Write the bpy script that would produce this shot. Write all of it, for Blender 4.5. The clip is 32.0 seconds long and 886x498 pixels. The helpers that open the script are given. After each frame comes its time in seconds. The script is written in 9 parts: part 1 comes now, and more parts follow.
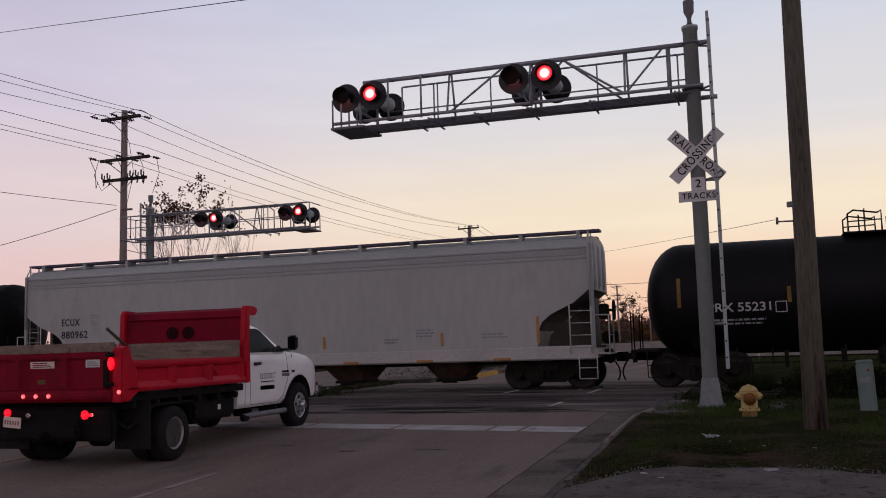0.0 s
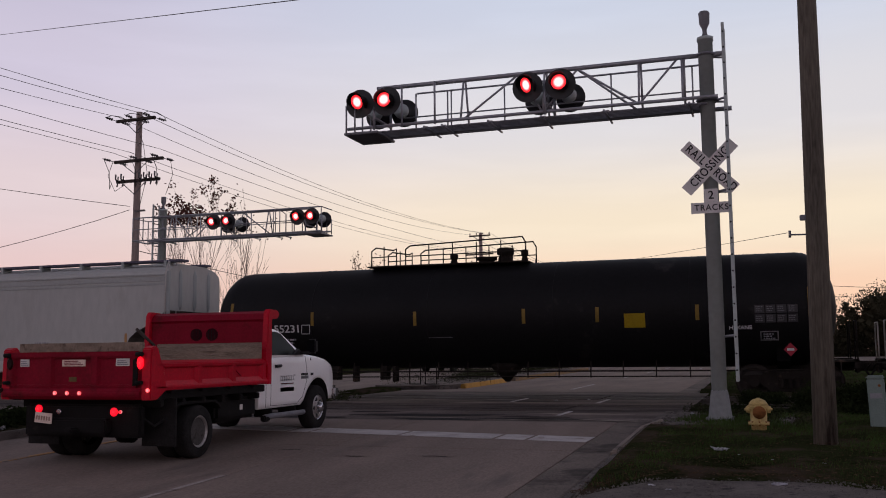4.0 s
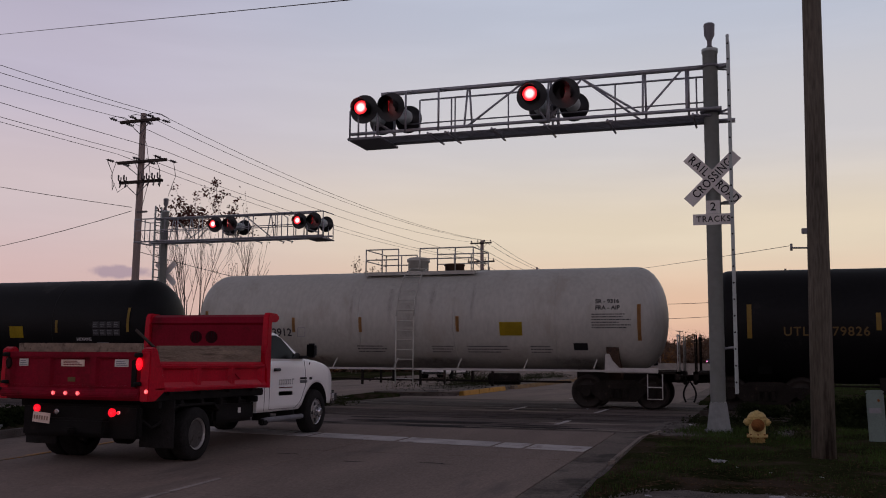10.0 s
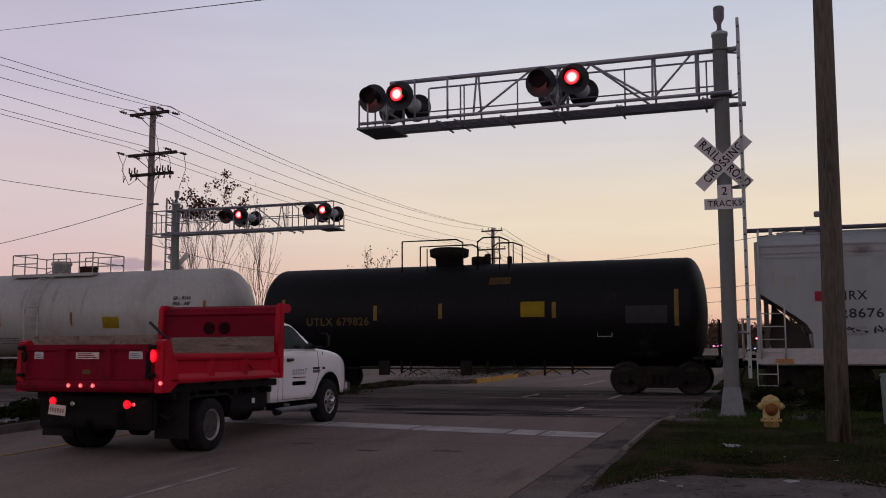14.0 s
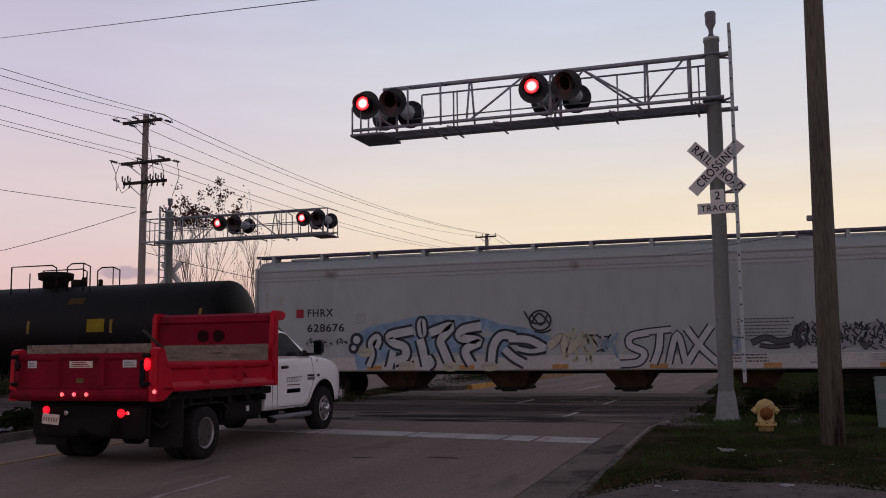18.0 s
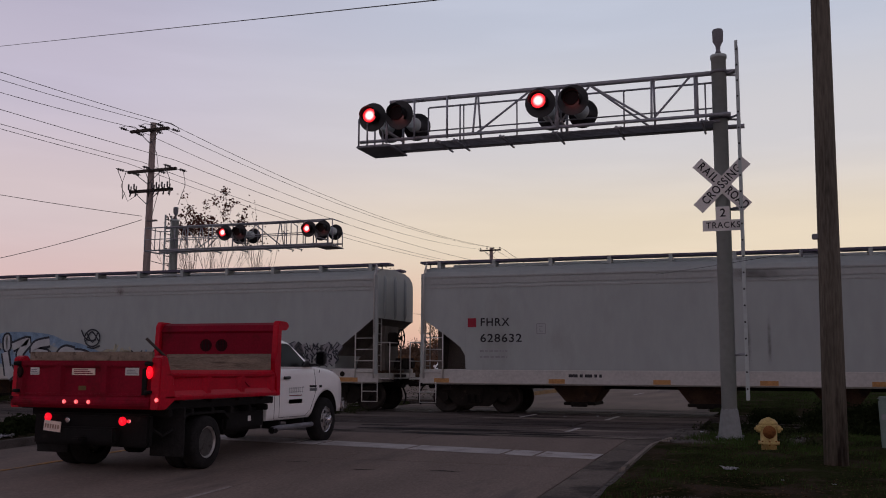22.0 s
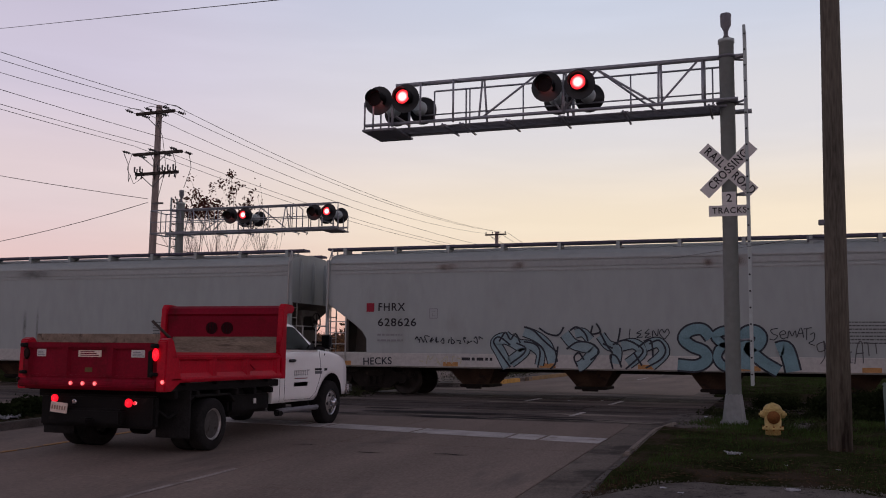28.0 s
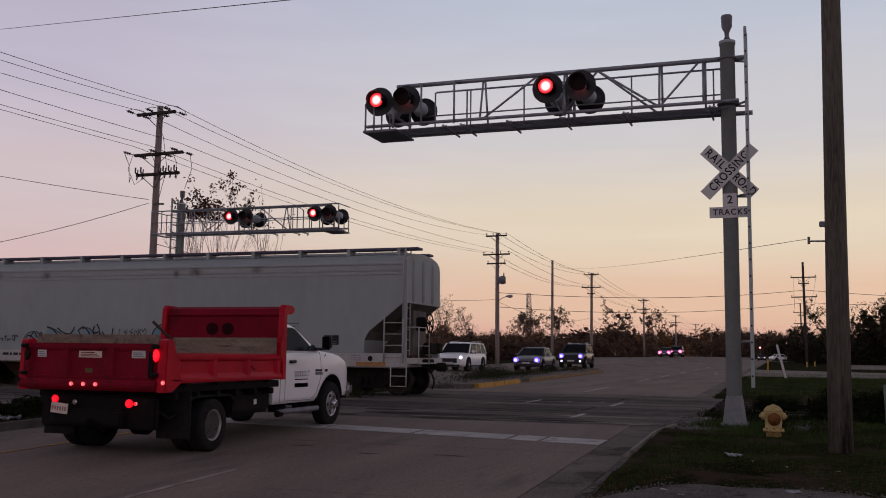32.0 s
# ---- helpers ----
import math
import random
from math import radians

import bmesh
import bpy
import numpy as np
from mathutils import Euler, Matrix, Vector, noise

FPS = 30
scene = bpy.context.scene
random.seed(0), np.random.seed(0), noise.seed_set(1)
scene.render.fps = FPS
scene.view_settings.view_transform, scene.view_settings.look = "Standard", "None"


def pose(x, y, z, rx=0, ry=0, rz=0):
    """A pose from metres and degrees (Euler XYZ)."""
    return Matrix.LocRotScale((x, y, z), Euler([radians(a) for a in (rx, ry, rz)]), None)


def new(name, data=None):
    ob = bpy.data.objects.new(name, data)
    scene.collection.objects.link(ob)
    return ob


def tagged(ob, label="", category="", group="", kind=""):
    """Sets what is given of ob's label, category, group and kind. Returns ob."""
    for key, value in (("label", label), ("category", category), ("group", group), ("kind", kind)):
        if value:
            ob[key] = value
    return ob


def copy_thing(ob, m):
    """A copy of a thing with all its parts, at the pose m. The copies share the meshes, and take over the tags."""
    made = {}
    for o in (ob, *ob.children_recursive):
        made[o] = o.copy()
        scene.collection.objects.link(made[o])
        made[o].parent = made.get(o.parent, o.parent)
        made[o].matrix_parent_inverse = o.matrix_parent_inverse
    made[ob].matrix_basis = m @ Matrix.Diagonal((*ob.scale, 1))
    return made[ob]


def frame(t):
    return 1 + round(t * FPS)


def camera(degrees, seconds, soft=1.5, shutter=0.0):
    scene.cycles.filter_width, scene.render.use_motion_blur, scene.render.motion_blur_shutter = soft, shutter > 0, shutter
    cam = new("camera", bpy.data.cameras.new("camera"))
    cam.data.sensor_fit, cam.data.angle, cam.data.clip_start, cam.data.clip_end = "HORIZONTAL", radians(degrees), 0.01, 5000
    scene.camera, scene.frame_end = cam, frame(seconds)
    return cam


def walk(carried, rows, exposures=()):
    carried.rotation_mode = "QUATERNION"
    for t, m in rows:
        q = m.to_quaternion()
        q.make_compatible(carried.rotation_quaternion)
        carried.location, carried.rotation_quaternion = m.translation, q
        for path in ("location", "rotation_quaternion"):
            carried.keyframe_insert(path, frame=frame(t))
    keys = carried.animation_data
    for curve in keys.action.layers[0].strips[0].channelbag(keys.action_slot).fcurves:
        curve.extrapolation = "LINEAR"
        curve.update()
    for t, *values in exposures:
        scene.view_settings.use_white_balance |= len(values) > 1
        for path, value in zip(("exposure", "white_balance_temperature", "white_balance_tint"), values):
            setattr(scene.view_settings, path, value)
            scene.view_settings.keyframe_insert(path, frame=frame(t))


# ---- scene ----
# The camera stands at the kerb of a four-lane road and is held by hand: it turns a little, and stays in its place.
EYE = (0.0, 0.0, 1.28)
FOV = 49.75
cam = camera(FOV, 32.0, soft=1.0)
ROWS = [
    (0, 95.88, 1.72, 17.90),
    (0.5, 96.02, 1.62, 17.62),
    (1, 95.94, 1.53, 17.45),
    (1.5, 95.76, 1.63, 17.57),
    (2, 95.63, 1.39, 17.85),
    (2.5, 95.54, 1.45, 18.00),
    (3, 95.81, 1.34, 18.27),
    (3.5, 96.23, 0.66, 18.58),
    (5.5, 96.38, 0.71, 18.16),
    (6, 96.18, 1.03, 18.34),
    (6.5, 96.31, 1.55, 18.65),
    (7, 96.54, 0.44, 18.72),
    (7.5, 96.87, -0.62, 18.63),
    (8, 96.98, -0.68, 18.66),
    (8.5, 97.04, -0.80, 18.69),
    (9, 97.01, -0.82, 18.66),
    (9.5, 96.91, -0.33, 18.52),
    (10, 96.70, -0.48, 18.39),
    (10.5, 96.60, -0.44, 18.44),
    (11, 96.54, -1.02, 18.36),
    (11.5, 96.54, -0.79, 18.37),
    (12, 96.55, -0.57, 18.54),
    (12.5, 96.53, -0.34, 18.72),
    (13, 96.36, -0.40, 18.77),
    (13.5, 96.12, -0.02, 18.92),
    (14, 96.00, 0.23, 19.13),
    (14.5, 95.93, 0.10, 19.28),
    (16.5, 96.07, -0.17, 19.07),
    (17, 96.12, -0.47, 18.93),
    (17.5, 96.23, -0.11, 18.87),
    (18, 96.37, 0.62, 18.81),
    (18.5, 96.47, 0.70, 18.77),
    (19, 96.67, 0.55, 18.82),
    (19.5, 96.70, 0.21, 18.87),
    (20, 96.72, 0.22, 18.95),
    (20.5, 96.83, -0.17, 18.93),
    (21, 96.97, -0.39, 18.92),
    (21.5, 97.07, -0.18, 18.92),
    (22, 97.14, -0.29, 18.97),
    (22.5, 97.05, -0.63, 18.99),
    (23, 96.88, -0.56, 19.07),
    (23.5, 96.60, -0.27, 19.24),
    (24, 96.39, -0.50, 19.33),
    (24.5, 96.20, -0.89, 19.34),
    (25, 96.11, -0.90, 19.43),
    (25.5, 96.18, -0.68, 19.53),
    (27.5, 96.16, -0.69, 19.39),
    (28, 96.18, -0.60, 19.26),
    (28.5, 96.20, -0.83, 19.22),
    (29, 96.17, -0.44, 19.29),
    (29.5, 96.08, -0.07, 19.26),
    (30, 96.01, -0.34, 19.27),
    (30.5, 95.83, -0.99, 19.27),
    (31, 95.72, -0.63, 19.35),
    (31.5, 95.96, -0.32, 19.39),
    (32, 96.25, -0.69, 19.29),
]

walk(cam, [(t, pose(*EYE, rx, ry, rz)) for t, rx, ry, rz in ROWS], exposures=[(0.0, 0.25), (1.0, 0.2), (3.0, 0.3), (6.0, 0.17), (7.0, 0.08), (10.0, -0.02), (13.0, 0.06), (17.0, 0.22), (19.0, 0.22), (20.0, 0.17), (22.0, 0.05), (23.0, 0.06), (24.0, 0.12), (25.0, 0.22), (28.0, 0.25), (29.0, 0.22), (30.0, 0.27), (31.0, 0.22), (32.0, 0.0)])

# ---- light: clear sky after sunset, warm low down where the sun went, mauve above ----
world = bpy.data.worlds.new("dusk_sky")
scene.world = world
world.use_nodes = True


CLOUD = (-0.6010, 0.7946, 0.0856)  # the way to the cloud


def sky():
    nt = world.node_tree
    nt.nodes.clear()
    N, L = nt.nodes.new, nt.links.new
    co = N("ShaderNodeTexCoord")
    sep = N("ShaderNodeSeparateXYZ")
    L(co.outputs["Generated"], sep.inputs[0])
    # height gradient for the side of the afterglow
    def ramp(stops):
        r = N("ShaderNodeValToRGB")
        r.color_ramp.interpolation = "EASE"
        while len(r.color_ramp.elements) < len(stops):
            r.color_ramp.elements.new(0.5)
        for e, (p, c) in zip(r.color_ramp.elements, stops):
            e.position, e.color = p, (*c, 1)
        L(sep.outputs["Z"], r.inputs[0])
        return r
    glow = ramp([(0.0, (0.68, 0.355, 0.295)), (0.05, (0.775, 0.515, 0.37)), (0.13, (0.765, 0.65, 0.505)), (0.24, (0.615, 0.595, 0.62)), (0.36, (0.50, 0.535, 0.64)), (0.55, (0.21, 0.21, 0.26)), (1.0, (0.09, 0.085, 0.105))])
    away = ramp([(0.0, (0.57, 0.335, 0.345)), (0.06, (0.65, 0.455, 0.44)), (0.16, (0.635, 0.525, 0.545)), (0.28, (0.52, 0.475, 0.585)), (0.42, (0.40, 0.385, 0.51)), (0.6, (0.20, 0.19, 0.24)), (1.0, (0.09, 0.085, 0.105))])
    # azimuth: one on the side of the afterglow, nought on the far side
    dot = N("ShaderNodeVectorMath")
    dot.operation = "DOT_PRODUCT"
    flat = N("ShaderNodeVectorMath")
    flat.operation = "MULTIPLY"
    flat.inputs[1].default_value = (1, 1, 0)
    nrm = N("ShaderNodeVectorMath")
    nrm.operation = "NORMALIZE"
    L(co.outputs["Generated"], flat.inputs[0])
    L(flat.outputs[0], nrm.inputs[0])
    L(nrm.outputs[0], dot.inputs[0])
    dot.inputs[1].default_value = (math.sin(radians(2)), math.cos(radians(2)), 0)
    az = N("ShaderNodeMapRange")
    az.interpolation_type = "SMOOTHSTEP"
    az.inputs["From Min"].default_value, az.inputs["From Max"].default_value = 0.71, 1.0
    L(dot.outputs["Value"], az.inputs["Value"])
    mix = N("ShaderNodeMix")
    mix.data_type = "RGBA"
    L(az.outputs[0], mix.inputs["Factor"])
    L(away.outputs[0], mix.inputs["A"])
    L(glow.outputs[0], mix.inputs["B"])
    # thin streaks of high cloud
    mp = N("ShaderNodeMapping")
    mp.inputs["Scale"].default_value = (3, 3, 22)
    ns = N("ShaderNodeTexNoise")
    ns.inputs["Scale"].default_value, ns.inputs["Detail"].default_value = 1.6, 4
    L(co.outputs["Generated"], mp.inputs[0])
    L(mp.outputs[0], ns.inputs["Vector"])
    cr = N("ShaderNodeMapRange")
    cr.inputs["From Min"].default_value, cr.inputs["From Max"].default_value = 0.45, 0.75
    cr.inputs["To Min"].default_value, cr.inputs["To Max"].default_value = 1.0, 1.05
    L(ns.outputs[0], cr.inputs["Value"])
    mul = N("ShaderNodeVectorMath")
    mul.operation = "SCALE"
    L(mix.outputs["Result"], mul.inputs[0])
    L(cr.outputs[0], mul.inputs["Scale"])
    # one small mauve cloud low down beside the afterglow
    sub_ = N("ShaderNodeVectorMath")
    sub_.operation = "SUBTRACT"
    sub_.inputs[1].default_value = CLOUD
    wob = N("ShaderNodeTexNoise")
    wob.inputs["Scale"].default_value, wob.inputs["Detail"].default_value = 55, 4
    L(co.outputs["Generated"], sub_.inputs[0])
    L(co.outputs["Generated"], wob.inputs["Vector"])
    turn = N("ShaderNodeMapping")
    turn.vector_type = "POINT"
    turn.inputs["Rotation"].default_value = (0, 0, math.atan2(CLOUD[0], CLOUD[1]))
    wide = N("ShaderNodeMapping")
    wide.inputs["Scale"].default_value = (1 / 0.034, 1 / 0.2, 1 / 0.0068)
    L(sub_.outputs[0], turn.inputs[0])
    L(turn.outputs[0], wide.inputs[0])
    far = N("ShaderNodeVectorMath")
    far.operation = "LENGTH"
    L(wide.outputs[0], far.inputs[0])
    lump = N("ShaderNodeMath")
    lump.operation = "MULTIPLY_ADD"
    lump.inputs[1].default_value, lump.inputs[2].default_value = 1.6, -0.8
    L(wob.outputs[0], lump.inputs[0])
    both = N("ShaderNodeMath")
    both.operation = "ADD"
    L(far.outputs["Value"], both.inputs[0])
    L(lump.outputs[0], both.inputs[1])
    edge = N("ShaderNodeMapRange")
    edge.interpolation_type = "SMOOTHSTEP"
    edge.inputs["From Min"].default_value, edge.inputs["From Max"].default_value = 0.5, 1.1
    edge.inputs["To Min"].default_value, edge.inputs["To Max"].default_value = 0.75, 0.0
    L(both.outputs[0], edge.inputs["Value"])
    cl = N("ShaderNodeMix")
    cl.data_type = "RGBA"
    L(edge.outputs[0], cl.inputs["Factor"])
    L(mul.outputs[0], cl.inputs["A"])
    cl.inputs["B"].default_value = (0.36, 0.27, 0.34, 1)
    bg = N("ShaderNodeBackground")
    bg.inputs["Strength"].default_value = 1.0
    L(cl.outputs["Result"], bg.inputs["Color"])
    out = N("ShaderNodeOutputWorld")
    L(bg.outputs[0], out.inputs["Surface"])


sky()

# ---- materials ----
def mat(name, color, rough=0.7, metal=0.0, vary=0.15, scale=3.0, bump=0.0, fine=40.0, spots=None, spot_scale=1.0, spot_at=0.6, island=0.0, stretch=(1, 1, 1), emit=None, strength=0.0, spec=None):
    """A procedural surface: two scales of variation, fine relief, stains of a second colour."""
    m = bpy.data.materials.new(name)
    m.use_nodes = True
    nt = m.node_tree
    N, L = nt.nodes.new, nt.links.new
    b = nt.nodes["Principled BSDF"]
    b.inputs["Roughness"].default_value, b.inputs["Metallic"].default_value = rough, metal
    b.inputs["Specular IOR Level"].default_value = spec if spec is not None else 0.5 if rough < 0.6 else 0.25 if rough < 0.8 else 0.08
    co = N("ShaderNodeTexCoord")
    mp = N("ShaderNodeMapping")
    mp.inputs["Scale"].default_value = stretch
    L(co.outputs["Object"], mp.inputs[0])
    big = N("ShaderNodeTexNoise")
    big.inputs["Scale"].default_value, big.inputs["Detail"].default_value = scale, 6
    L(mp.outputs[0], big.inputs["Vector"])
    small = N("ShaderNodeTexNoise")
    small.inputs["Scale"].default_value, small.inputs["Detail"].default_value = fine, 4
    L(mp.outputs[0], small.inputs["Vector"])
    add = N("ShaderNodeMath")
    add.operation = "ADD"
    L(big.outputs[0], add.inputs[0])
    L(small.outputs[0], add.inputs[1])
    rng = N("ShaderNodeMapRange")
    rng.inputs["From Min"].default_value, rng.inputs["From Max"].default_value = 0.6, 1.4
    rng.inputs["To Min"].default_value, rng.inputs["To Max"].default_value = 1 - vary * 1.6, 1 + vary
    L(add.outputs[0], rng.inputs["Value"])
    val = rng.outputs[0]
    if island:
        inf = N("ShaderNodeObjectInfo")
        geo = N("ShaderNodeNewGeometry")
        s2 = N("ShaderNodeMath")
        s2.operation = "ADD"
        L(inf.outputs["Random"], s2.inputs[0])
        L(geo.outputs["Random Per Island"], s2.inputs[1])
        r2 = N("ShaderNodeMapRange")
        r2.inputs["From Max"].default_value = 2.0
        r2.inputs["To Min"].default_value, r2.inputs["To Max"].default_value = 1 - island, 1 + island
        L(s2.outputs[0], r2.inputs["Value"])
        m2 = N("ShaderNodeMath")
        m2.operation = "MULTIPLY"
        L(val, m2.inputs[0])
        L(r2.outputs[0], m2.inputs[1])
        val = m2.outputs[0]
    sc = N("ShaderNodeVectorMath")
    sc.operation = "SCALE"
    sc.inputs[0].default_value = color
    L(val, sc.inputs["Scale"])
    col = sc.outputs[0]
    if spots:
        sn = N("ShaderNodeTexNoise")
        sn.inputs["Scale"].default_value, sn.inputs["Detail"].default_value, sn.inputs["Roughness"].default_value = spot_scale, 8, 0.65
        L(mp.outputs[0], sn.inputs["Vector"])
        sr = N("ShaderNodeMapRange")
        sr.inputs["From Min"].default_value, sr.inputs["From Max"].default_value = spot_at, spot_at + 0.1
        L(sn.outputs[0], sr.inputs["Value"])
        mx = N("ShaderNodeMix")
        mx.data_type = "RGBA"
        L(sr.outputs[0], mx.inputs["Factor"])
        L(col, mx.inputs["A"])
        mx.inputs["B"].default_value = (*spots, 1)
        col = mx.outputs["Result"]
    L(col, b.inputs["Base Color"])
    if bump:
        bp = N("ShaderNodeBump")
        bp.inputs["Strength"].default_value, bp.inputs["Distance"].default_value = bump, 0.02
        L(add.outputs[0], bp.inputs["Height"])
        L(bp.outputs[0], b.inputs["Normal"])
    if emit:
        b.inputs["Emission Color"].default_value = (*emit, 1)
        b.inputs["Emission Strength"].default_value = strength
    return m


def glass(name, tint=(0.02, 0.022, 0.025)):
    m = mat(name, tint, 0.12, vary=0.05, spec=0.3)
    return m


def lit(name, color, strength, core=(1.0, 0.75, 0.75), core_gain=3.0, radius=0.15):
    """A lamp lens: bright in its middle, falling off to the rim."""
    m = bpy.data.materials.new(name)
    m.use_nodes = True
    nt = m.node_tree
    N, L = nt.nodes.new, nt.links.new
    b = nt.nodes["Principled BSDF"]
    b.inputs["Base Color"].default_value = (*color, 1)
    b.inputs["Roughness"].default_value = 0.25
    co = N("ShaderNodeTexCoord")
    ln = N("ShaderNodeVectorMath")
    ln.operation = "LENGTH"
    L(co.outputs["Object"], ln.inputs[0])
    r = N("ShaderNodeMapRange")
    r.interpolation_type = "SMOOTHSTEP"
    r.inputs["From Min"].default_value, r.inputs["From Max"].default_value = radius * 0.25, radius * 0.8
    r.inputs["To Min"].default_value, r.inputs["To Max"].default_value = 1.0, 0.0
    L(ln.outputs["Value"], r.inputs["Value"])
    mx = N("ShaderNodeMix")
    mx.data_type = "RGBA"
    mx.inputs["A"].default_value, mx.inputs["B"].default_value = (*color, 1), (*[c * core_gain for c in core], 1)
    L(r.outputs[0], mx.inputs["Factor"])
    L(mx.outputs["Result"], b.inputs["Emission Color"])
    b.inputs["Emission Strength"].default_value = strength
    return m


def stain(name, color, most):
    """Dirt that has run down a painted side: densest along its middle, fading to its edges."""
    m = bpy.data.materials.new(name)
    m.use_nodes = True
    nt = m.node_tree
    N, L = nt.nodes.new, nt.links.new
    b = nt.nodes["Principled BSDF"]
    b.inputs["Base Color"].default_value, b.inputs["Roughness"].default_value = (*color, 1), 0.8
    co = N("ShaderNodeTexCoord")
    sep = N("ShaderNodeSeparateXYZ")
    L(co.outputs["Generated"], sep.inputs[0])
    out = None
    for axis, sharp in (("X", 0.5), ("Z", 0.45)):
        mid = N("ShaderNodeMath")
        mid.operation = "SUBTRACT"
        mid.inputs[1].default_value = 0.5
        L(sep.outputs[axis], mid.inputs[0])
        ab = N("ShaderNodeMath")
        ab.operation = "ABSOLUTE"
        L(mid.outputs[0], ab.inputs[0])
        r = N("ShaderNodeMapRange")
        r.interpolation_type = "SMOOTHSTEP"
        r.inputs["From Min"].default_value, r.inputs["From Max"].default_value = 0.5 - sharp, 0.5
        r.inputs["To Min"].default_value, r.inputs["To Max"].default_value = 1.0, 0.0
        L(ab.outputs[0], r.inputs["Value"])
        if out is None:
            out = r.outputs[0]
        else:
            k = N("ShaderNodeMath")
            k.operation = "MULTIPLY"
            L(out, k.inputs[0])
            L(r.outputs[0], k.inputs[1])
            out = k.outputs[0]
    ns = N("ShaderNodeTexNoise")
    ns.inputs["Scale"].default_value, ns.inputs["Detail"].default_value = 5.0, 5
    L(co.outputs["Object"], ns.inputs["Vector"])
    nr = N("ShaderNodeMapRange")
    nr.inputs["From Min"].default_value, nr.inputs["From Max"].default_value = 0.35, 0.65
    nr.inputs["To Min"].default_value, nr.inputs["To Max"].default_value = 0.35 * most, most
    L(ns.outputs[0], nr.inputs["Value"])
    k = N("ShaderNodeMath")
    k.operation = "MULTIPLY"
    L(out, k.inputs[0])
    L(nr.outputs[0], k.inputs[1])
    L(k.outputs[0], b.inputs["Alpha"])
    return m


M = {}


def materials():
    M["grass"] = mat("grass_soil", (0.029, 0.033, 0.014), 0.95, spec=0.0, vary=0.45, scale=0.7, bump=0.6, fine=14, spots=(0.058, 0.043, 0.032), spot_scale=0.8, spot_at=0.50)
    M["blade"] = mat("grass_blade", (0.045, 0.076, 0.019), 0.8, spec=0.05, vary=0.3, scale=0.4, fine=3, island=0.5)
    M["dryblade"] = mat("dry_blade", (0.060, 0.043, 0.024), 0.9, spec=0.0, vary=0.25, scale=0.5, fine=3, island=0.4)
    M["concrete_road"] = mat("road_concrete", (0.222, 0.175, 0.150), 0.85, vary=0.26, scale=0.5, bump=0.25, fine=30, spots=(0.135, 0.112, 0.102), spot_scale=0.45, spot_at=0.58, stretch=(1.6, 0.35, 1))
    M["asphalt"] = mat("asphalt", (0.150, 0.124, 0.113), 0.9, vary=0.5, scale=0.9, bump=0.5, fine=50, stretch=(0.45, 1.1, 1), spots=(0.052, 0.043, 0.041), spot_scale=0.8, spot_at=0.57)
    M["gutter"] = mat("gutter_concrete", (0.168, 0.140, 0.122), 0.9, vary=0.36, scale=0.9, bump=0.4, fine=30, spots=(0.062, 0.054, 0.048), spot_scale=0.7, spot_at=0.53)
    M["plate_ink"] = mat("plate_ink", (0.34, 0.22, 0.17), 0.6, vary=0.1)
    M["hole_dark"] = mat("shaded_red_mesh", (0.035, 0.004, 0.008), 0.8, vary=0.2)
    M["joint"] = mat("joint_tar", (0.025, 0.022, 0.022), 0.8, vary=0.3)
    M["kerb"] = mat("kerb_concrete", (0.26, 0.22, 0.19), 0.9, vary=0.3, scale=1.2, bump=0.4, spots=(0.09, 0.08, 0.07), spot_scale=1.5, spot_at=0.55)
    M["yellow_kerb"] = mat("yellow_kerb", (0.55, 0.30, 0.06), 0.75, vary=0.25, scale=1.5, spots=(0.18, 0.14, 0.1), spot_scale=2.5, spot_at=0.6)
    M["yellow_worn"] = mat("worn_yellow_kerb", (0.30, 0.20, 0.10), 0.8, vary=0.3, scale=1.5, spots=(0.16, 0.13, 0.11), spot_scale=1.5, spot_at=0.52)
    M["gravel"] = mat("gravel", (0.15, 0.132, 0.122), 0.95, vary=0.4, scale=2, bump=0.9, fine=60, spots=(0.05, 0.045, 0.045), spot_scale=6, spot_at=0.55)
    M["stone"] = mat("gravel_stone", (0.12, 0.11, 0.10), 0.9, vary=0.3, scale=20, island=0.5)
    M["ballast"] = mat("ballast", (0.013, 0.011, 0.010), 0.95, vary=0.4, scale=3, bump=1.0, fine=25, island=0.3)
    M["paint_white"] = mat("road_paint_white", (0.47, 0.44, 0.43), 0.8, vary=0.28, scale=2, spots=(0.24, 0.20, 0.185), spot_scale=3.0, spot_at=0.56)
    M["paint_faint"] = mat("road_paint_faded", (0.34, 0.30, 0.28), 0.85, vary=0.3, scale=2, spots=(0.19, 0.155, 0.14), spot_scale=2.2, spot_at=0.50)
    M["paint_yellow"] = mat("road_paint_yellow", (0.42, 0.20, 0.05), 0.7, vary=0.3, scale=2, spots=(0.16, 0.13, 0.11), spot_scale=3, spot_at=0.52)
    M["rail"] = mat("rail_steel", (0.060, 0.048, 0.042), 0.55, 0.3, vary=0.25, scale=4)
    M["panel"] = mat("crossing_panel", (0.082, 0.068, 0.064), 0.85, vary=0.5, scale=1.2, bump=0.5, stretch=(0.4, 1.2, 1), spots=(0.028, 0.024, 0.024), spot_scale=1.1, spot_at=0.54, island=0.3)
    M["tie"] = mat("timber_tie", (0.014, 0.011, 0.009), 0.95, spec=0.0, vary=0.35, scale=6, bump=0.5)
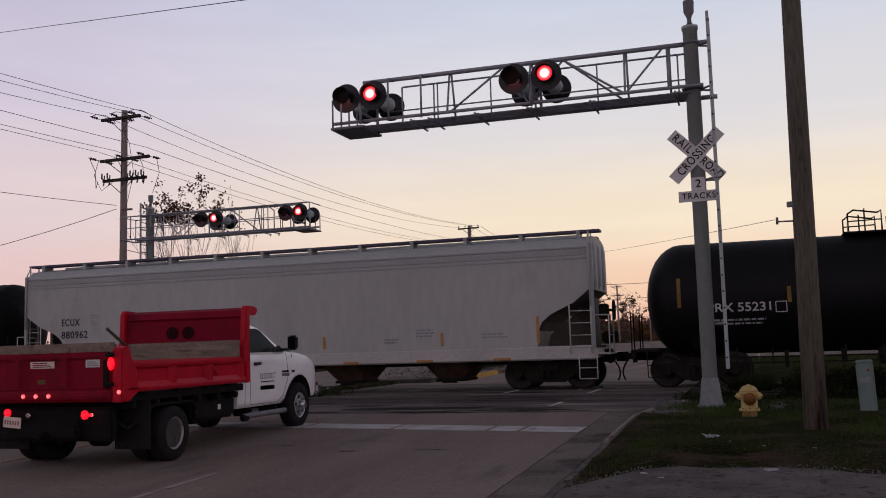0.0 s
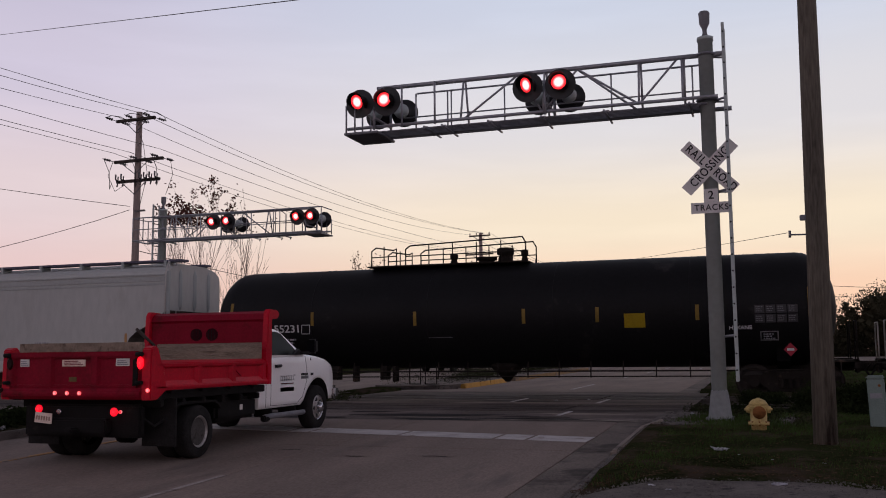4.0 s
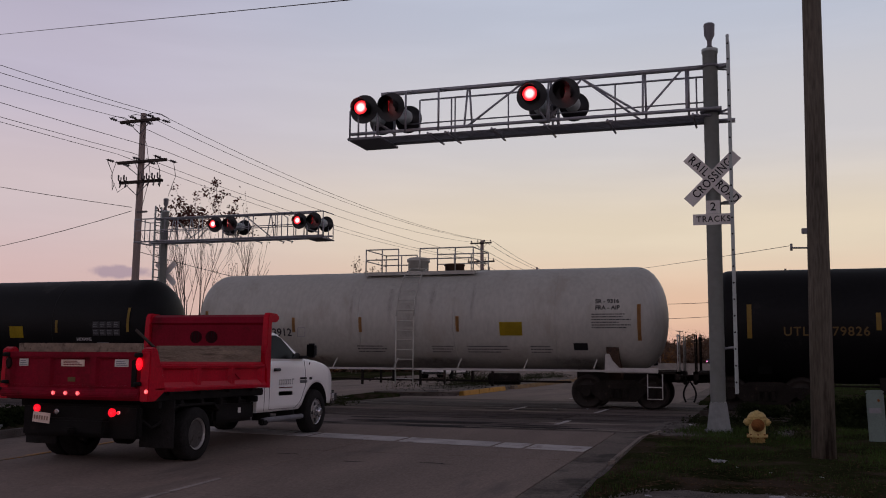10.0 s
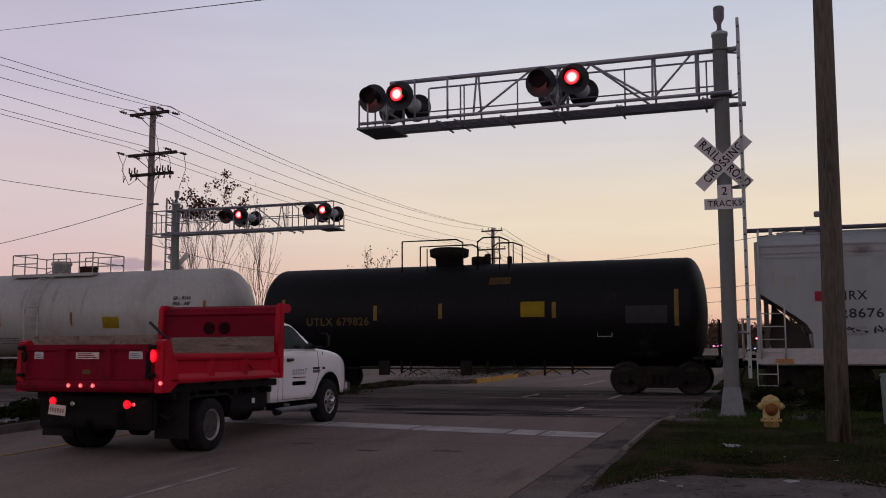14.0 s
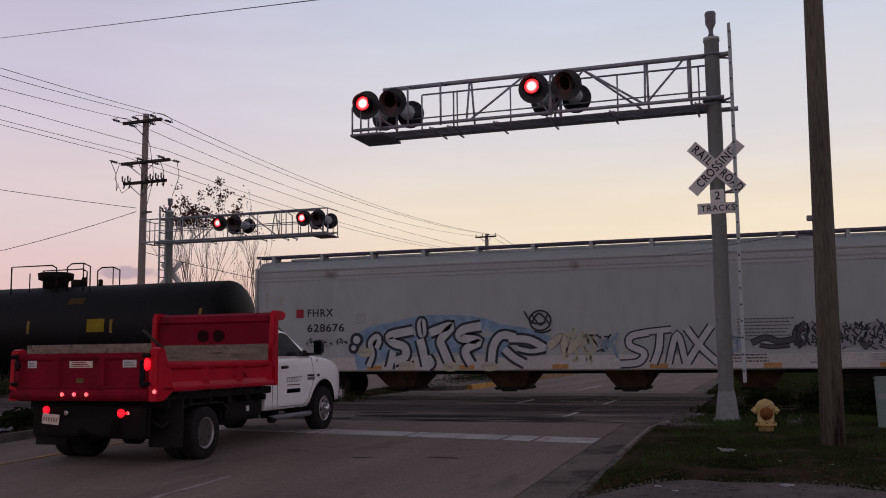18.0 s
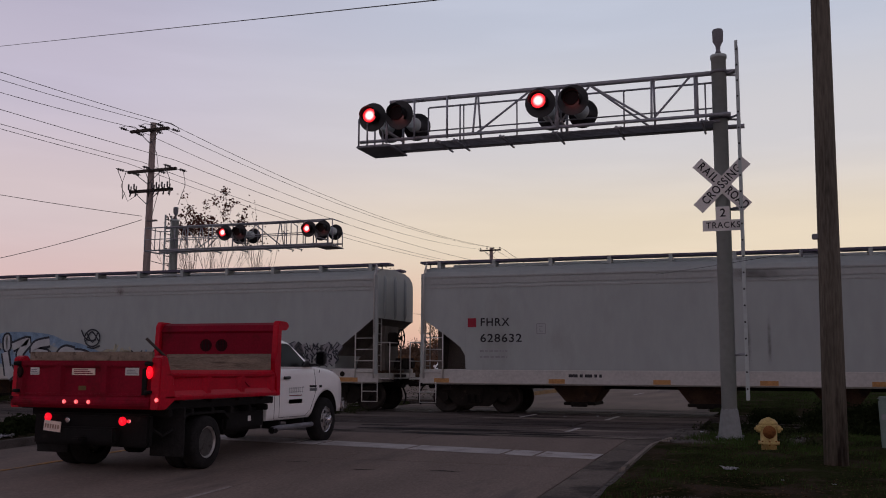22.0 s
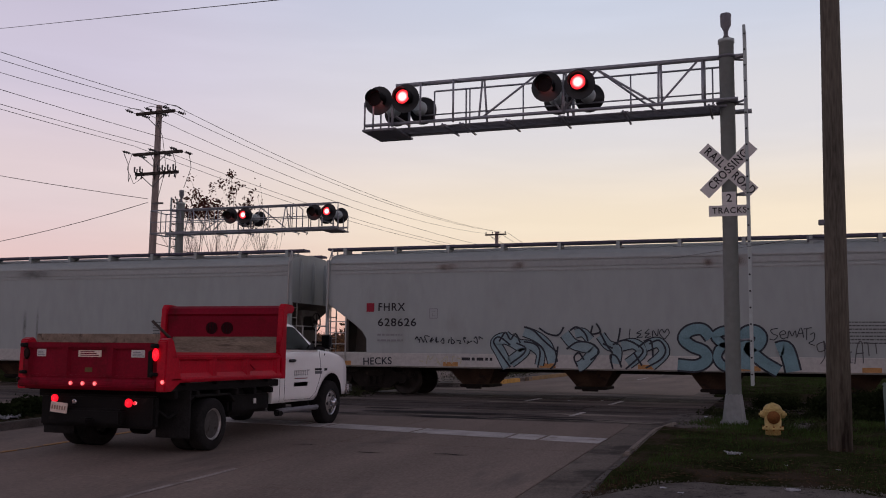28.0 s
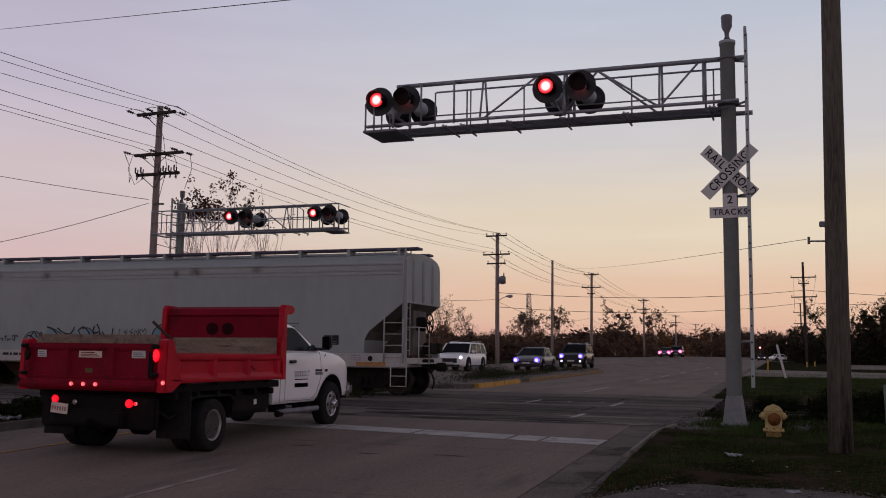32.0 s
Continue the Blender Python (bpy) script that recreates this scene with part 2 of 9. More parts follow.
    M["galv"] = mat("galvanised_steel", (0.30, 0.305, 0.335), 0.5, 0.35, vary=0.12, scale=2.5, fine=25, spots=(0.24, 0.24, 0.26), spot_scale=1.6, spot_at=0.6)
    M["galv_dark"] = mat("weathered_steel", (0.20, 0.20, 0.22), 0.6, 0.3, vary=0.2, scale=3)
    M["alu"] = mat("aluminium_post", (0.42, 0.47, 0.465), 0.55, 0.0, vary=0.10, scale=1.2, fine=10, spots=(0.34, 0.37, 0.37), spot_scale=1.2, spot_at=0.56)
    # Post aluminium darkened to counter the sky light on the base's slopes.
    M["shaded_base"] = mat("base_alu_shade", (0.23, 0.245, 0.245), 0.65, vary=0.14, scale=2, fine=14, spots=(0.17, 0.17, 0.165), spot_scale=1.5, spot_at=0.58)
    M["white_sign"] = mat("sign_white", (0.66, 0.64, 0.62), 0.55, vary=0.1, scale=4, spots=(0.42, 0.38, 0.34), spot_scale=5, spot_at=0.68)
    M["black_sign"] = mat("sign_black", (0.02, 0.02, 0.022), 0.6)
    M["black_paint"] = mat("lamp_black", (0.012, 0.012, 0.014), 0.55, vary=0.2)
    M["lens_off"] = mat("lens_unlit", (0.013, 0.003, 0.003), 0.45, vary=0.1, spec=0.1)
    M["lens_on"] = lit("lens_lit", (1.0, 0.02, 0.03), 1.1, (1.0, 0.55, 0.55), 2.2, 0.15)
    M["wood_pole"] = mat("pole_wood", (0.140, 0.124, 0.102), 0.9, vary=0.36, scale=0.8, bump=0.6, fine=12, stretch=(3.5, 3.5, 0.4), spots=(0.034, 0.028, 0.024), spot_scale=0.8, spot_at=0.53)
    M["wood_grey"] = mat("pole_wood_grey", (0.31, 0.25, 0.23), 0.9, vary=0.3, scale=2, stretch=(6, 6, 0.4))
    M["wood_dark"] = mat("crossarm_wood", (0.075, 0.06, 0.055), 0.9, vary=0.3, scale=3)
    M["porcelain"] = mat("insulator", (0.06, 0.05, 0.055), 0.3, vary=0.2)
    M["wire"] = mat("wire", (0.05, 0.045, 0.05), 0.6, vary=0.1)
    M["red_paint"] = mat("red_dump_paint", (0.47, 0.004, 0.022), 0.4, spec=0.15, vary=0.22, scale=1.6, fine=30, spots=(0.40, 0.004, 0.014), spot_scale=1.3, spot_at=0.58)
    # Darker red than the side walls, for tailgate, headboard and small marks.
    M["red_tail"] = mat("red_bed_darker", (0.22, 0.003, 0.018), 0.55, spec=0.1, vary=0.22, scale=1.8, fine=30, spots=(0.09, 0.005, 0.008), spot_scale=1.2, spot_at=0.56)
    M["white_car"] = mat("white_car_paint", (0.90, 0.89, 0.88), 0.22, vary=0.04, scale=2, spots=(0.55, 0.50, 0.46), spot_scale=1.5, spot_at=0.74)
    M["black_car"] = mat("black_car_paint", (0.018, 0.018, 0.022), 0.25, vary=0.1)
    M["grey_car"] = mat("grey_car_paint", (0.07, 0.075, 0.085), 0.25, 0.4, vary=0.1)
    M["silver_car"] = mat("silver_car_paint", (0.14, 0.14, 0.15), 0.3, 0.3, vary=0.1)
    M["glass"] = glass("vehicle_glass")
    M["glass_dark"] = mat("cab_glass", (0.006, 0.006, 0.007), 0.2, vary=0.05, spec=0.1)
    M["rubber"] = mat("tyre_rubber", (0.022, 0.021, 0.021), 0.85, vary=0.3, scale=6, bump=0.3)
    M["rim"] = mat("alloy_rim", (0.36, 0.34, 0.33), 0.4, 0.5, vary=0.2, scale=6, spots=(0.2, 0.17, 0.15), spot_scale=6, spot_at=0.6)
    # Base colour carries the shade inside the deep dish; the spots are grime.
    M["rim_shade"] = mat("grimy_shaded_rim", (0.07, 0.065, 0.062), 0.7, 0.0, vary=0.35, scale=6, spots=(0.025, 0.02, 0.018), spot_scale=7, spot_at=0.55)
    M["chassis"] = mat("chassis_black", (0.009, 0.008, 0.008), 0.9, spec=0.2, vary=0.3, spots=(0.022, 0.018, 0.015), spot_scale=3, spot_at=0.6)
    M["chrome"] = mat("chrome", (0.55, 0.55, 0.57), 0.2, 0.9, vary=0.1)
    M["plank"] = mat("weathered_plank", (0.27, 0.21, 0.165), 0.9, vary=0.35, scale=1.5, bump=0.5, fine=20, stretch=(8, 0.6, 8), spots=(0.12, 0.09, 0.07), spot_scale=1.8, spot_at=0.56)
    M["tail_red"] = lit("tail_lamp_lit", (0.9, 0.006, 0.02), 1.05, (1.0, 0.36, 0.38), 1.15, 0.05)
    M["head_white"] = lit("head_lamp_lit", (0.85, 0.78, 0.95), 1.2, (1, 0.95, 1), 2.0, 0.14)
    M["head_blue"] = lit("head_lamp_xenon", (0.16, 0.07, 1.0), 1.5, (0.75, 0.72, 1.0), 1.6, 0.19)
    M["head_pink"] = lit("head_lamp_far", (1.0, 0.12, 0.45), 1.3, (1, 0.7, 0.9), 1.6, 0.26)
    M["signal_red"] = lit("signal_red_far", (1.0, 0.05, 0.06), 4.0, (1, 0.4, 0.4), 3.0, 0.3)
    M["hopper"] = mat("hopper_grey_paint", (0.318, 0.350, 0.345), 0.55, vary=0.07, scale=0.35, fine=4, stretch=(1.0, 1, 0.35), spots=(0.285, 0.31, 0.30), spot_scale=0.6, spot_at=0.56)
    M["hopper_pale"] = mat("hopper_pale_paint", (0.395, 0.405, 0.390), 0.55, vary=0.09, scale=0.4, fine=5, stretch=(1.0, 1, 0.35), spots=(0.34, 0.34, 0.32), spot_scale=0.7, spot_at=0.56)
    # Body grey darkened, so the underside's shade sits in the colour.
    M["hopper_shade"] = mat("hopper_underside_shade", (0.15, 0.135, 0.12), 0.8, vary=0.3, scale=1.2)
    M["hopper_band"] = mat("hopper_side_band", (0.335, 0.355, 0.348), 0.55, vary=0.10, scale=1.0, fine=10, spots=(0.275, 0.245, 0.215), spot_scale=0.9, spot_at=0.70)
    M["hopper_light"] = mat("hopper_sill_paint", (0.44, 0.43, 0.41), 0.6, vary=0.14, scale=0.9, fine=14, spots=(0.36, 0.28, 0.22), spot_scale=1.1, spot_at=0.64)
    M["hopper_rust"] = mat("hopper_bay_rust", (0.085, 0.055, 0.04), 0.85, vary=0.35, scale=2.5, spots=(0.04, 0.03, 0.028), spot_scale=2, spot_at=0.55)
    M["walk_dark"] = mat("running_board_steel", (0.10, 0.09, 0.13), 0.6, 0.3, vary=0.25)
    M["tank_black"] = mat("tank_black_paint", (0.0065, 0.0065, 0.0075), 0.55, spec=0.14, vary=0.25, scale=0.8, fine=10, spots=(0.028, 0.026, 0.026), spot_scale=0.8, spot_at=0.6)
    M["tank_white"] = mat("tank_white_paint", (0.415, 0.415, 0.38), 0.5, vary=0.12, scale=0.6, fine=10, stretch=(1, 1, 0.4), spots=(0.345, 0.33, 0.29), spot_scale=0.8, spot_at=0.54)
    M["band_yellow"] = mat("reflector_yellow", (0.36, 0.23, 0.035), 0.5, vary=0.2, scale=6)
    M["band_orange"] = mat("reflector_orange", (0.42, 0.22, 0.08), 0.6, vary=0.25, scale=6)
    M["placard_yellow"] = mat("placard_yellow", (0.50, 0.36, 0.02), 0.6, vary=0.2, scale=3)
    M["run_dark"] = stain("dark_run", (0.06, 0.055, 0.05), 0.55)
    M["run_faint"] = stain("faint_run", (0.10, 0.092, 0.08), 0.24)
    M["run_rust_glow"] = stain("rust_glow_run", (0.17, 0.085, 0.045), 0.6)
    M["bogie"] = mat("bogie_steel", (0.019, 0.016, 0.014), 0.8, 0.0, vary=0.35, scale=3, spots=(0.07, 0.05, 0.038), spot_scale=3, spot_at=0.6)
    M["wheel_steel"] = mat("wheel_steel", (0.03, 0.025, 0.022), 0.6, 0.3, vary=0.3, scale=4)
    M["mark_black"] = mat("stencil_black", (0.03, 0.03, 0.035), 0.7, vary=0.2)
    M["mark_white"] = mat("stencil_white", (0.55, 0.55, 0.56), 0.7, vary=0.15)
    M["plate_dark"] = mat("stencil_panel", (0.075, 0.075, 0.08), 0.6, vary=0.2, scale=3)
    M["mark_grey"] = mat("stencil_grey", (0.26, 0.26, 0.28), 0.7, vary=0.15)
    M["mark_ochre"] = mat("stencil_ochre", (0.13, 0.085, 0.03), 0.7, vary=0.2)
    M["mark_red"] = mat("stencil_red", (0.30, 0.02, 0.04), 0.7, vary=0.1)
    M["spray_black"] = mat("spray_black", (0.035, 0.04, 0.05), 0.7, vary=0.3, scale=5)
    M["spray_teal"] = mat("spray_teal", (0.17, 0.285, 0.32), 0.7, vary=0.2, scale=3)
    M["spray_pale"] = mat("spray_pale", (0.235, 0.325, 0.350), 0.7, vary=0.2, scale=3)
    M["spray_blue"] = mat("spray_blue", (0.20, 0.30, 0.42), 0.7, vary=0.35, scale=3, spots=(0.33, 0.36, 0.37), spot_scale=1.6, spot_at=0.55)
    M["spray_white"] = mat("spray_white", (0.44, 0.455, 0.47), 0.7, vary=0.15, scale=3)
    M["spray_ochre"] = mat("spray_ochre", (0.42, 0.40, 0.30), 0.7, vary=0.15, scale=3)
    M["hydrant"] = mat("hydrant_yellow_paint", (0.52, 0.39, 0.15), 0.6, vary=0.25, scale=8, spots=(0.25, 0.11, 0.04), spot_scale=9, spot_at=0.62)
    M["hydrant_rust"] = mat("hydrant_rust", (0.22, 0.09, 0.03), 0.85, vary=0.3, scale=10)
    M["marker_green"] = mat("cable_marker_green", (0.18, 0.235, 0.215), 0.6, vary=0.15, scale=3, spots=(0.3, 0.2, 0.14), spot_scale=4, spot_at=0.7)
    M["bark"] = mat("bark", (0.17, 0.135, 0.12), 0.95, vary=0.3, scale=5)
    M["leaf_brown"] = mat("leaf_brown", (0.10, 0.040, 0.032), 0.8, vary=0.3, scale=0.5, island=0.4)
    M["leaf_far"] = mat("leaf_far", (0.150, 0.100, 0.072), 0.9, spec=0.0, vary=0.35, scale=0.05, fine=0.4, spots=(0.27, 0.125, 0.038), spot_scale=0.05, spot_at=0.55, island=0.35)
    M["leaf_dark"] = mat("leaf_dark", (0.052, 0.048, 0.030), 0.9, spec=0.0, vary=0.4, scale=0.1, fine=1.0, island=0.5)
    M["dryleaf"] = mat("dry_leaf", (0.085, 0.055, 0.034), 0.9, spec=0.0, vary=0.3, scale=3, island=0.7)
    M["weed"] = mat("weed", (0.034, 0.040, 0.017), 0.9, vary=0.3, scale=0.8, island=0.5)
    M["weed_dark"] = mat("dark_weed", (0.016, 0.022, 0.009), 0.95, spec=0.0, vary=0.4, scale=0.8, island=0.6)
    M["litter"] = mat("litter_paper", (0.62, 0.62, 0.66), 0.7, vary=0.1)
    M["plate"] = mat("number_plate", (0.75, 0.60, 0.52), 0.5, vary=0.15, scale=9)
    M["white_post"] = mat("white_plastic_post", (0.62, 0.60, 0.58), 0.5, vary=0.12)
    M["yellow_post"] = mat("yellow_plastic_post", (0.45, 0.26, 0.03), 0.5, vary=0.12)
    M["rust_stain"] = mat("rust_stain", (0.22, 0.15, 0.10), 0.8, vary=0.3, scale=3, stretch=(3, 3, 0.4))


materials()


# ---- mesh helpers ----
def box(bm, x0, x1, y0, y1, z0, z1, bevel=0.0):
    r = bmesh.ops.create_cube(bm, size=1)
    bmesh.ops.transform(bm, matrix=Matrix.Translation(((x0 + x1) / 2, (y0 + y1) / 2, (z0 + z1) / 2)) @ Matrix.Diagonal((x1 - x0, y1 - y0, z1 - z0, 1)), verts=r["verts"])
    if bevel:
        es = list({e for v in r["verts"] for e in v.link_edges})
        bmesh.ops.bevel(bm, geom=es, offset=bevel, segments=2, affect="EDGES", clamp_overlap=True)
    return bm


def rod(bm, a, b, r0, r1=None, n=8, caps=True):
    a, b = Vector(a), Vector(b)
    r1 = r0 if r1 is None else r1
    d = b - a
    u = d.orthogonal().normalized()
    w = d.normalized().cross(u)
    rings = []
    for p, r in ((a, r0), (b, r1)):
        rings.append([bm.verts.new(p + (u * math.cos(k * math.tau / n) + w * math.sin(k * math.tau / n)) * r) for k in range(n)])
    for k in range(n):
        f = bm.faces.new((rings[0][k], rings[0][(k + 1) % n], rings[1][(k + 1) % n], rings[1][k]))
        f.smooth = n > 5
    if caps:
        bm.faces.new(rings[0][::-1])
        bm.faces.new(rings[1])
    return bm


def pipe(bm, pts, r, n=6):
    """One bent tube through the points."""
    P = [Vector(p) for p in pts]
    rings, u = [], None
    for k, p in enumerate(P):
        d = ((P[k] - P[k - 1]).normalized() if k else Vector()) + ((P[k + 1] - P[k]).normalized() if k + 1 < len(P) else Vector())
        d = d.normalized() if d.length > 1e-6 else Vector((0, 0, 1))
        u = d.orthogonal().normalized() if u is None else (u - d * u.dot(d)).normalized()
        w = d.cross(u)
        rings.append([bm.verts.new(p + (u * math.cos(j * math.tau / n) + w * math.sin(j * math.tau / n)) * r) for j in range(n)])
    for a, b in zip(rings, rings[1:]):
        for j in range(n):
            f = bm.faces.new((a[j], a[(j + 1) % n], b[(j + 1) % n], b[j]))
            f.smooth = True
    bm.faces.new(rings[0][::-1])
    bm.faces.new(rings[-1])
    return bm


def lathe(bm, prof, axis="z", at=(0, 0, 0), n=24, smooth=True, caps=True):
    """Turns a profile of (radius, along) about an axis through at."""
    rings = []
    for r, h in prof:
        ring = []
        for k in range(n):
            c, s = math.cos(k * math.tau / n) * r, math.sin(k * math.tau / n) * r
            p = {"z": (c, s, h), "x": (h, c, s), "y": (s, h, c)}[axis]
            ring.append(bm.verts.new((p[0] + at[0], p[1] + at[1], p[2] + at[2])))
        rings.append(ring)
    for a, b in zip(rings, rings[1:]):
        for k in range(n):
            f = bm.faces.new((a[k], a[(k + 1) % n], b[(k + 1) % n], b[k]))
            f.smooth = smooth
    if caps:
        bm.faces.new(rings[0][::-1])
        bm.faces.new(rings[-1])
    return bm


def prism(bm, poly, axis, lo, hi):
    """Extrudes a polygon; axis x: points are (y, z), y: (x, z), z: (x, y)."""
    def p(q, h):
        return {"x": (h, q[0], q[1]), "y": (q[0], h, q[1]), "z": (q[0], q[1], h)}[axis]
    a = [bm.verts.new(p(q, lo)) for q in poly]
    b = [bm.verts.new(p(q, hi)) for q in poly]
    n = len(poly)
    for k in range(n):
        bm.faces.new((a[k], a[(k + 1) % n], b[(k + 1) % n], b[k]))
    bm.faces.new(a[::-1])
    bm.faces.new(b)
    return bm


def bevelled(bm, w=0.02, seg=2, angle=30):
    bmesh.ops.recalc_face_normals(bm, faces=bm.faces[:])
    es = [e for e in bm.edges if len(e.link_faces) == 2 and e.calc_face_angle(0) > radians(angle)]
    bmesh.ops.bevel(bm, geom=es, offset=w, segments=seg, affect="EDGES", clamp_overlap=True)
    return bm


def finish(bm, name, material):
    bmesh.ops.recalc_face_normals(bm, faces=bm.faces[:])
    me = bpy.data.meshes.new(name)
    bm.to_mesh(me)
    bm.free()
    me.materials.append(material)
    return me


def part(name, bm, material, parent, label="", at=None):
    ob = new(name, finish(bm, name, material))
    ob.parent = parent
    if at is not None:
        ob.matrix_basis = at
    if label:
        tagged(ob, label)
    return ob


def thing(name, m, label, category, group="", kind=""):
    ob = new(name)
    ob.matrix_basis = m
    return tagged(ob, label, category, group, kind)


def solid(name, bm, material, label, category="", kind="", m=None, group=""):
    ob = new(name, finish(bm, name, material))
    if m is not None:
        ob.matrix_basis = m
    return tagged(ob, label, category, group, kind)


def B():
    return bmesh.new()


def raw(name, verts, faces, material):
    me = bpy.data.meshes.new(name)
    me.from_pydata(verts, [], faces)
    me.materials.append(material)
    return me


def text(name, body, size, material, parent, at, label="", depth=0.004, spacing=1.0, align="LEFT", wide=1.0, width=0.0):
    """Raised lettering in the built-in font, as a mesh under its thing."""
    cu = bpy.data.curves.new(name, "FONT")
    cu.body, cu.size, cu.extrude, cu.space_character, cu.align_x, cu.align_y = body, size, depth, spacing, align, "CENTER"
    cu.offset = size * 0.012
    tmp = new(name + "_outline", cu)
    me = bpy.data.meshes.new_from_object(tmp.evaluated_get(bpy.context.evaluated_depsgraph_get()))
    bpy.data.objects.remove(tmp)
    bpy.data.curves.remove(cu)
    if width:
        xs = [v.co.x for v in me.vertices]
        wide = width / (max(xs) - min(xs))
    me.transform(Matrix.Diagonal((wide, 1, 1, 1)))
    me.materials.clear()
    me.materials.append(material)
    ob = new(name, me)
    ob.parent = parent
    ob.matrix_basis = at
    if label:
        tagged(ob, label)
    return ob


FACE = pose(0, 0, 0, 90, 0, 0)  # lettering that stands upright and faces -y


def rise_left(y):
    """The oncoming carriageway beyond the rails climbs more."""
    return max(rise(y), min(1.28, 0.010 * (y - 32)))


def rise(y):
    """Height of the ground along the road: it climbs to the rails."""
    if y >= 18:
        return min(0.45, max(0.0, 0.004 * (y - 32)))
    return -0.025 * (18 - max(y, 4.0))


# ---- the setting: ground, road, rails ----
TRACK_FAR, TRACK_NEAR, GAUGE = 28.18, 22.7, 0.755
ROAD_L, ROAD_R = -12.5, -2.05


def verge_edge(x):
    """Where the gravel apron ends and the grass begins."""
    return max(9.3, 11.35 - 2.0 * max(0.0, -1.1 - x) - 0.25 * max(0.0, min(x, 2.0))) + 0.22 * noise.noise((x * 1.1, 0.3, 0)) + 0.12 * noise.noise((x * 3.7, 0.9, 0))


def ground():
    xs = [-4000, -1200, -400, -150, -80, -50, -38, -30, -26, -25.2, -20, -14.6, -13.9, -13.3, -12.75, -12.62, -9, -5, -2.02, -1.9] + [-1.6 + 0.4 * k for k in range(30)] + [11.5, 14, 18, 25, 40, 70, 150, 400, 1200, 4000]
    ys = [-4000, -800, -200, -60, -25, -10, -4, 0, 2, 4] + [5 + 0.5 * k for k in range(28)] + [19.2, 20.2, 21, 22, 24, 26, 27, 29.5, 30.5, 31.5, 32.3, 33, 35, 38, 42, 48, 55, 65, 80, 100, 130, 170, 230, 320, 500, 900, 1800, 4000]
    def height(x, y):
        z = rise(y)
        if x <= -13.9 and y > 32:
            z = rise_left(y)
        if ROAD_L - 0.13 < x < ROAD_R + 0.05 or -25.1 < x < -13.95:
            return z - 0.10
        if y > 58 and -14.5 < x < -12.3:
            return rise(y) - 0.10
        if 19.5 < y < 31.0:
            return z - 0.26 + 0.05 * noise.noise((x * 0.5, y * 0.7, 0))
        rough = 0.05 * noise.noise((x * 0.8, y * 0.8, 3)) + 0.03 * noise.noise((x * 2.3, y * 2.3, 5))
        if -2.0 < x < 0.75 and 17.4 < y < 20.0:
            return z - 0.03
        if y < 11.4 and x > -1.95:
            return z + 0.02 + 0.3 * rough
        return z + 0.09 + rough if abs(x) < 60 and y < 120 else z
    verts = [(x, y, height(x, y)) for y in ys for x in xs]
    n = len(xs)
    faces = [(j * n + i, j * n + i + 1, (j + 1) * n + i + 1, (j + 1) * n + i) for j in range(len(ys) - 1) for i in range(n - 1)]
    me = raw("ground", verts, faces, M["grass"])
    me.polygons.foreach_set("use_smooth", [True] * len(faces))
    tagged(new("ground", me), "worn autumn grass and bare soil beside the road", "ground", kind="structure")
    # gravel apron at the near verge
    gx = [-1.9 + 0.35 * k for k in range(50)]
    gy = [2 + 0.5 * k for k in range(-30, 18)] + [10.7]
    gv = []
    for y in gy:
        for x in gx:
            e = verge_edge(x)
            yy = 2 + (e - 2) * (y - 2) / (gy[-1] - 2)
            gv.append((x, yy, rise(yy) + 0.05 + 0.012 * noise.noise((x * 3, yy * 3, 1)) - (0.05 if y == gy[-1] else 0)))
    n = len(gx)
    gf = [(j * n + i, j * n + i + 1, (j + 1) * n + i + 1, (j + 1) * n + i) for j in range(len(gy) - 1) for i in range(n - 1)]
    tagged(new("gravel_apron", raw("gravel_apron", gv, gf, M["gravel"])), "dusty grey gravel apron beside the grass", "gravel", kind="structure")


def slab_mesh(x0, x1, y0, y1):
    """A road slab with a rounded lip at its joints."""
    g, d = 0.008, 0.03
    v = []
    for (a, b, c, e, dz) in ((x0 + g, x1 - g, y0 + g, y1 - g, -0.1), (x0 + g, x1 - g, y0 + g, y1 - g, -0.008), (x0 + d, x1 - d, y0 + d, y1 - d, 0.0)):
        v += [(a, c, rise(c) + dz), (b, c, rise(c) + dz), (b, e, rise(e) + dz), (a, e, rise(e) + dz)]
    f = [(8, 9, 10, 11)]
    for r in (0, 4):
        for k in range(4):
            f.append((r + k, r + (k + 1) % 4, r + 4 + (k + 1) % 4, r + 4 + k))
    return v, f


def sheet(name, x0, x1, ys, z, material, label, cat, level=rise):
    v, f = [], []
    for k, y in enumerate(ys):
        v += [(x0, y, level(y) + z), (x1, y, level(y) + z)]
        if k:
            f.append((2 * k - 2, 2 * k - 1, 2 * k + 1, 2 * k))
    return tagged(new(name, raw(name, v, f, material)), label, cat, kind="structure")


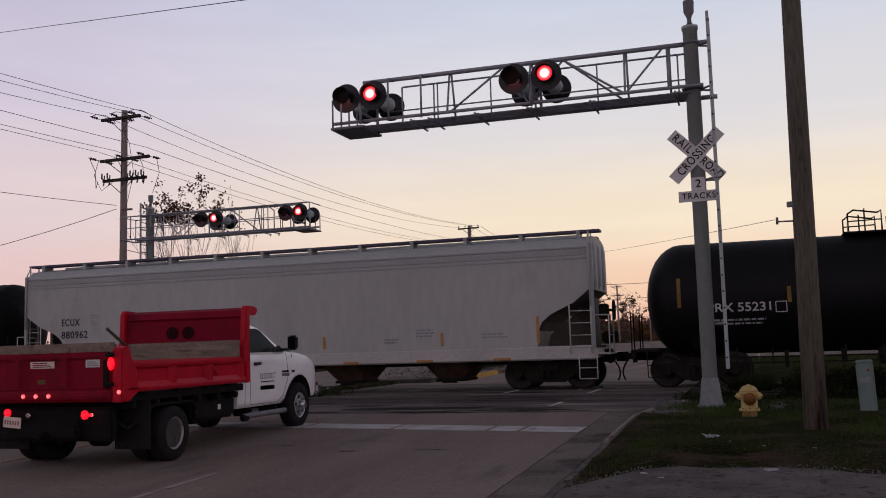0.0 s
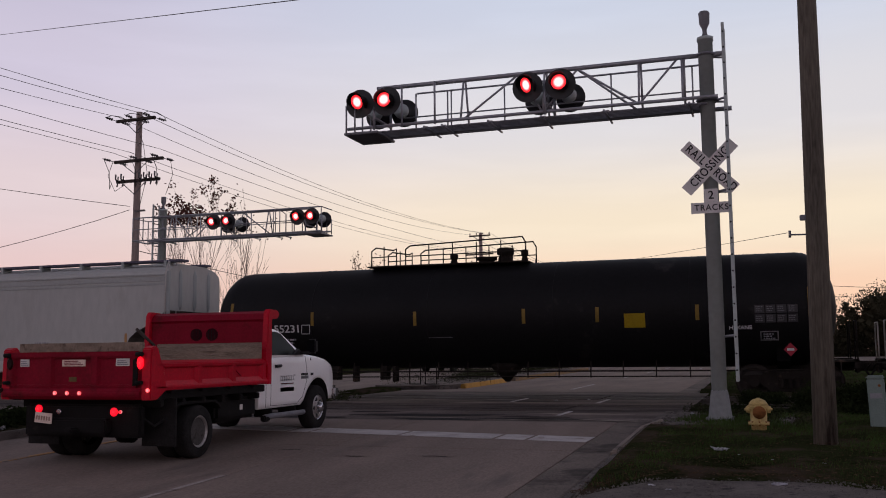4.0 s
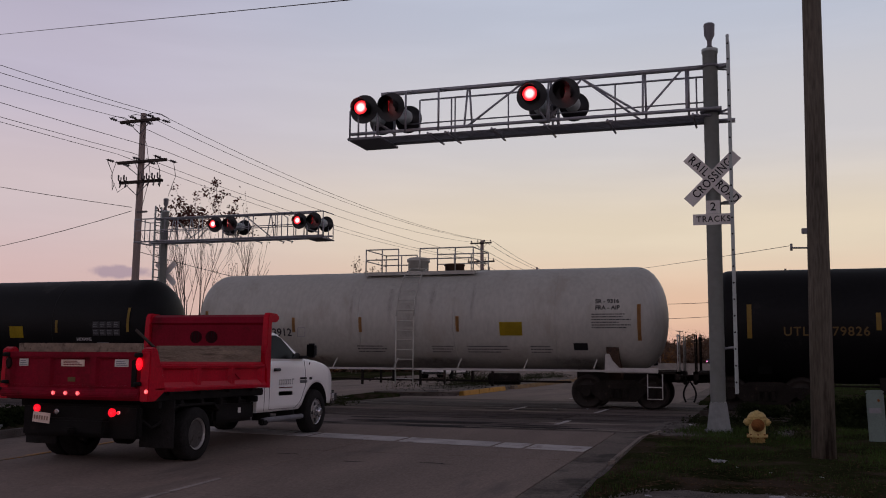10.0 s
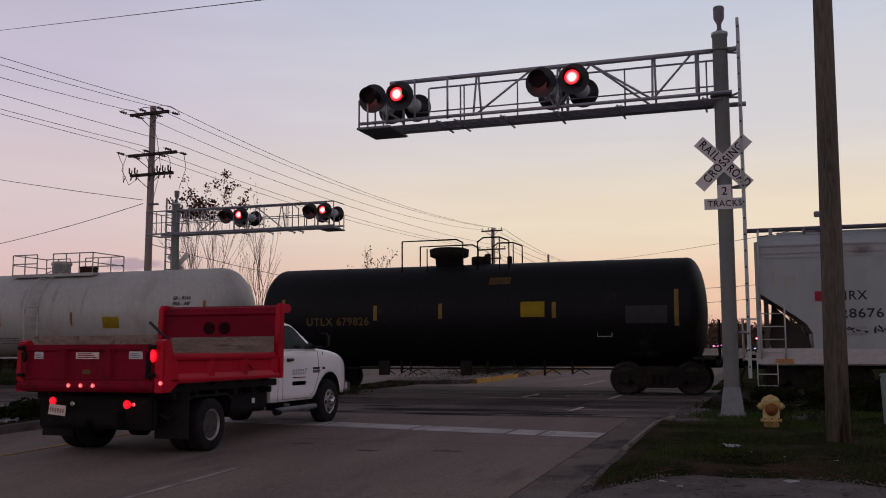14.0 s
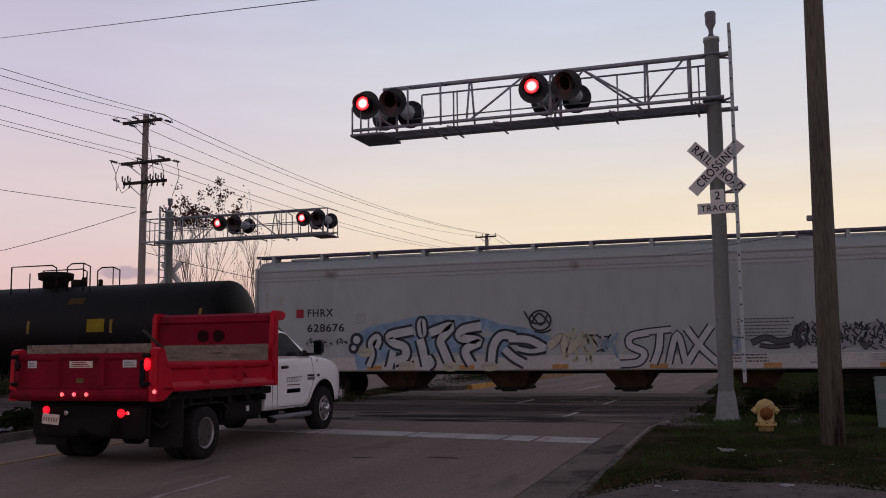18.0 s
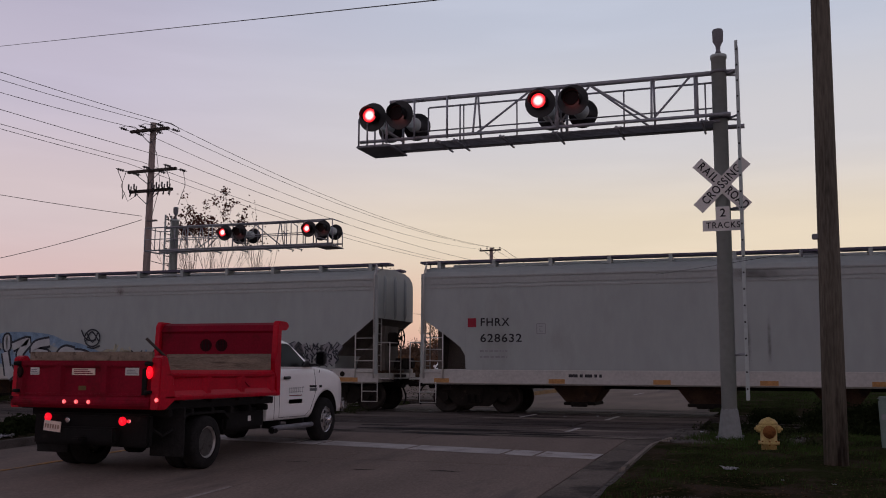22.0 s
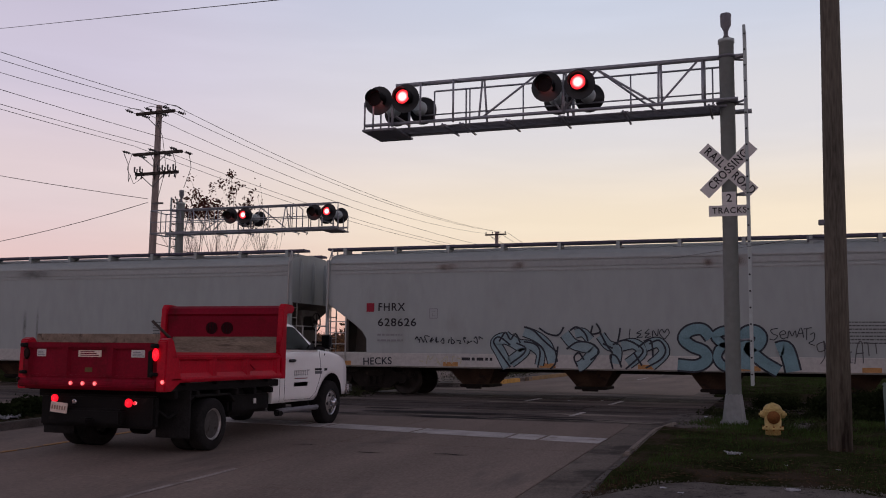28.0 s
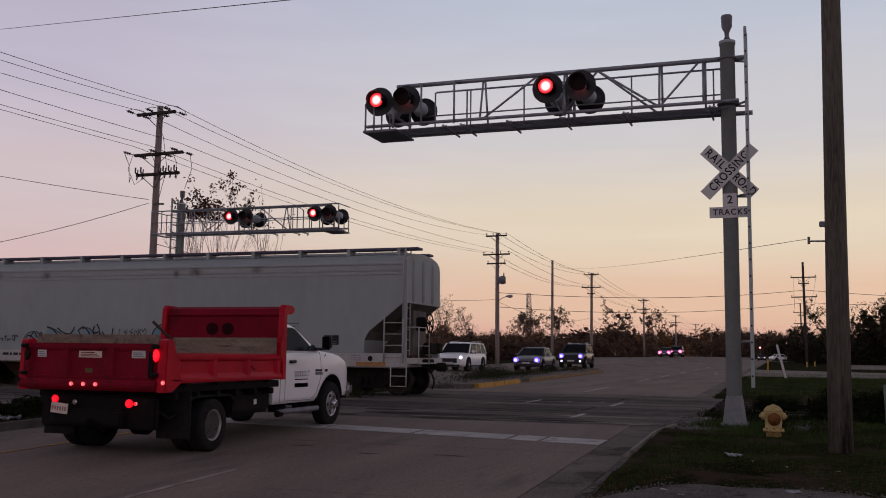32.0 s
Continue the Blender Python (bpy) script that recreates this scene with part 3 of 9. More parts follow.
def road():
    base = sheet("road", ROAD_L, ROAD_R, [-60, 4, 11, 18, 19, 31.8, 60, 120, 144.5, 300, 900], -0.055, M["joint"], "four-lane concrete road with tarred joints and cracks", "road")
    cols = [(-12.5, -10.35), (-10.35, -6.45), (-6.45, -2.62), (-2.62, -2.05)]
    ys = [-16 + 4.25 * k for k in range(9)]
    far = [31.9 + 4.6 * k for k in range(18)]
    for line in (ys, far):
        for y0, y1 in zip(line, line[1:]):
            for x0, x1 in cols:
                v, f = slab_mesh(x0, x1, y0, y1)
                ob = new("slab", raw("slab", v, f, M["gutter"] if x0 == -2.62 else M["concrete_road"]))
                ob.parent = base
    sheet("road_far", ROAD_L, ROAD_R, [far[-1], 144.5, 200, 400, 900], 0.0, M["concrete_road"], "the concrete road going on to the horizon", "road")
    sheet("road_oncoming", -24.9, -14.1, [-60, 4, 18, 18.6], 0.0, M["concrete_road"], "oncoming carriageway of weathered concrete", "road")
    sheet("road_oncoming_far", -24.9, -13.9, [31.8, 60, 90, 132, 200, 300, 900], 0.0, M["concrete_road"], "oncoming carriageway of weathered concrete", "road", rise_left)
    v, f = [], []
    for k, y in enumerate((62.0, 66, 75, 90, 110, 132, 160, 200, 300, 900)):
        v += [(-13.95, y, rise_left(y) + 0.004), (-12.45, y, rise(y) + 0.004)]
        if k:
            f.append((2 * k - 2, 2 * k - 1, 2 * k + 1, 2 * k))
    tagged(new("road_join", raw("road_join", v, f, M["concrete_road"])), "pavement joining the two carriageways", "road", kind="structure")
    # asphalt ramps up to the rails
    for k, (a, b) in enumerate(((18.0, TRACK_NEAR - 1.45), (TRACK_NEAR + 1.45, TRACK_FAR - 1.45), (TRACK_FAR + 1.45, 31.9))):
        sheet("crossing_asphalt", ROAD_L - 0.1, ROAD_R + 0.4, [a, b], -0.006 - 0.002 * k, M["asphalt"], "patched dark asphalt between the rails", "asphalt")
        sheet("crossing_asphalt", -25.2, -13.8, [a, b], -0.006 - 0.002 * k, M["asphalt"], "patched dark asphalt between the rails", "asphalt")
    # verge of broken asphalt beside the crossing, where the signal stands
    bm = B()
    poly = [(-1.62, 17.3), (-2.0, 18.0), (-2.0, 20.9), (-1.2, 21.0), (-0.5, 20.4), (0.2, 19.4), (0.5, 18.2), (0.1, 17.5), (-0.7, 17.15)]
    prism(bm, poly, "z", -0.25, 0.045)
    solid("broken_apron", bm, M["gravel"], "crumbling grey apron round the signal post", "apron", "structure")


def markings():
    def mark(name, quad, material, label, cat="road marking"):
        bm = B()
        lo = [bm.verts.new((x, y, rise(y) + 0.003)) for x, y in quad]
        hi = [bm.verts.new((x, y, rise(y) + 0.009)) for x, y in quad]
        bm.faces.new(lo[::-1])
        bm.faces.new(hi)
        for k in range(4):
            bm.faces.new((lo[k], lo[(k + 1) % 4], hi[(k + 1) % 4], hi[k]))
        return solid(name, bm, material, label, cat, "structure")
    # stop line, worn into pieces at the joints
    a, b = Vector((-2.64, 14.78)), Vector((-12.3, 16.15))
    cuts = [0.0, 0.098, 0.105, 0.155, 0.162, 0.335, 0.342, 0.52, 0.528, 0.57, 0.578, 0.80, 0.806, 1.0]
    for k in range(0, len(cuts) - 1, 2):
        p, q = a.lerp(b, cuts[k]), a.lerp(b, cuts[k + 1])
        mark("stop_line", [(p.x, p.y), (p.x + 0.03, p.y + 0.68), (q.x + 0.03, q.y + 0.68), (q.x, q.y)], M["paint_white"], "worn white stop line across the lanes")
    for y0, y1 in ((4.0, 7.2), (8.05, 10.6)):
        mark("lane_dash", [(-6.37, y0), (-6.44, y0), (-6.44, y1), (-6.37, y1)], M["paint_faint"], "faded white lane dash")
    for y0, y1 in ((25.2, 27.0), (33.6, 38.4), (47, 51), (57, 60.5), (68, 71.5), (80, 84), (93, 97)):
        mark("lane_dash", [(-6.41, y0), (-6.51, y0), (-6.51, y1), (-6.41, y1)], M["paint_white"], "faded white lane dash")
    for y0, y1 in ((19.7, 21.1), (24.6, 26.6), (66, 69), (78, 82), (92, 96)):
        mark("lane_dash", [(-4.03, y0), (-4.13, y0), (-4.13, y1), (-4.03, y1)], M["paint_white"], "faded white lane dash")
    for y0, y1 in ((-8, 9.4), (9.6, 13.8)):
        mark("edge_line", [(-10.28, y0), (-10.40, y0), (-10.40, y1), (-10.28, y1)], M["paint_yellow"], "faded yellow edge line")
    # worn patches on the crossing, drawn out along the rails
    rnd = random.Random(4)
    for k in range(20):
        cx, cy = rnd.uniform(-12.2, -2.2), rnd.choice((rnd.uniform(18.3, 20.9), rnd.uniform(24.3, 26.5), rnd.uniform(18.3, 19.2)))
        lx, ly = rnd.uniform(0.4, 1.8), rnd.uniform(0.10, 0.34)
        bm = B()
        n = 18
        vs = []
        for j in range(n):
            a = math.tau * j / n
            r = rnd.uniform(0.65, 1.1)
            vs.append(bm.verts.new((min(-2.1, max(-12.4, cx + lx * r * math.cos(a))), cy + ly * r * math.sin(a), 0.0005 * (k % 7) + 0.001)))
        bm.faces.new(vs)
        solid("asphalt_patch", bm, M["joint"] if k % 3 else M["kerb"], "dark tar patch on the crossing" if k % 3 else "pale worn patch on the crossing", "patch", "structure")
    # tarred cracks
    for x0, y0, length, ang in ((-7.0, 13.1, 0.4, 8), (-5.7, 12.6, 0.35, 5), (-4.6, 12.8, 0.5, -3), (-8.6, 19.0, 2.6, 4), (-5.2, 18.7, 2.2, 1), (-3.2, 18.6, 1.2, -4), (-7.0, 20.4, 1.5, 12)):
        bm = B()
        n, prev = 8, None
        for k in range(n + 1):
            d = length * k / n
            x = x0 + d * math.cos(radians(ang)) + rnd.uniform(-0.02, 0.02)
            y = y0 + d * math.sin(radians(ang)) + rnd.uniform(-0.03, 0.03)
            w = 0.028 * (1 - abs(2 * k / n - 1) ** 3) + 0.004
            pair = [bm.verts.new((x, y - w, rise(y) + 0.005)), bm.verts.new((x, y + w, rise(y) + 0.005))]
            if prev:
                bm.faces.new((prev[0], pair[0], pair[1], prev[1]))
            prev = pair
        solid("tar_crack", bm, M["joint"], "dark tarred crack in the road", "crack", "structure")


def kerbs():
    def run(name, pts, w, h, material, label, step=2.4):
        owner = thing(name, Matrix(), label, "kerb", kind="structure")
        for a, b in zip(pts, pts[1:]):
            a, b = Vector(a), Vector(b)
            n = max(1, round((b - a).length / step))
            for k in range(n):
                p, q = a.lerp(b, k / n), a.lerp(b, (k + 1) / n)
                d = (q - p).normalized()
                s = Vector((-d.y, d.x)) * w / 2
                p, q = p + d * 0.008, q - d * 0.008
                bm = B()
                lo = [bm.verts.new((c.x, c.y, rise(c.y) - 0.1)) for c in (p - s, p + s, q + s, q - s)]
                hi = [bm.verts.new((c.x, c.y, rise(c.y) + h)) for c in (p - s * 0.8, p + s * 0.8, q + s * 0.8, q - s * 0.8)]
                for j in range(4):
                    bm.faces.new((lo[j], lo[(j + 1) % 4], hi[(j + 1) % 4], hi[j]))
                bm.faces.new(hi)
                bevelled(bm, 0.025)
                part("kerb_stone", bm, material, owner)
        return owner
    run("kerb_right", [(-1.99, 13.3), (-1.99, 16.6), (-1.80, 17.9)], 0.13, 0.08, M["kerb"], "worn concrete kerb along the grass verge")
    run("kerb_sunken", [(-1.97, -6), (-1.97, 13.28)], 0.16, 0.03, M["gravel"], "sunken kerb buried in grass and grit")
    run("kerb_left", [(-12.62, -6), (-12.62, 17.6)], 0.2, 0.13, M["gravel"], "grimy dark concrete kerb of the grassy median")
    run("kerb_median", [(-10.82, 41.0), (-10.70, 34.4)], 0.22, 0.17, M["yellow_kerb"], "yellow-painted concrete kerb of the median")
    run("kerb_nose", [(-10.85, 34.2), (-11.4, 33.6), (-12.6, 33.3), (-13.9, 33.5)], 0.2, 0.10, M["gravel"], "broken grey kerb round the median nose")
    run("kerb_median_far", [(-13.7, 64.5), (-11.2, 64.0), (-10.95, 52), (-10.84, 42.6)], 0.22, 0.17, M["yellow_worn"], "worn yellowish concrete kerb of the median")
    bm = B()
    prism(bm, [(-13.85, 33.5), (-12.6, 33.3), (-11.35, 33.7), (-10.82, 35.3), (-10.92, 42), (-11.05, 52), (-11.3, 63.9), (-13.85, 64.4)], "z", -0.1, 0.15)
    for v in bm.verts:
        v.co.z += 0.004 * (v.co.y - 33)
    solid("median", bm, M["gutter"], "raised worn median behind the yellow kerb", "median", "structure")


def rails():
    for yc, name in ((TRACK_NEAR, "track_near"), (TRACK_FAR, "track_far")):
        owner = thing(name, Matrix(), "railway track with rusty sides and bright worn rail heads", "railway track", kind="structure")
        for s in (-1, 1):
            y = yc + s * GAUGE
            bm = B()
            prof = [(-0.07, -0.17), (0.07, -0.17), (0.07, -0.15), (0.012, -0.13), (0.012, -0.05), (0.036, -0.04), (0.036, -0.003), (0.028, 0.0), (-0.028, 0.0), (-0.036, -0.003), (-0.036, -0.04), (-0.012, -0.05), (-0.012, -0.13), (-0.07, -0.15)]
            prism(bm, [(y + a, b) for a, b in prof], "x", -400, 400)
            part("rail", bm, M["rail"], owner, "worn steel rail")
        # timber ties in view beside the road
        k = 0
        for x0, x1 in ((-1.4, 22), (-40, -25.4)):
            x = x0
            while x < x1:
                bm = B()
                box(bm, x, x + 0.22, yc - 1.3, yc + 1.3, -0.33, -0.168, 0.012)
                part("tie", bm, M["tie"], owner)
                x += 0.54
        # dark crossing panels between and beside the rails
        for x0, x1 in ((ROAD_L - 0.1, ROAD_R + 0.4), (-25.2, -13.8)):
            n = int((x1 - x0) / 2.5)
            for i in range(n):
                a, b = x0 + (x1 - x0) * i / n, x0 + (x1 - x0) * (i + 1) / n
                for y0, y1 in ((yc - 1.44, yc - GAUGE - 0.05), (yc - GAUGE + 0.1, yc + GAUGE - 0.1), (yc + GAUGE + 0.05, yc + 1.44)):
                    bm = B()
                    box(bm, a + 0.01, b - 0.01, y0, y1, -0.2, -0.002 + 0.008 * ((i * 7) % 3 - 1), 0.012)
                    part("panel", bm, M["panel"], owner)
    # ballast beside the road
    rnd = np.random.RandomState(5)
    v, f = [], []
    for _ in range(9000):
        x, y = rnd.uniform(-1.5, 16), rnd.uniform(20.2, 30.6)
        s = rnd.uniform(0.025, 0.06)
        z = -0.25 + rnd.uniform(0, 0.06)
        b = len(v)
        for dx, dy, dz in ((-1, -0.6, -0.5), (1, -0.7, -0.4), (0.1, 1, -0.5), (0, 0, 0.9)):
            v.append((x + dx * s * rnd.uniform(0.6, 1.2), y + dy * s * rnd.uniform(0.6, 1.2), z + dz * s))
        f += [(b, b + 1, b + 3), (b + 1, b + 2, b + 3), (b + 2, b, b + 3)]
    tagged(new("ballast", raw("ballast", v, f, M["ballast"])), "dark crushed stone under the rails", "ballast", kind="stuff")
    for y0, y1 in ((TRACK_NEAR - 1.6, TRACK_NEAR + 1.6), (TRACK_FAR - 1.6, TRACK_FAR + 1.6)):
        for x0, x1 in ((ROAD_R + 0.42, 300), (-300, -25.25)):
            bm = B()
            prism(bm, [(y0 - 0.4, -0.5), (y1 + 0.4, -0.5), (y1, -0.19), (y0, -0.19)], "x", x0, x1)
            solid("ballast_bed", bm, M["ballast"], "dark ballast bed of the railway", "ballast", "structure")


ground()
road()
markings()
kerbs()
rails()


# ---- crossing signals ----
LENSES = []  # (lens, unlit at first or not)


def signal(m, label):
    """Cantilever crossing signal: post, truss arm with walkway, two pairs of red flashers each way, signs, ladder."""
    t = thing("crossing_signal", m, label, "railway signal", "crossing signals")
    bm = B()
    lathe(bm, [(0.135, 0.02), (0.135, 7.06), (0.15, 7.06), (0.15, 7.13), (0.06, 7.15)], n=24)
    part("post", bm, M["alu"], t, "grey aluminium post")
    bm = B()
    lathe(bm, [(0.27, 0.0), (0.27, 0.04), (0.215, 0.06), (0.150, 0.57), (0.137, 0.60)], n=8, smooth=False)
    part("base", bm, M["shaded_base"], t, "flared cast base")
    bm = B()
    box(bm, -0.42, 0.42, -0.42, 0.42, -0.3, 0.03, 0.02)
    part("footing", bm, M["kerb"], t, "concrete footing")
    for k in range(4):
        bm = B()
        a = radians(45 + 90 * k)
        rod(bm, (0.3 * math.cos(a), 0.3 * math.sin(a), 0.02), (0.3 * math.cos(a), 0.3 * math.sin(a), 0.12), 0.025)
        part("bolt", bm, M["galv_dark"], t)
    bm = B()
    lathe(bm, [(0.075, 7.14), (0.04, 7.22), (0.045, 7.30), (0.095, 7.40), (0.10, 7.56), (0.105, 7.6), (0.09, 7.63)], n=16)
    part("bell", bm, M["galv_dark"], t, "grey warning bell on the post top")
    for z, r in ((5.93, 0.19), (6.80, 0.15)):
        bm = B()
        lathe(bm, [(r, z - 0.03), (r + 0.02, z), (r, z + 0.03)], n=20)
        part("clamp", bm, M["galv_dark"], t)
    # truss arm
    def tube(name, a, b, r, mat_="galv", n=8):
        bm = B()
        rod(bm, a, b, r, n=n)
        return part(name, bm, M[mat_], t)
    tube("top_chord", (0.35, 0, 6.80), (-6.62, 0, 6.80), 0.045, n=12)
    tube("handrail", (0.1, 0.42, 6.74), (-5.9, 0.42, 6.74), 0.02)
    tube("handrail", (0.1, 0.42, 6.24), (-6.2, 0.42, 6.24), 0.016)
    for y in (-0.3, 0.3):
        tube("bottom_chord", (0.42 if y > 0 else 0.2, y, 5.92 if y < 0 else 5.82), (-7.16, y, 5.92 if y < 0 else 5.82), 0.034 if y < 0 else 0.045, n=10)
    for x in (-0.42, -1.22, -3.05, -4.72):
        tube("brace", (x, -0.3, 5.90), (x - 0.02, 0, 6.78), 0.022)
        tube("brace", (x, 0.3, 5.86), (x + 0.02, 0, 6.78), 0.022)
    for x in (-0.30, -1.85, -3.05, -4.10, -5.05, -5.42):
        tube("bearer", (x, -0.5, 5.79), (x, 0.55, 5.79), 0.022)
        tube("bearer", (x + 0.10, -0.58, 5.75), (x - 0.04, -0.40, 5.79), 0.02)
    for a, b in (((-1.22, -0.3, 5.90), (-0.52, 0, 6.78)), ((-1.22, -0.3, 5.90), (-2.42, 0, 6.78)), ((-1.22, 0.3, 5.86), (-2.42, 0, 6.78)), ((-4.68, -0.3, 5.90), (-3.62, 0, 6.78)), ((-3.05, -0.3, 5.90), (-3.62, 0, 6.78)), ((-3.05, -0.3, 5.90), (-2.42, 0, 6.78))):
        tube("diagonal", a, b, 0.022)
    for x in (-5.14, -4.0, -1.83, -0.28):
        tube("rail_post", (x, 0.42, 5.84), (x, 0.42, 6.74), 0.016)
    # safety cage at the tip
    for x in (-5.22, -5.92):
        tube("cage_post", (x, -0.42, 5.84), (x, -0.42, 6.71), 0.022)
        tube("cage_post", (x, 0.42, 5.84), (x, 0.42, 6.74), 0.018)
        tube("cage_tie", (x, -0.42, 6.70), (x, 0.05, 6.80), 0.018)
    for x in (-7.14, -6.95):
        tube("tip_post", (x, -0.42, 5.82), (x, -0.42, 6.38), 0.02)
        tube("tip_post", (x, 0.42, 5.82), (x, 0.42, 6.38), 0.02)
    bm = B()
    box(bm, -7.16, -6.42, -0.5, 0.5, 5.75, 5.80, 0.01)
    part("tip_platform", bm, M["galv_dark"], t)
    for k in range(6):
        y = -0.24 + k * 0.096
        bm = B()
        box(bm, -7.1, 0.0, y - 0.012, y + 0.012, 5.815, 5.835)
        part("walkway_bar", bm, M["galv_dark"], t, "bar of the steel walkway")
    # flashers
    for x in (-6.84, -6.25, -3.32, -2.68):
        for side in (-1, 1):
            y = -0.42 if side < 0 else 0.64
            fl = B()
            lathe(fl, [(0.30, 0.0), (0.30, 0.012), (0.17, 0.014), (0.155, 0.16), (0.14, 0.17)], "y", n=28)
            lamp = part("flasher", fl, M["black_paint"], t, "black disc of a crossing flasher", pose(x, y, 6.40, 0, 0, 0 if side < 0 else 180))
            bm = B()
            # hood over the lens
            rings = []
            for dep in (0.0, -0.30):
                rings.append([bm.verts.new((0.17 * math.cos(radians(a)), dep * (1 if -20 < a < 200 else 0.4), 0.17 * math.sin(radians(a)))) for a in range(-40, 221, 13)])
            for a, b in zip(range(len(rings[0]) - 1), range(1, len(rings[0]))):
                bm.faces.new((rings[0][a], rings[0][b], rings[1][b], rings[1][a]))
            bmesh.ops.solidify(bm, geom=bm.faces[:], thickness=0.006)
            part("hood", bm, M["black_paint"], lamp)
            bm = B()
            lathe(bm, [(0.15, 0.17), (0.16, 0.2), (0.14, 0.36), (0.09, 0.40)], "y", n=20)
            part("housing", bm, M["alu"], lamp, "grey lamp housing")
            ln = B()
            lathe(ln, [(0.135, -0.004), (0.145, 0.0), (0.135, 0.0035)], "y", n=24)
            lens = part("lens", ln, M["lens_on"], lamp, "red glass lens", pose(0, -0.155, 0))
            lens.data.materials.append(M["lens_off"])
            for p in lens.data.polygons:
                p.material_index = 1 if p.normal.y > 0.5 else 0
            LENSES.append((lens, x, side))
    for x in (-6.55, -3.0):
        tube("lamp_bracket", (x, -0.36, 6.1), (x, 0.60, 6.1), 0.03)
        tube("lamp_bracket", (x, -0.36, 5.85), (x, -0.36, 6.46), 0.03)
        tube("lamp_bracket", (x, 0.58, 5.85), (x, 0.58, 6.46), 0.03)
        for y in (-0.36, 0.58):
            tube("lamp_arm", (x - 0.36, y, 6.46), (x + 0.36, y, 6.46), 0.025)
    # ladder beside the post, seen edge on
    for y in (-0.2, 0.2):
        bm = B()
        box(bm, 0.30, 0.355, y - 0.03, y + 0.03, 0.75, 7.32, 0.004)
        part("ladder_rail", bm, M["alu"], t, "pale aluminium ladder rail")
    for k in range(22):
        tube("rung", (0.327, -0.236, 0.95 + 0.295 * k), (0.327, 0.236, 0.95 + 0.295 * k), 0.018, "black_paint")
    for z in (1.55, 4.2, 5.9, 6.75):
        tube("standoff", (0.1, 0, z), (0.327, -0.18, z + 0.02), 0.022)
        tube("standoff", (0.1, 0, z), (0.327, 0.18, z + 0.02), 0.022)
    # crossbuck and track count
    sign = B()
    box(sign, -0.61, 0.61, -0.004, 0.004, -0.115, 0.115, 0.0)
    s1 = part("crossbuck", sign, M["white_sign"], t, "white crossbuck sign with black letters", pose(0, -0.165, 4.64, 0, 45, 0))
    sign = B()
    box(sign, -0.61, 0.61, -0.004, 0.004, -0.115, 0.115, 0.0)
    s2 = part("crossbuck", sign, M["white_sign"], t, "white crossbuck sign with black letters", pose(0, -0.178, 4.64, 0, -45, 0))
    text("lettering", "RAIL", 0.215, M["black_sign"], s1, pose(-0.55, -0.007, 0) @ FACE, spacing=1.25, wide=0.82)
    text("lettering", "ROAD", 0.215, M["black_sign"], s1, pose(0.12, -0.007, 0) @ FACE, spacing=1.1, wide=0.76)
    text("lettering", "CROSSING", 0.215, M["black_sign"], s2, pose(0, -0.007, 0) @ FACE, spacing=1.14, align="CENTER", wide=0.80)
    bm = B()
    box(bm, -0.36, 0.36, -0.004, 0.004, -0.10, 0.10)
    s3 = part("track_sign", bm, M["white_sign"], t, "white sign with a black track count", pose(0, -0.165, 3.89))
    text("lettering", "TRACKS", 0.155, M["black_sign"], s3, pose(0, -0.007, 0) @ FACE, spacing=1.15, align="CENTER", wide=0.95)
    bm = B()
    box(bm, -0.12, 0.12, -0.004, 0.004, -0.12, 0.12)
    s4 = part("number_sign", bm, M["white_sign"], t, "white sign with a black numeral", pose(0, -0.165, 4.115))
    text("lettering", "2", 0.21, M["black_sign"], s4, pose(0, -0.007, 0) @ FACE, align="CENTER")
    return t


NEAR_SIGNAL = pose(-0.78, 18.05, 0.0)
FAR_SIGNAL = pose(-22.40, 32.2, 0.0, 0, 0, 180)
sig_near = signal(NEAR_SIGNAL, "grey cantilever crossing signal with flashing red lamps and crossbuck")
sig_far = copy_thing(sig_near, FAR_SIGNAL)
tagged(sig_far, "grey cantilever crossing signal beyond the tracks, seen from behind")
# the far one has hand rails along its walkway, and a longer platform
for a, b, r in (((0.98, 0.60, 6.74), (-7.2, 0.60, 6.74), 0.025), ((0.98, 0.60, 6.28), (-7.2, 0.60, 6.28), 0.018), ((0.98, 0.60, 5.84), (-7.2, 0.60, 5.84), 0.03), ((0.98, -0.4, 6.74), (0.98, 0.60, 6.74), 0.02), ((0.98, -0.4, 5.84), (0.98, 0.60, 5.84), 0.03), ((-7.2, -0.3, 6.74), (-7.2, 0.60, 6.74), 0.02), ((0.98, -0.4, 6.74), (0.3, -0.4, 6.74), 0.02), ((0.98, -0.4, 5.84), (0.3, -0.4, 5.84), 0.03)):
    bm = B()
    rod(bm, a, b, r, n=8)
    part("hand_rail", bm, M["galv"], sig_far)
for x in (0.98, 0.5, -1.0, -2.1, -4.3, -5.5, -6.1, -7.2):
    bm = B()
    rod(bm, (x, 0.60, 5.84), (x, 0.60, 6.74), 0.02, n=6)
    part("rail_post", bm, M["galv"], sig_far)
bm = B()
rod(bm, (0.98, -0.4, 5.84), (0.98, -0.4, 6.74), 0.02, n=6)
part("rail_post", bm, M["galv"], sig_far)
for ob in sig_far.children_recursive:
    if ob.name.split(".")[0] == "lens":
        p = ob.parent.matrix_basis.translation
        LENSES.append((ob, p.x, -1 if p.y < 0 else 1, "far"))


# ---- the train ----
CARS = []    # (car, its left end at the start)
WHEELS = []  # (wheelset, place along its car)


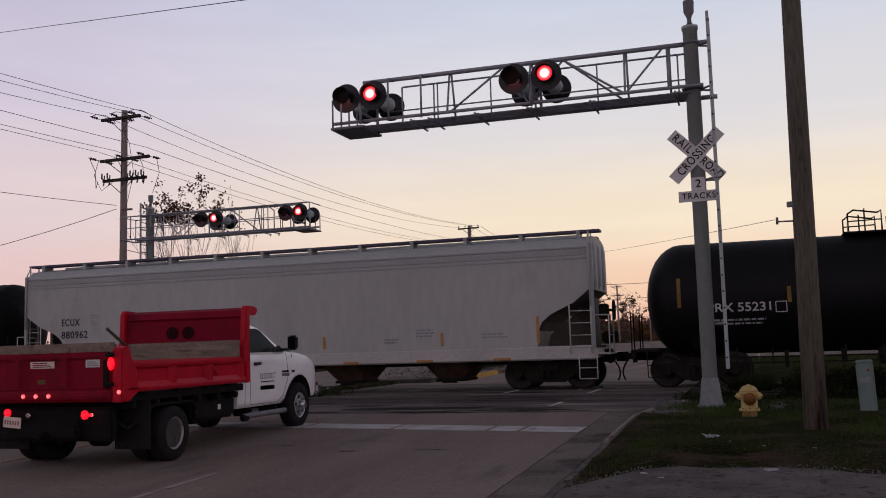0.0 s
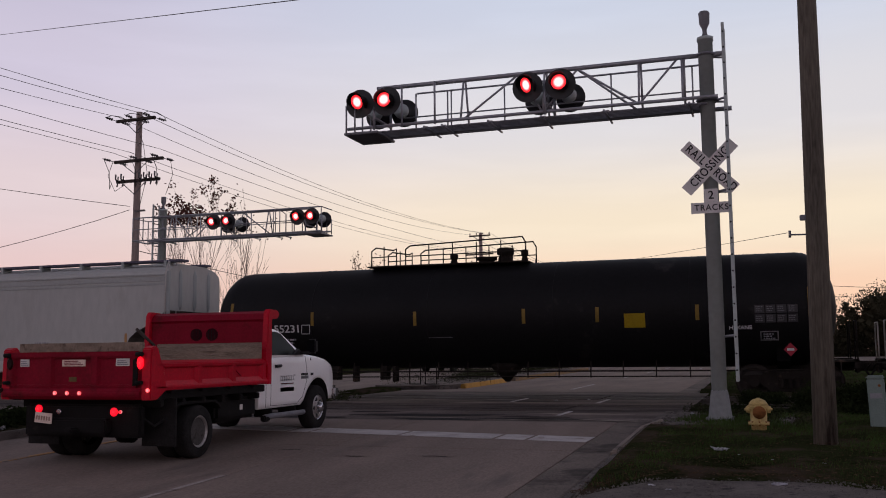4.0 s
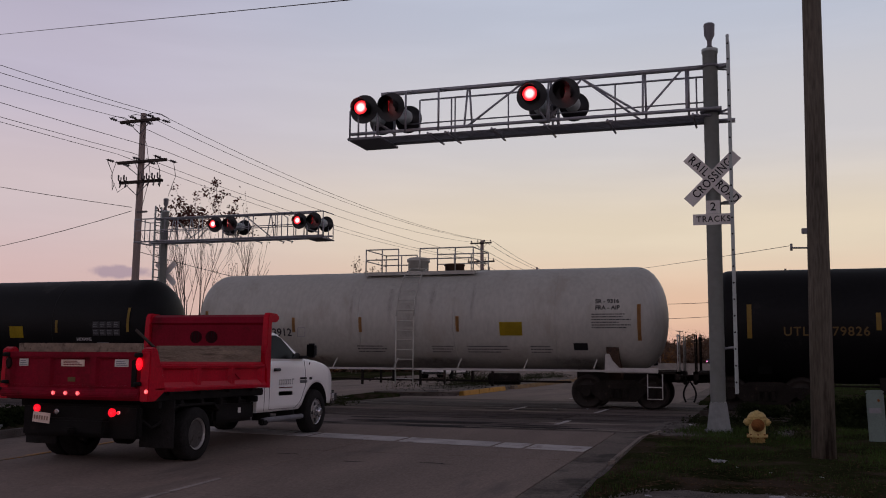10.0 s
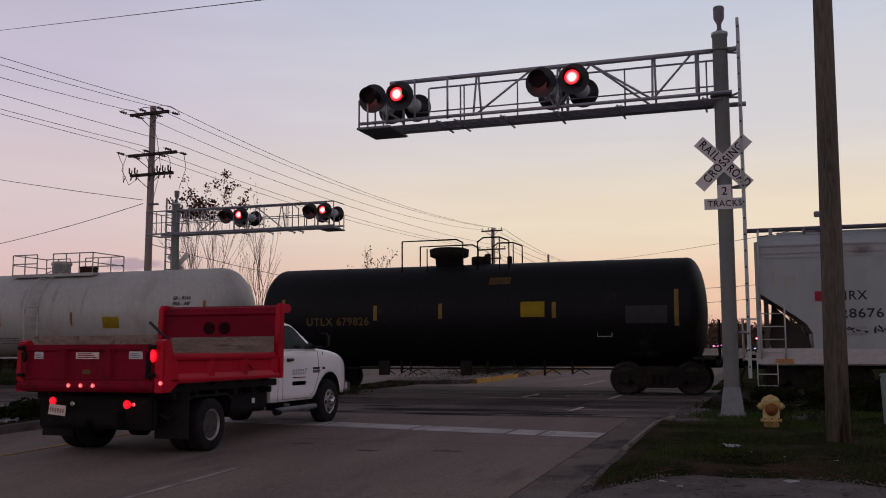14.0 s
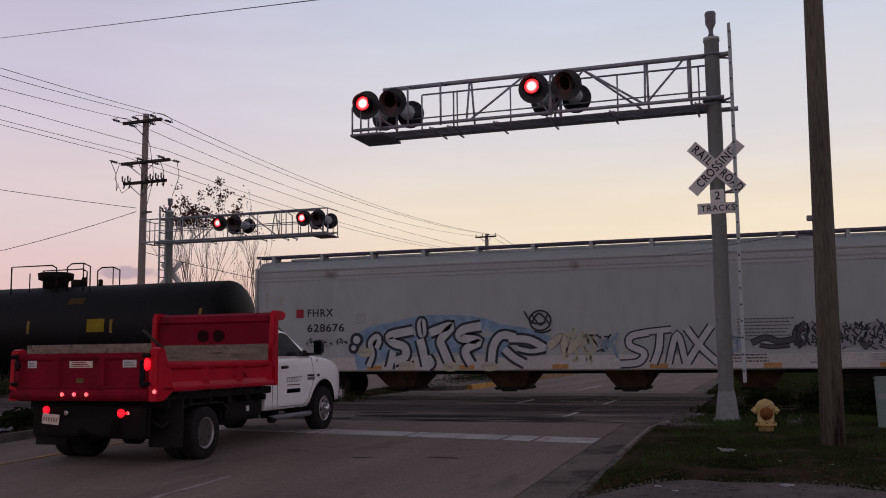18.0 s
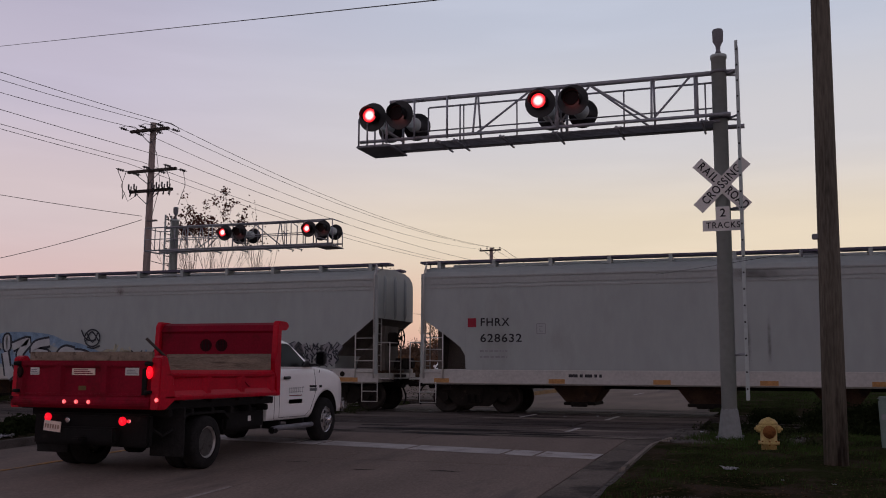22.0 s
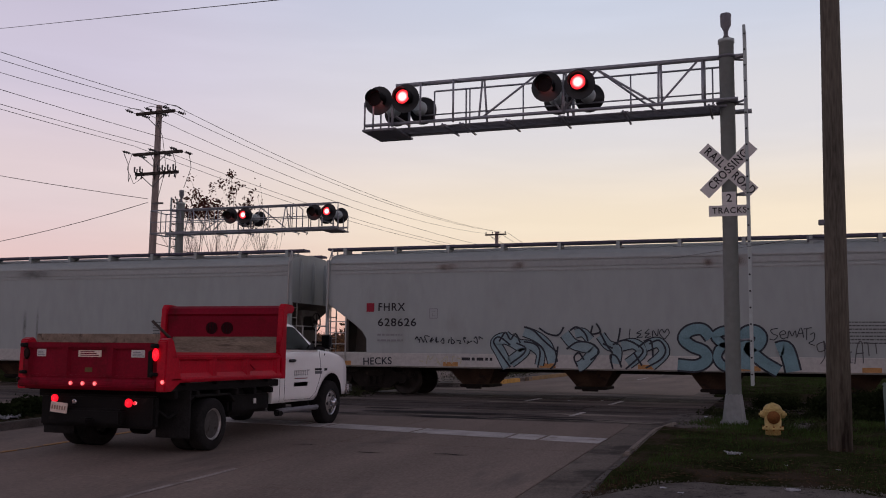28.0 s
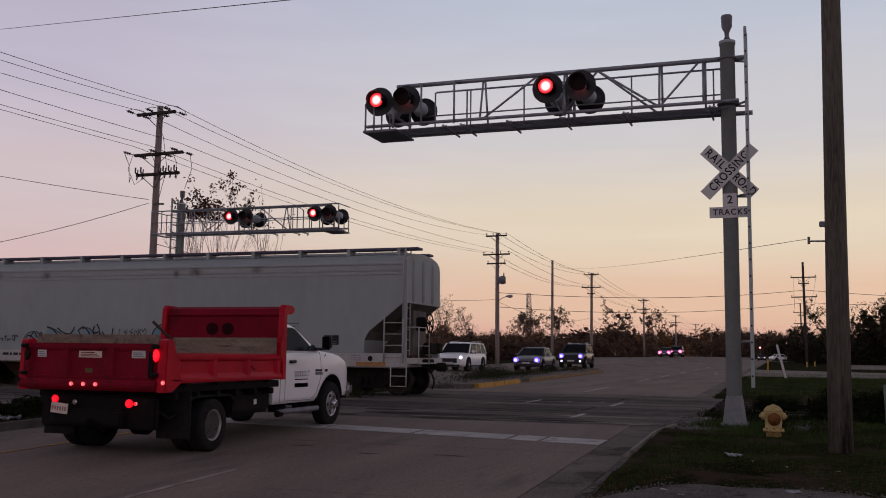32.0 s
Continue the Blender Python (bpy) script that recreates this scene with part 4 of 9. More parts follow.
def wheelset_mesh():
    bm = B()
    for s in (-1, 1):
        y = s * GAUGE
        lathe(bm, [(0.05, y - 0.09 * s), (0.20, y - 0.08 * s), (0.22, y - 0.03 * s), (0.36, y - 0.02 * s), (0.40, y - 0.07 * s), (0.485, y - 0.065 * s), (0.487, y - 0.035 * s), (0.455, y - 0.03 * s), (0.452, y + 0.07 * s), (0.39, y + 0.072 * s), (0.36, y + 0.03 * s), (0.2, y + 0.03 * s), (0.17, y + 0.09 * s), (0.07, y + 0.1 * s)], "y", n=28)
        # web holes' rims as raised pads, so that the turning shows
        for k in range(4):
            a = k * math.tau / 4
            bmesh.ops.create_cube(bm, size=0.05, matrix=Matrix.Translation((0.28 * math.cos(a), y + 0.04 * s, 0.28 * math.sin(a))))
    rod(bm, (0, -1.05, 0), (0, 1.05, 0), 0.075, n=12)
    for s in (-1, 1):
        lathe(bm, [(0.09, s * 1.02), (0.11, s * 1.04), (0.11, s * 1.12), (0.05, s * 1.14)], "y", n=10)
    me = finish(bm, "wheelset", M["wheel_steel"])
    return me


WHEELSET = wheelset_mesh()


def side_frame_mesh():
    bm = B()
    top = [(-1.22, 0.52), (-1.16, 0.64), (-0.70, 0.66), (-0.42, 0.80), (0.42, 0.80), (0.70, 0.66), (1.16, 0.64), (1.22, 0.52)]
    low = [(1.10, 0.46), (1.06, 0.40), (0.76, 0.42), (0.48, 0.20), (-0.48, 0.20), (-0.76, 0.42), (-1.06, 0.40), (-1.10, 0.46)]
    prism(bm, top + low, "y", -0.06, 0.06)
    bevelled(bm, 0.02)
    # spring nest, bolster end, bearing caps
    for k in (-0.2, 0, 0.2):
        lathe(bm, [(0.06, 0.30), (0.075, 0.33), (0.06, 0.36), (0.075, 0.39), (0.06, 0.42), (0.075, 0.45), (0.06, 0.48), (0.075, 0.51), (0.06, 0.54)], "z", (k, -0.09, 0), 10)
    box(bm, -0.32, 0.32, -0.16, 0.1, 0.54, 0.72, 0.02)
    for x in (-0.9, 0.9):
        lathe(bm, [(0.13, -0.12), (0.14, -0.1), (0.14, 0.0)], "y", (x, 0, 0.457), 14)
        box(bm, x - 0.16, x + 0.16, -0.08, 0.08, 0.55, 0.66, 0.015)
    return finish(bm, "side_frame", M["bogie"])


SIDE_FRAME = side_frame_mesh()


def bogie(car, u):
    for s in (-1, 1):
        ob = new("side_frame", SIDE_FRAME)
        ob.parent, ob.matrix_basis = car, pose(u, s * 1.03, 0, 0, 0, 0 if s < 0 else 180)
    bm = B()
    box(bm, u - 0.2, u + 0.2, -1.0, 1.0, 0.50, 0.72, 0.03)
    box(bm, u - 0.45, u + 0.45, -0.3, 0.3, 0.66, 0.78, 0.02)
    part("bolster", bm, M["bogie"], car)
    for d in (-0.9, 0.9):
        ob = new("wheelset", WHEELSET)
        ob.parent, ob.matrix_basis = car, pose(u + d, 0, 0.457)
        WHEELS.append((ob, u + d))
    bm = B()
    for d in (-0.36, 0.36):
        box(bm, u + d - 0.04, u + d + 0.04, -0.95, 0.95, 0.32, 0.42, 0.01)
    part("brake_beam", bm, M["bogie"], car)


def coupler(car, u, s):
    """Knuckle coupler and air hose at one end; s is the way it points."""
    bm = B()
    box(bm, min(u - s * 0.5, u + s * 0.45), max(u - s * 0.5, u + s * 0.45), -0.09, 0.09, 0.78, 0.96, 0.02)
    box(bm, min(u + s * 0.38, u + s * 0.72), max(u + s * 0.38, u + s * 0.72), -0.17, 0.14, 0.73, 1.0, 0.05)
    box(bm, min(u + s * 0.1, u + s * 0.2), max(u + s * 0.1, u + s * 0.2), -0.25, 0.25, 0.68, 1.05, 0.02)
    part("coupler", bm, M["bogie"], car, "rusty knuckle coupler")
    bm = B()
    pts = [(u + s * (0.30 + 0.16 * math.sin(math.pi * k / 10)), -0.42, 0.78 - 0.58 * k / 8) for k in range(9)]
    pipe(bm, pts, 0.028, 6)
    part("air_hose", bm, M["rubber"], car)
    bm = B()
    pipe(bm, [(u + s * 0.1, -1.5, 0.95), (u + s * 0.35, -1.4, 0.95), (u + s * 0.35, -0.5, 0.80), (u + s * 0.35, -0.3, 0.80)], 0.016, 5)
    part("uncoupling_lever", bm, M["bogie"], car)


def bars(name, u, z, y, rows, length, h, gap, material, car, seed, tilt=0.0):
    """Small stencilling too fine to read, as bars."""
    rnd = random.Random(seed)
    bm = B()
    for k in range(rows):
        x, zz = u, z - k * (h + gap)
        end = u + length * rnd.uniform(0.75, 1.0)
        while x < end:
            w = min(rnd.uniform(0.5, 2.2) * h * 1.4, end - x)
            box(bm, x, x + w, y - 0.003, y + 0.003, zz - h / 2, zz + h / 2)
            x += w + h * 0.7
    return tagged(part(name, bm, material, car), kind="stuff")


def ribbon(bm, pts, w, y, closed=False):
    """A flat spray stroke on the plane y."""
    P = [Vector((p[0], 0, p[1])) for p in pts]
    n = len(P)
    prev = None
    for k in range(n + (1 if closed else 0)):
        p = P[k % n]
        d = (P[(k + 1) % n] - P[(k - 1) % n]) if closed or 0 < k < n - 1 else (P[min(k + 1, n - 1)] - P[max(k - 1, 0)])
        if d.length < 1e-6:
            continue
        s = Vector((-d.z, 0, d.x)).normalized() * w / 2
        pair = (bm.verts.new((p.x - s.x, y, p.z - s.z)), bm.verts.new((p.x + s.x, y, p.z + s.z)))
        if prev:
            bm.faces.new((prev[0], prev[1], pair[1], pair[0]))
        prev = pair


def spline(pts, n=6, closed=False):
    out = []
    m = len(pts)
    rng_ = range(m) if closed else range(m - 1)
    for i in rng_:
        p0, p1, p2, p3 = (Vector(pts[(i - 1) % m if closed else max(i - 1, 0)]), Vector(pts[i]), Vector(pts[(i + 1) % m]), Vector(pts[(i + 2) % m if closed else min(i + 2, m - 1)]))
        for k in range(n):
            t = k / n
            out.append(tuple(0.5 * ((2 * p1) + (p2 - p0) * t + (2 * p0 - 5 * p1 + 4 * p2 - p3) * t * t + (3 * p1 - p0 - 3 * p2 + p3) * t ** 3)))
    if not closed:
        out.append(tuple(pts[-1]))
    return out


def tag(car, strokes, fill, line, edge=0.075, y=-1.609):
    """A sprayed tag: each letter a swollen stroke over a wider dark one."""
    for k, (pts, w, closed) in enumerate(strokes):
        path = spline(pts, 5, bool(closed))
        bm = B()
        ribbon(bm, path, w + 2 * edge, y - 0.0006 * k, bool(closed))
        part("spray_outline", bm, line, car)
        bm = B()
        ribbon(bm, path, w, y - 0.006 - 0.0006 * k, bool(closed))
        part("spray_letter", bm, fill, car)


def strokes(car, lines, w, material, y=-1.622):
    for k, pts in enumerate(lines):
        bm = B()
        ribbon(bm, spline(pts, 4), w, y - 0.0004 * k)
        part("spray_line", bm, material, car)


def scribble(car, u, z, length, h, seed, material, y=-1.612, w=0.03):
    rnd = random.Random(seed)
    bm = B()
    x = u
    while x < u + length:
        q = [(x + rnd.uniform(-0.3, 0.5) * h, z + rnd.uniform(-0.5, 0.5) * h) for _ in range(4)]
        ribbon(bm, spline(q, 5), w, y)
        x += h * 0.75
    tagged(part("spray_scribble", bm, material, car, "small sprayed scribble"), kind="stuff")


def ladder(car, u, y0, y1, z0, z1, material, rungs=9, axis="x", width=0.4):
    for name, d in (("stile", 0.0), ("stile", width)):
        bm = B()
        if axis == "x":
            pipe(bm, [(u + d, y0, z0), (u + d, y0, (z0 + z1) / 2), (u + d, y1, z1)], 0.022, 6)
        else:
            pipe(bm, [(u, y0 + d, z0), (u, y0 + d, z1)], 0.022, 6)
        part("ladder_stile", bm, material, car)
    for k in range(rungs):
        f = (k + 0.5) / rungs
        z = z0 + (z1 - z0) * f
        bm = B()
        if axis == "x":
            y = y0 if f < 0.5 else y0 + (y1 - y0) * (f - 0.5) * 2
            rod(bm, (u, y, z), (u + width, y, z), 0.014, n=6)
        else:
            rod(bm, (u, y0, z), (u, y0 + width, z), 0.014, n=6)
        part("rung", bm, material, car)


def hopper(x0, L, label, marks, cutL=1.25, cutR=1.24, old=False, mx=1.75, mw=(0.86, 1.23), mz=(2.61, 2.15), bx=3.43):
    car = thing("hopper_car", pose(x0, TRACK_FAR, 0), label, "rail car", "train cars")
    CARS.append((car, x0))
    # body, lofted along its length with sloping ends
    st = [(0.0, 2.72), (0.10, 2.66), (0.50, 2.38), (cutL - 0.35, 2.10), (cutL - 0.10, 1.90), (cutL + 0.04, 1.66), (cutL + 0.05, 1.42), (cutL - 0.02 + 0.08, 1.18)]
    st += [(L * k / 10, 1.18) for k in range(2, 9)]
    st += [(L - cutR - 0.06, 1.18), (L - cutR - 0.05, 1.42), (L - cutR - 0.04, 1.66), (L - cutR + 0.10, 1.92), (L - cutR + 0.35, 2.12), (L - 0.50, 2.42), (L - 0.10, 2.74), (L, 2.80)]
    bm = B()
    rings = []
    for u, zb in st:
        sec = [(-1.585, zb), (-1.597, (zb + 3.6) / 2), (-1.59, 3.62), (-1.575, 3.95), (-1.51, 4.10), (-1.28, 4.24), (-0.8, 4.34), (0, 4.38)]
        pts = sec + [(-y, z) for y, z in sec[-2::-1]]
        rings.append([bm.verts.new((u, y, z)) for y, z in pts])
    n = len(rings[0])
    for a, b in zip(rings, rings[1:]):
        for k in range(n):
            f = bm.faces.new((a[k], b[k], b[(k + 1) % n], a[(k + 1) % n]))
            f.smooth = False
    bm.faces.new(rings[0])
    bm.faces.new(rings[-1][::-1])
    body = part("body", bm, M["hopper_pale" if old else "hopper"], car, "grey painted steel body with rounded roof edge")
    # Downward faces take the darkened grey that stands in for shade.
    body.data.materials.append(M["hopper_shade"])
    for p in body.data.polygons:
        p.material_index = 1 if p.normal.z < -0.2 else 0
    # ribs on the end sheets
    for u, s in ((0, -1), (L, 1)):
        for y in (-0.85, 0.0, 0.85):
            bm = B()
            lathe(bm, [(0.02, 2.78), (0.10, 2.95), (0.10, 4.02), (0.02, 4.25)], "z", (u - s * 0.03, y, 0), 12)
            part("end_rib", bm, M["hopper"], car)
        bm = B()
        box(bm, u - 0.05 + s * 0.03, u + 0.05 + s * 0.03, -1.61, -1.51, 1.1, 4.08, 0.012)
        part("corner_post", bm, M["hopper"], car)
        bm = B()
        pipe(bm, [(u - s * 0.02, -1.66, 2.3), (u - s * 0.02, -1.66, 4.02), (u - s * 0.04, -1.45, 4.42)], 0.02, 6)
        part("grab_rail", bm, M["hopper_light"], car)
    # shear plate and stub wall inside the cut corners
    for u, s, cut in ((0, 1, cutL), (L, -1, cutR)):
        bm = B()
        prism(bm, [(u + s * 0.22, 1.0), (u + s * 0.30, 2.5), (u + s * cut, 1.55), (u + s * (cut + 0.1), 1.0)], "y", -0.03, 0.03)
        prism(bm, [(u + s * 0.10, 1.0), (u + s * 0.10, 2.6), (u + s * 0.22, 2.6), (u + s * 0.22, 1.0)], "y", -0.55, 0.55)
        # Same darkened grey, so the cut corner looks shaded inside.
        part("shear_plate", bm, M["hopper_shade"], car)
        bm = B()
        box(bm, min(u, u + s * 0.6), max(u, u + s * 0.6), -0.9, 0.9, 1.02, 1.22, 0.02)
        part("end_brace", bm, M["hopper_rust"], car)
    # corrugated band below the roof
    for z0, z1 in ((3.62, 3.70), (3.74, 3.90), (3.93, 3.99)):
        bm = B()
        box(bm, 0.06, L - 0.06, -1.606, -1.55, z0, z1, 0.015)
        box(bm, 0.06, L - 0.06, 1.55, 1.606, z0, z1, 0.015)
        part("side_band", bm, M["hopper_band"], car)
    # sills
    for s in (-1, 1):
        bm = B()
        zt = 1.27 if not old else 1.22
        prof = [(s * 1.56, zt), (s * 1.60, zt - 0.03), (s * 1.60, 0.87), (s * 1.55, 0.83), (s * 1.42, 0.83), (s * 1.42, zt)]
        prism(bm, prof, "x", -0.02, L + 0.02)
        part("side_sill", bm, M["hopper_light"], car, "pale dirty side sill")
    bm = B()
    box(bm, -0.3, L + 0.3, -0.3, 0.3, 0.72, 1.1, 0.02)
    part("centre_sill", bm, M["bogie"], car)
    for u in (-0.12, L + 0.0):
        bm = B()
        box(bm, u, u + 0.12, -1.58, 1.58, 0.86, 1.14, 0.015)
        part("end_sill", bm, M["hopper_light"], car)
    # running boards with their brackets
    for s in (-1, 1):
        bm = B()
        box(bm, -0.26 if s < 0 else 0.1, L + 0.26 if s < 0 else L - 0.1, s * 0.98 - 0.22, s * 0.98 + 0.22, 4.425, 4.495, 0.006)
        part("running_board", bm, M["walk_dark"], car, "dark grated running board")
        for k in range(12):
            u = 0.35 + (L - 0.7) * k / 11
            bm = B()
            prism(bm, [(s * 1.23, 4.47), (s * 0.78, 4.42), (s * 0.78, 4.32), (s * 1.23, 4.24)], "x", u - 0.05, u + 0.05)
            part("bracket", bm, M["hopper"], car)
    bm = B()
    box(bm, 0.5, L - 0.5, -0.32, 0.32, 4.37, 4.46, 0.02)
    part("hatch_trough", bm, M["hopper_band"], car)
    # bays
    for u in (4.45, 7.92, 11.43, L - 4.45):
        bm = B()
        top = [(u - 0.98, -1.35, 1.2), (u + 0.98, -1.35, 1.2), (u + 0.98, 1.35, 1.2), (u - 0.98, 1.35, 1.2)]
        low = [(u - 0.40, -0.62, 0.34), (u + 0.40, -0.62, 0.34), (u + 0.40, 0.62, 0.34), (u - 0.40, 0.62, 0.34)]
        a, b = [bm.verts.new(p) for p in top], [bm.verts.new(p) for p in low]
        for k in range(4):
            bm.faces.new((a[k], a[(k + 1) % 4], b[(k + 1) % 4], b[k]))
        bm.faces.new(a)
        bm.faces.new(b[::-1])
        bay = part("bay", bm, M["hopper_rust"], car, "rusty discharge bay")
        bm = B()
        box(bm, u - 0.46, u + 0.46, -0.7, 0.7, 0.26, 0.35, 0.015)
        rod(bm, (u - 0.2, -0.85, 0.28), (u + 0.25, -0.85, 0.28), 0.06, n=8)
        rod(bm, (u + 0.02, -0.9, 0.28), (u + 0.02, 0.9, 0.28), 0.035, n=8)
        part("outlet_gate", bm, M["bogie"], bay)
    for k in range(7 if old else 0):
        u = 2.6 + (L - 5.2) * k / 6
        bm = B()
        box(bm, u - 0.25, u + 0.25, -1.634, -1.60, 0.86, 0.93)
        part("reflector", bm, M["band_orange"], car)
    # ladders and end platforms
    w = M["hopper_light"]
    for u in (0.02, L - 0.62):
        ladder(car, u, -1.63, -1.63, 1.0, 2.35, w, 4, width=0.6)
    ladder(car, L - 0.02, -1.45, -1.45, 1.2, 4.4, w, 10, "y")
    ladder(car, 0.02, -1.45, -1.45, 1.2, 4.4, w, 10, "y")
    for u, s in ((-0.45, -1), (L + 0.45, 1)):
        bm = B()
        pipe(bm, [(u, -1.5, 0.95), (u, -1.5, 2.05), (u, -0.6, 2.05), (u, -0.6, 0.95)], 0.02, 6)
        pipe(bm, [(u, -1.5, 1.5), (u, -0.6, 1.5)], 0.016, 5)
        pipe(bm, [(u, -1.5, 2.05), (u - s * 0.45, -1.5, 2.05)], 0.02, 5)
        part("end_rail", bm, w, car)
        bm = B()
        box(bm, min(u, u - s * 0.4), max(u, u - s * 0.4), -1.5, 1.5, 0.96, 1.0)
        part("end_platform", bm, M["hopper_light"], car)
        bm = B()
        pipe(bm, [(u - s * 0.35, -1.6, 0.9), (u - s * 0.35, -1.6, 0.3), (u - s * 0.85, -1.6, 0.3), (u - s * 0.85, -1.6, 0.9)], 0.018, 6)
        pipe(bm, [(u - s * 0.35, -1.6, 0.6), (u - s * 0.85, -1.6, 0.6)], 0.016, 5)
        part("sill_step", bm, w, car)
        coupler(car, u - s * 0.35, s)
    # brake gear on the right-hand end
    bm = B()
    hub = (L + 0.50, -0.7, 2.2)
    pipe(bm, [(hub[0], hub[1] + 0.28 * math.cos(radians(q)), hub[2] + 0.28 * math.sin(radians(q))) for q in range(0, 361, 18)], 0.022, 6)
    for q in (30, 90, 150, 210, 270, 330):
        rod(bm, hub, (hub[0], hub[1] + 0.28 * math.cos(radians(q)), hub[2] + 0.28 * math.sin(radians(q))), 0.016, n=5)
    rod(bm, (L + 0.3, -0.7, 2.2), (L + 0.53, -0.7, 2.2), 0.04, n=8)
    part("brake_wheel", bm, M["bogie"], car, "dark hand-brake wheel")
    bm = B()
    box(bm, L + 0.08, L + 0.36, -0.80, -0.58, 1.95, 2.38, 0.03)
    part("brake_housing", bm, M["bogie"], car)
    bm = B()
    box(bm, L + 0.05, L + 0.35, -0.2, 0.6, 1.25, 1.6, 0.05)
    part("air_reservoir", bm, M["bogie"], car)
    bm = B()
    lathe(bm, [(0.14, L + 0.08), (0.16, L + 0.1), (0.16, L + 0.4), (0.14, L + 0.42)], "x", (0, 0.6, 1.45), 14)
    part("brake_cylinder", bm, M["bogie"], car)
    bogie(car, 1.4)
    bogie(car, L - 1.38)
    # marks
    mk, num = marks
    text("lettering", mk, 0.33, M["mark_black"], car, pose(mx, -1.604, mz[0]) @ FACE, spacing=1.15, width=mw[0])
    text("lettering", num, 0.33, M["mark_black"], car, pose(mx, -1.604, mz[1]) @ FACE, spacing=1.12, width=mw[1])
    bars("stencil", mx, mz[1] - 0.36, -1.604, 2, 1.0, 0.055, 0.11, M["mark_grey"], car, 3)
    bm = B()
    q, zq = 0.25, (mz[0] + mz[1]) / 2 - 0.1 if bx > 3 else mz[0] - 0.07
    for a, b in (((bx, zq), (bx + q, zq)), ((bx + q, zq), (bx + q, zq + 0.28)), ((bx + q, zq + 0.28), (bx, zq + 0.28)), ((bx, zq + 0.28), (bx, zq))):
        ribbon(bm, [a, b], 0.022, -1.606)
    box(bm, bx + 0.08, bx + 0.17, -1.607, -1.604, zq + 0.06, zq + 0.08)
    box(bm, bx + 0.08, bx + 0.10, -1.607, -1.604, zq + 0.06, zq + 0.15)
    box(bm, bx + 0.06, bx + 0.19, -1.607, -1.604, zq + 0.20, zq + 0.22)
    part("stencil_box", bm, M["mark_grey"], car)
    return car


def stamp(car, name, u0, u1, z0, z1, material, y=-1.604, label=""):
    bm = B()
    box(bm, u0, u1, y - 0.004, y + 0.004, z0, z1)
    return part(name, bm, material, car, label)


def stencil_block(car, u, z, rows, length, seed, material="mark_grey", y=-1.604, h=0.045, gap=0.045):
    bars("stencil", u, z, y, rows, length, h, gap, M[material], car, seed)


def tank(x0, L, r, cz, material, label, head=0.62):
    car = thing("tank_car", pose(x0, TRACK_FAR, 0), label, "rail car", "train cars")
    CARS.append((car, x0))
    prof = []
    for k in range(9):
        a = radians(90 * k / 8)
        prof.append((max(0.02, r * math.sin(a) ** 0.9), head - head * math.cos(a)))
    prof += [(r, L * f) for f in (0.25, 0.5, 0.75)]
    prof += [(rr, L - h) for rr, h in prof[8::-1]]
    bm = B()
    lathe(bm, prof, "x", (0, 0, cz), 56)
    part("tank_shell", bm, material, car)
    # weld rings
    for f in (0.2, 0.4, 0.6, 0.8):
        bm = B()
        lathe(bm, [(r, L * f - 0.02), (r + 0.006, L * f), (r, L * f + 0.02)], "x", (0, 0, cz), 56)
        part("weld_seam", bm, material, car)
    for u, s in ((0, 1), (L, -1)):
        bm = B()
        prof2 = [(-1.0, 1.02), (-r * 0.93, cz - r * 0.25), (-r * 0.8, cz - r * 0.55), (0, cz - r * 1.0), (r * 0.8, cz - r * 0.55), (r * 0.93, cz - r * 0.25), (1.0, 1.02), (0.6, 0.8), (-0.6, 0.8)]
        prism(bm, prof2, "x", u + s * 1.25, u + s * 1.6)
        part("saddle", bm, material if material != M["tank_white"] else M["hopper_rust"], car)
        bm = B()
        box(bm, min(u - s * 0.35, u + s * 2.6), max(u - s * 0.35, u + s * 2.6), -0.3, 0.3, 0.74, 1.08, 0.02)
        box(bm, min(u - s * 0.4, u + s * 0.35), max(u - s * 0.4, u + s * 0.35), -1.45, 1.45, 0.98, 1.05, 0.01)
        box(bm, min(u - s * 0.4, u - s * 0.28), max(u - s * 0.4, u - s * 0.28), -1.45, 1.45, 0.82, 1.05, 0.01)
        part("stub_sill", bm, M["bogie"], car)
        bm = B()
        e = u - s * 0.36
        pipe(bm, [(e, -1.4, 1.0), (e, -1.4, 2.05), (e, -0.75, 2.05), (e, -0.75, 1.0)], 0.02, 6)
        pipe(bm, [(e, -1.4, 1.5), (e, -0.75, 1.5)], 0.016, 6)
        part("end_rail", bm, M["bogie"] if material != M["tank_white"] else M["hopper_light"], car)
        bm = B()
        pipe(bm, [(e, 1.4, 1.0), (e, 1.4, 2.05), (e, 0.75, 2.05), (e, 0.75, 1.0)], 0.02, 6)
        part("end_rail", bm, M["bogie"] if material != M["tank_white"] else M["hopper_light"], car)
        bm = B()
        pipe(bm, [(u + s * 0.05, -1.45, 0.98), (u + s * 0.05, -1.45, 0.3), (u + s * 0.45, -1.45, 0.3), (u + s * 0.45, -1.45, 0.98)], 0.018, 6)
        pipe(bm, [(u + s * 0.05, -1.45, 0.62), (u + s * 0.45, -1.45, 0.62)], 0.016, 6)
        part("sill_step", bm, M["bogie"] if material != M["tank_white"] else M["hopper_light"], car)
        coupler(car, u - s * 0.3, -s)
    bogie(car, 1.42)
    bogie(car, L - 1.30)
    return car


def on_shell(r, cz, z, out=0.006):
    """Place and lean for something that lies on a tank's side at the height z."""
    a = math.asin(max(-0.99, min(0.99, (z - cz) / r)))
    return -(r + out) * math.cos(a), math.degrees(a)


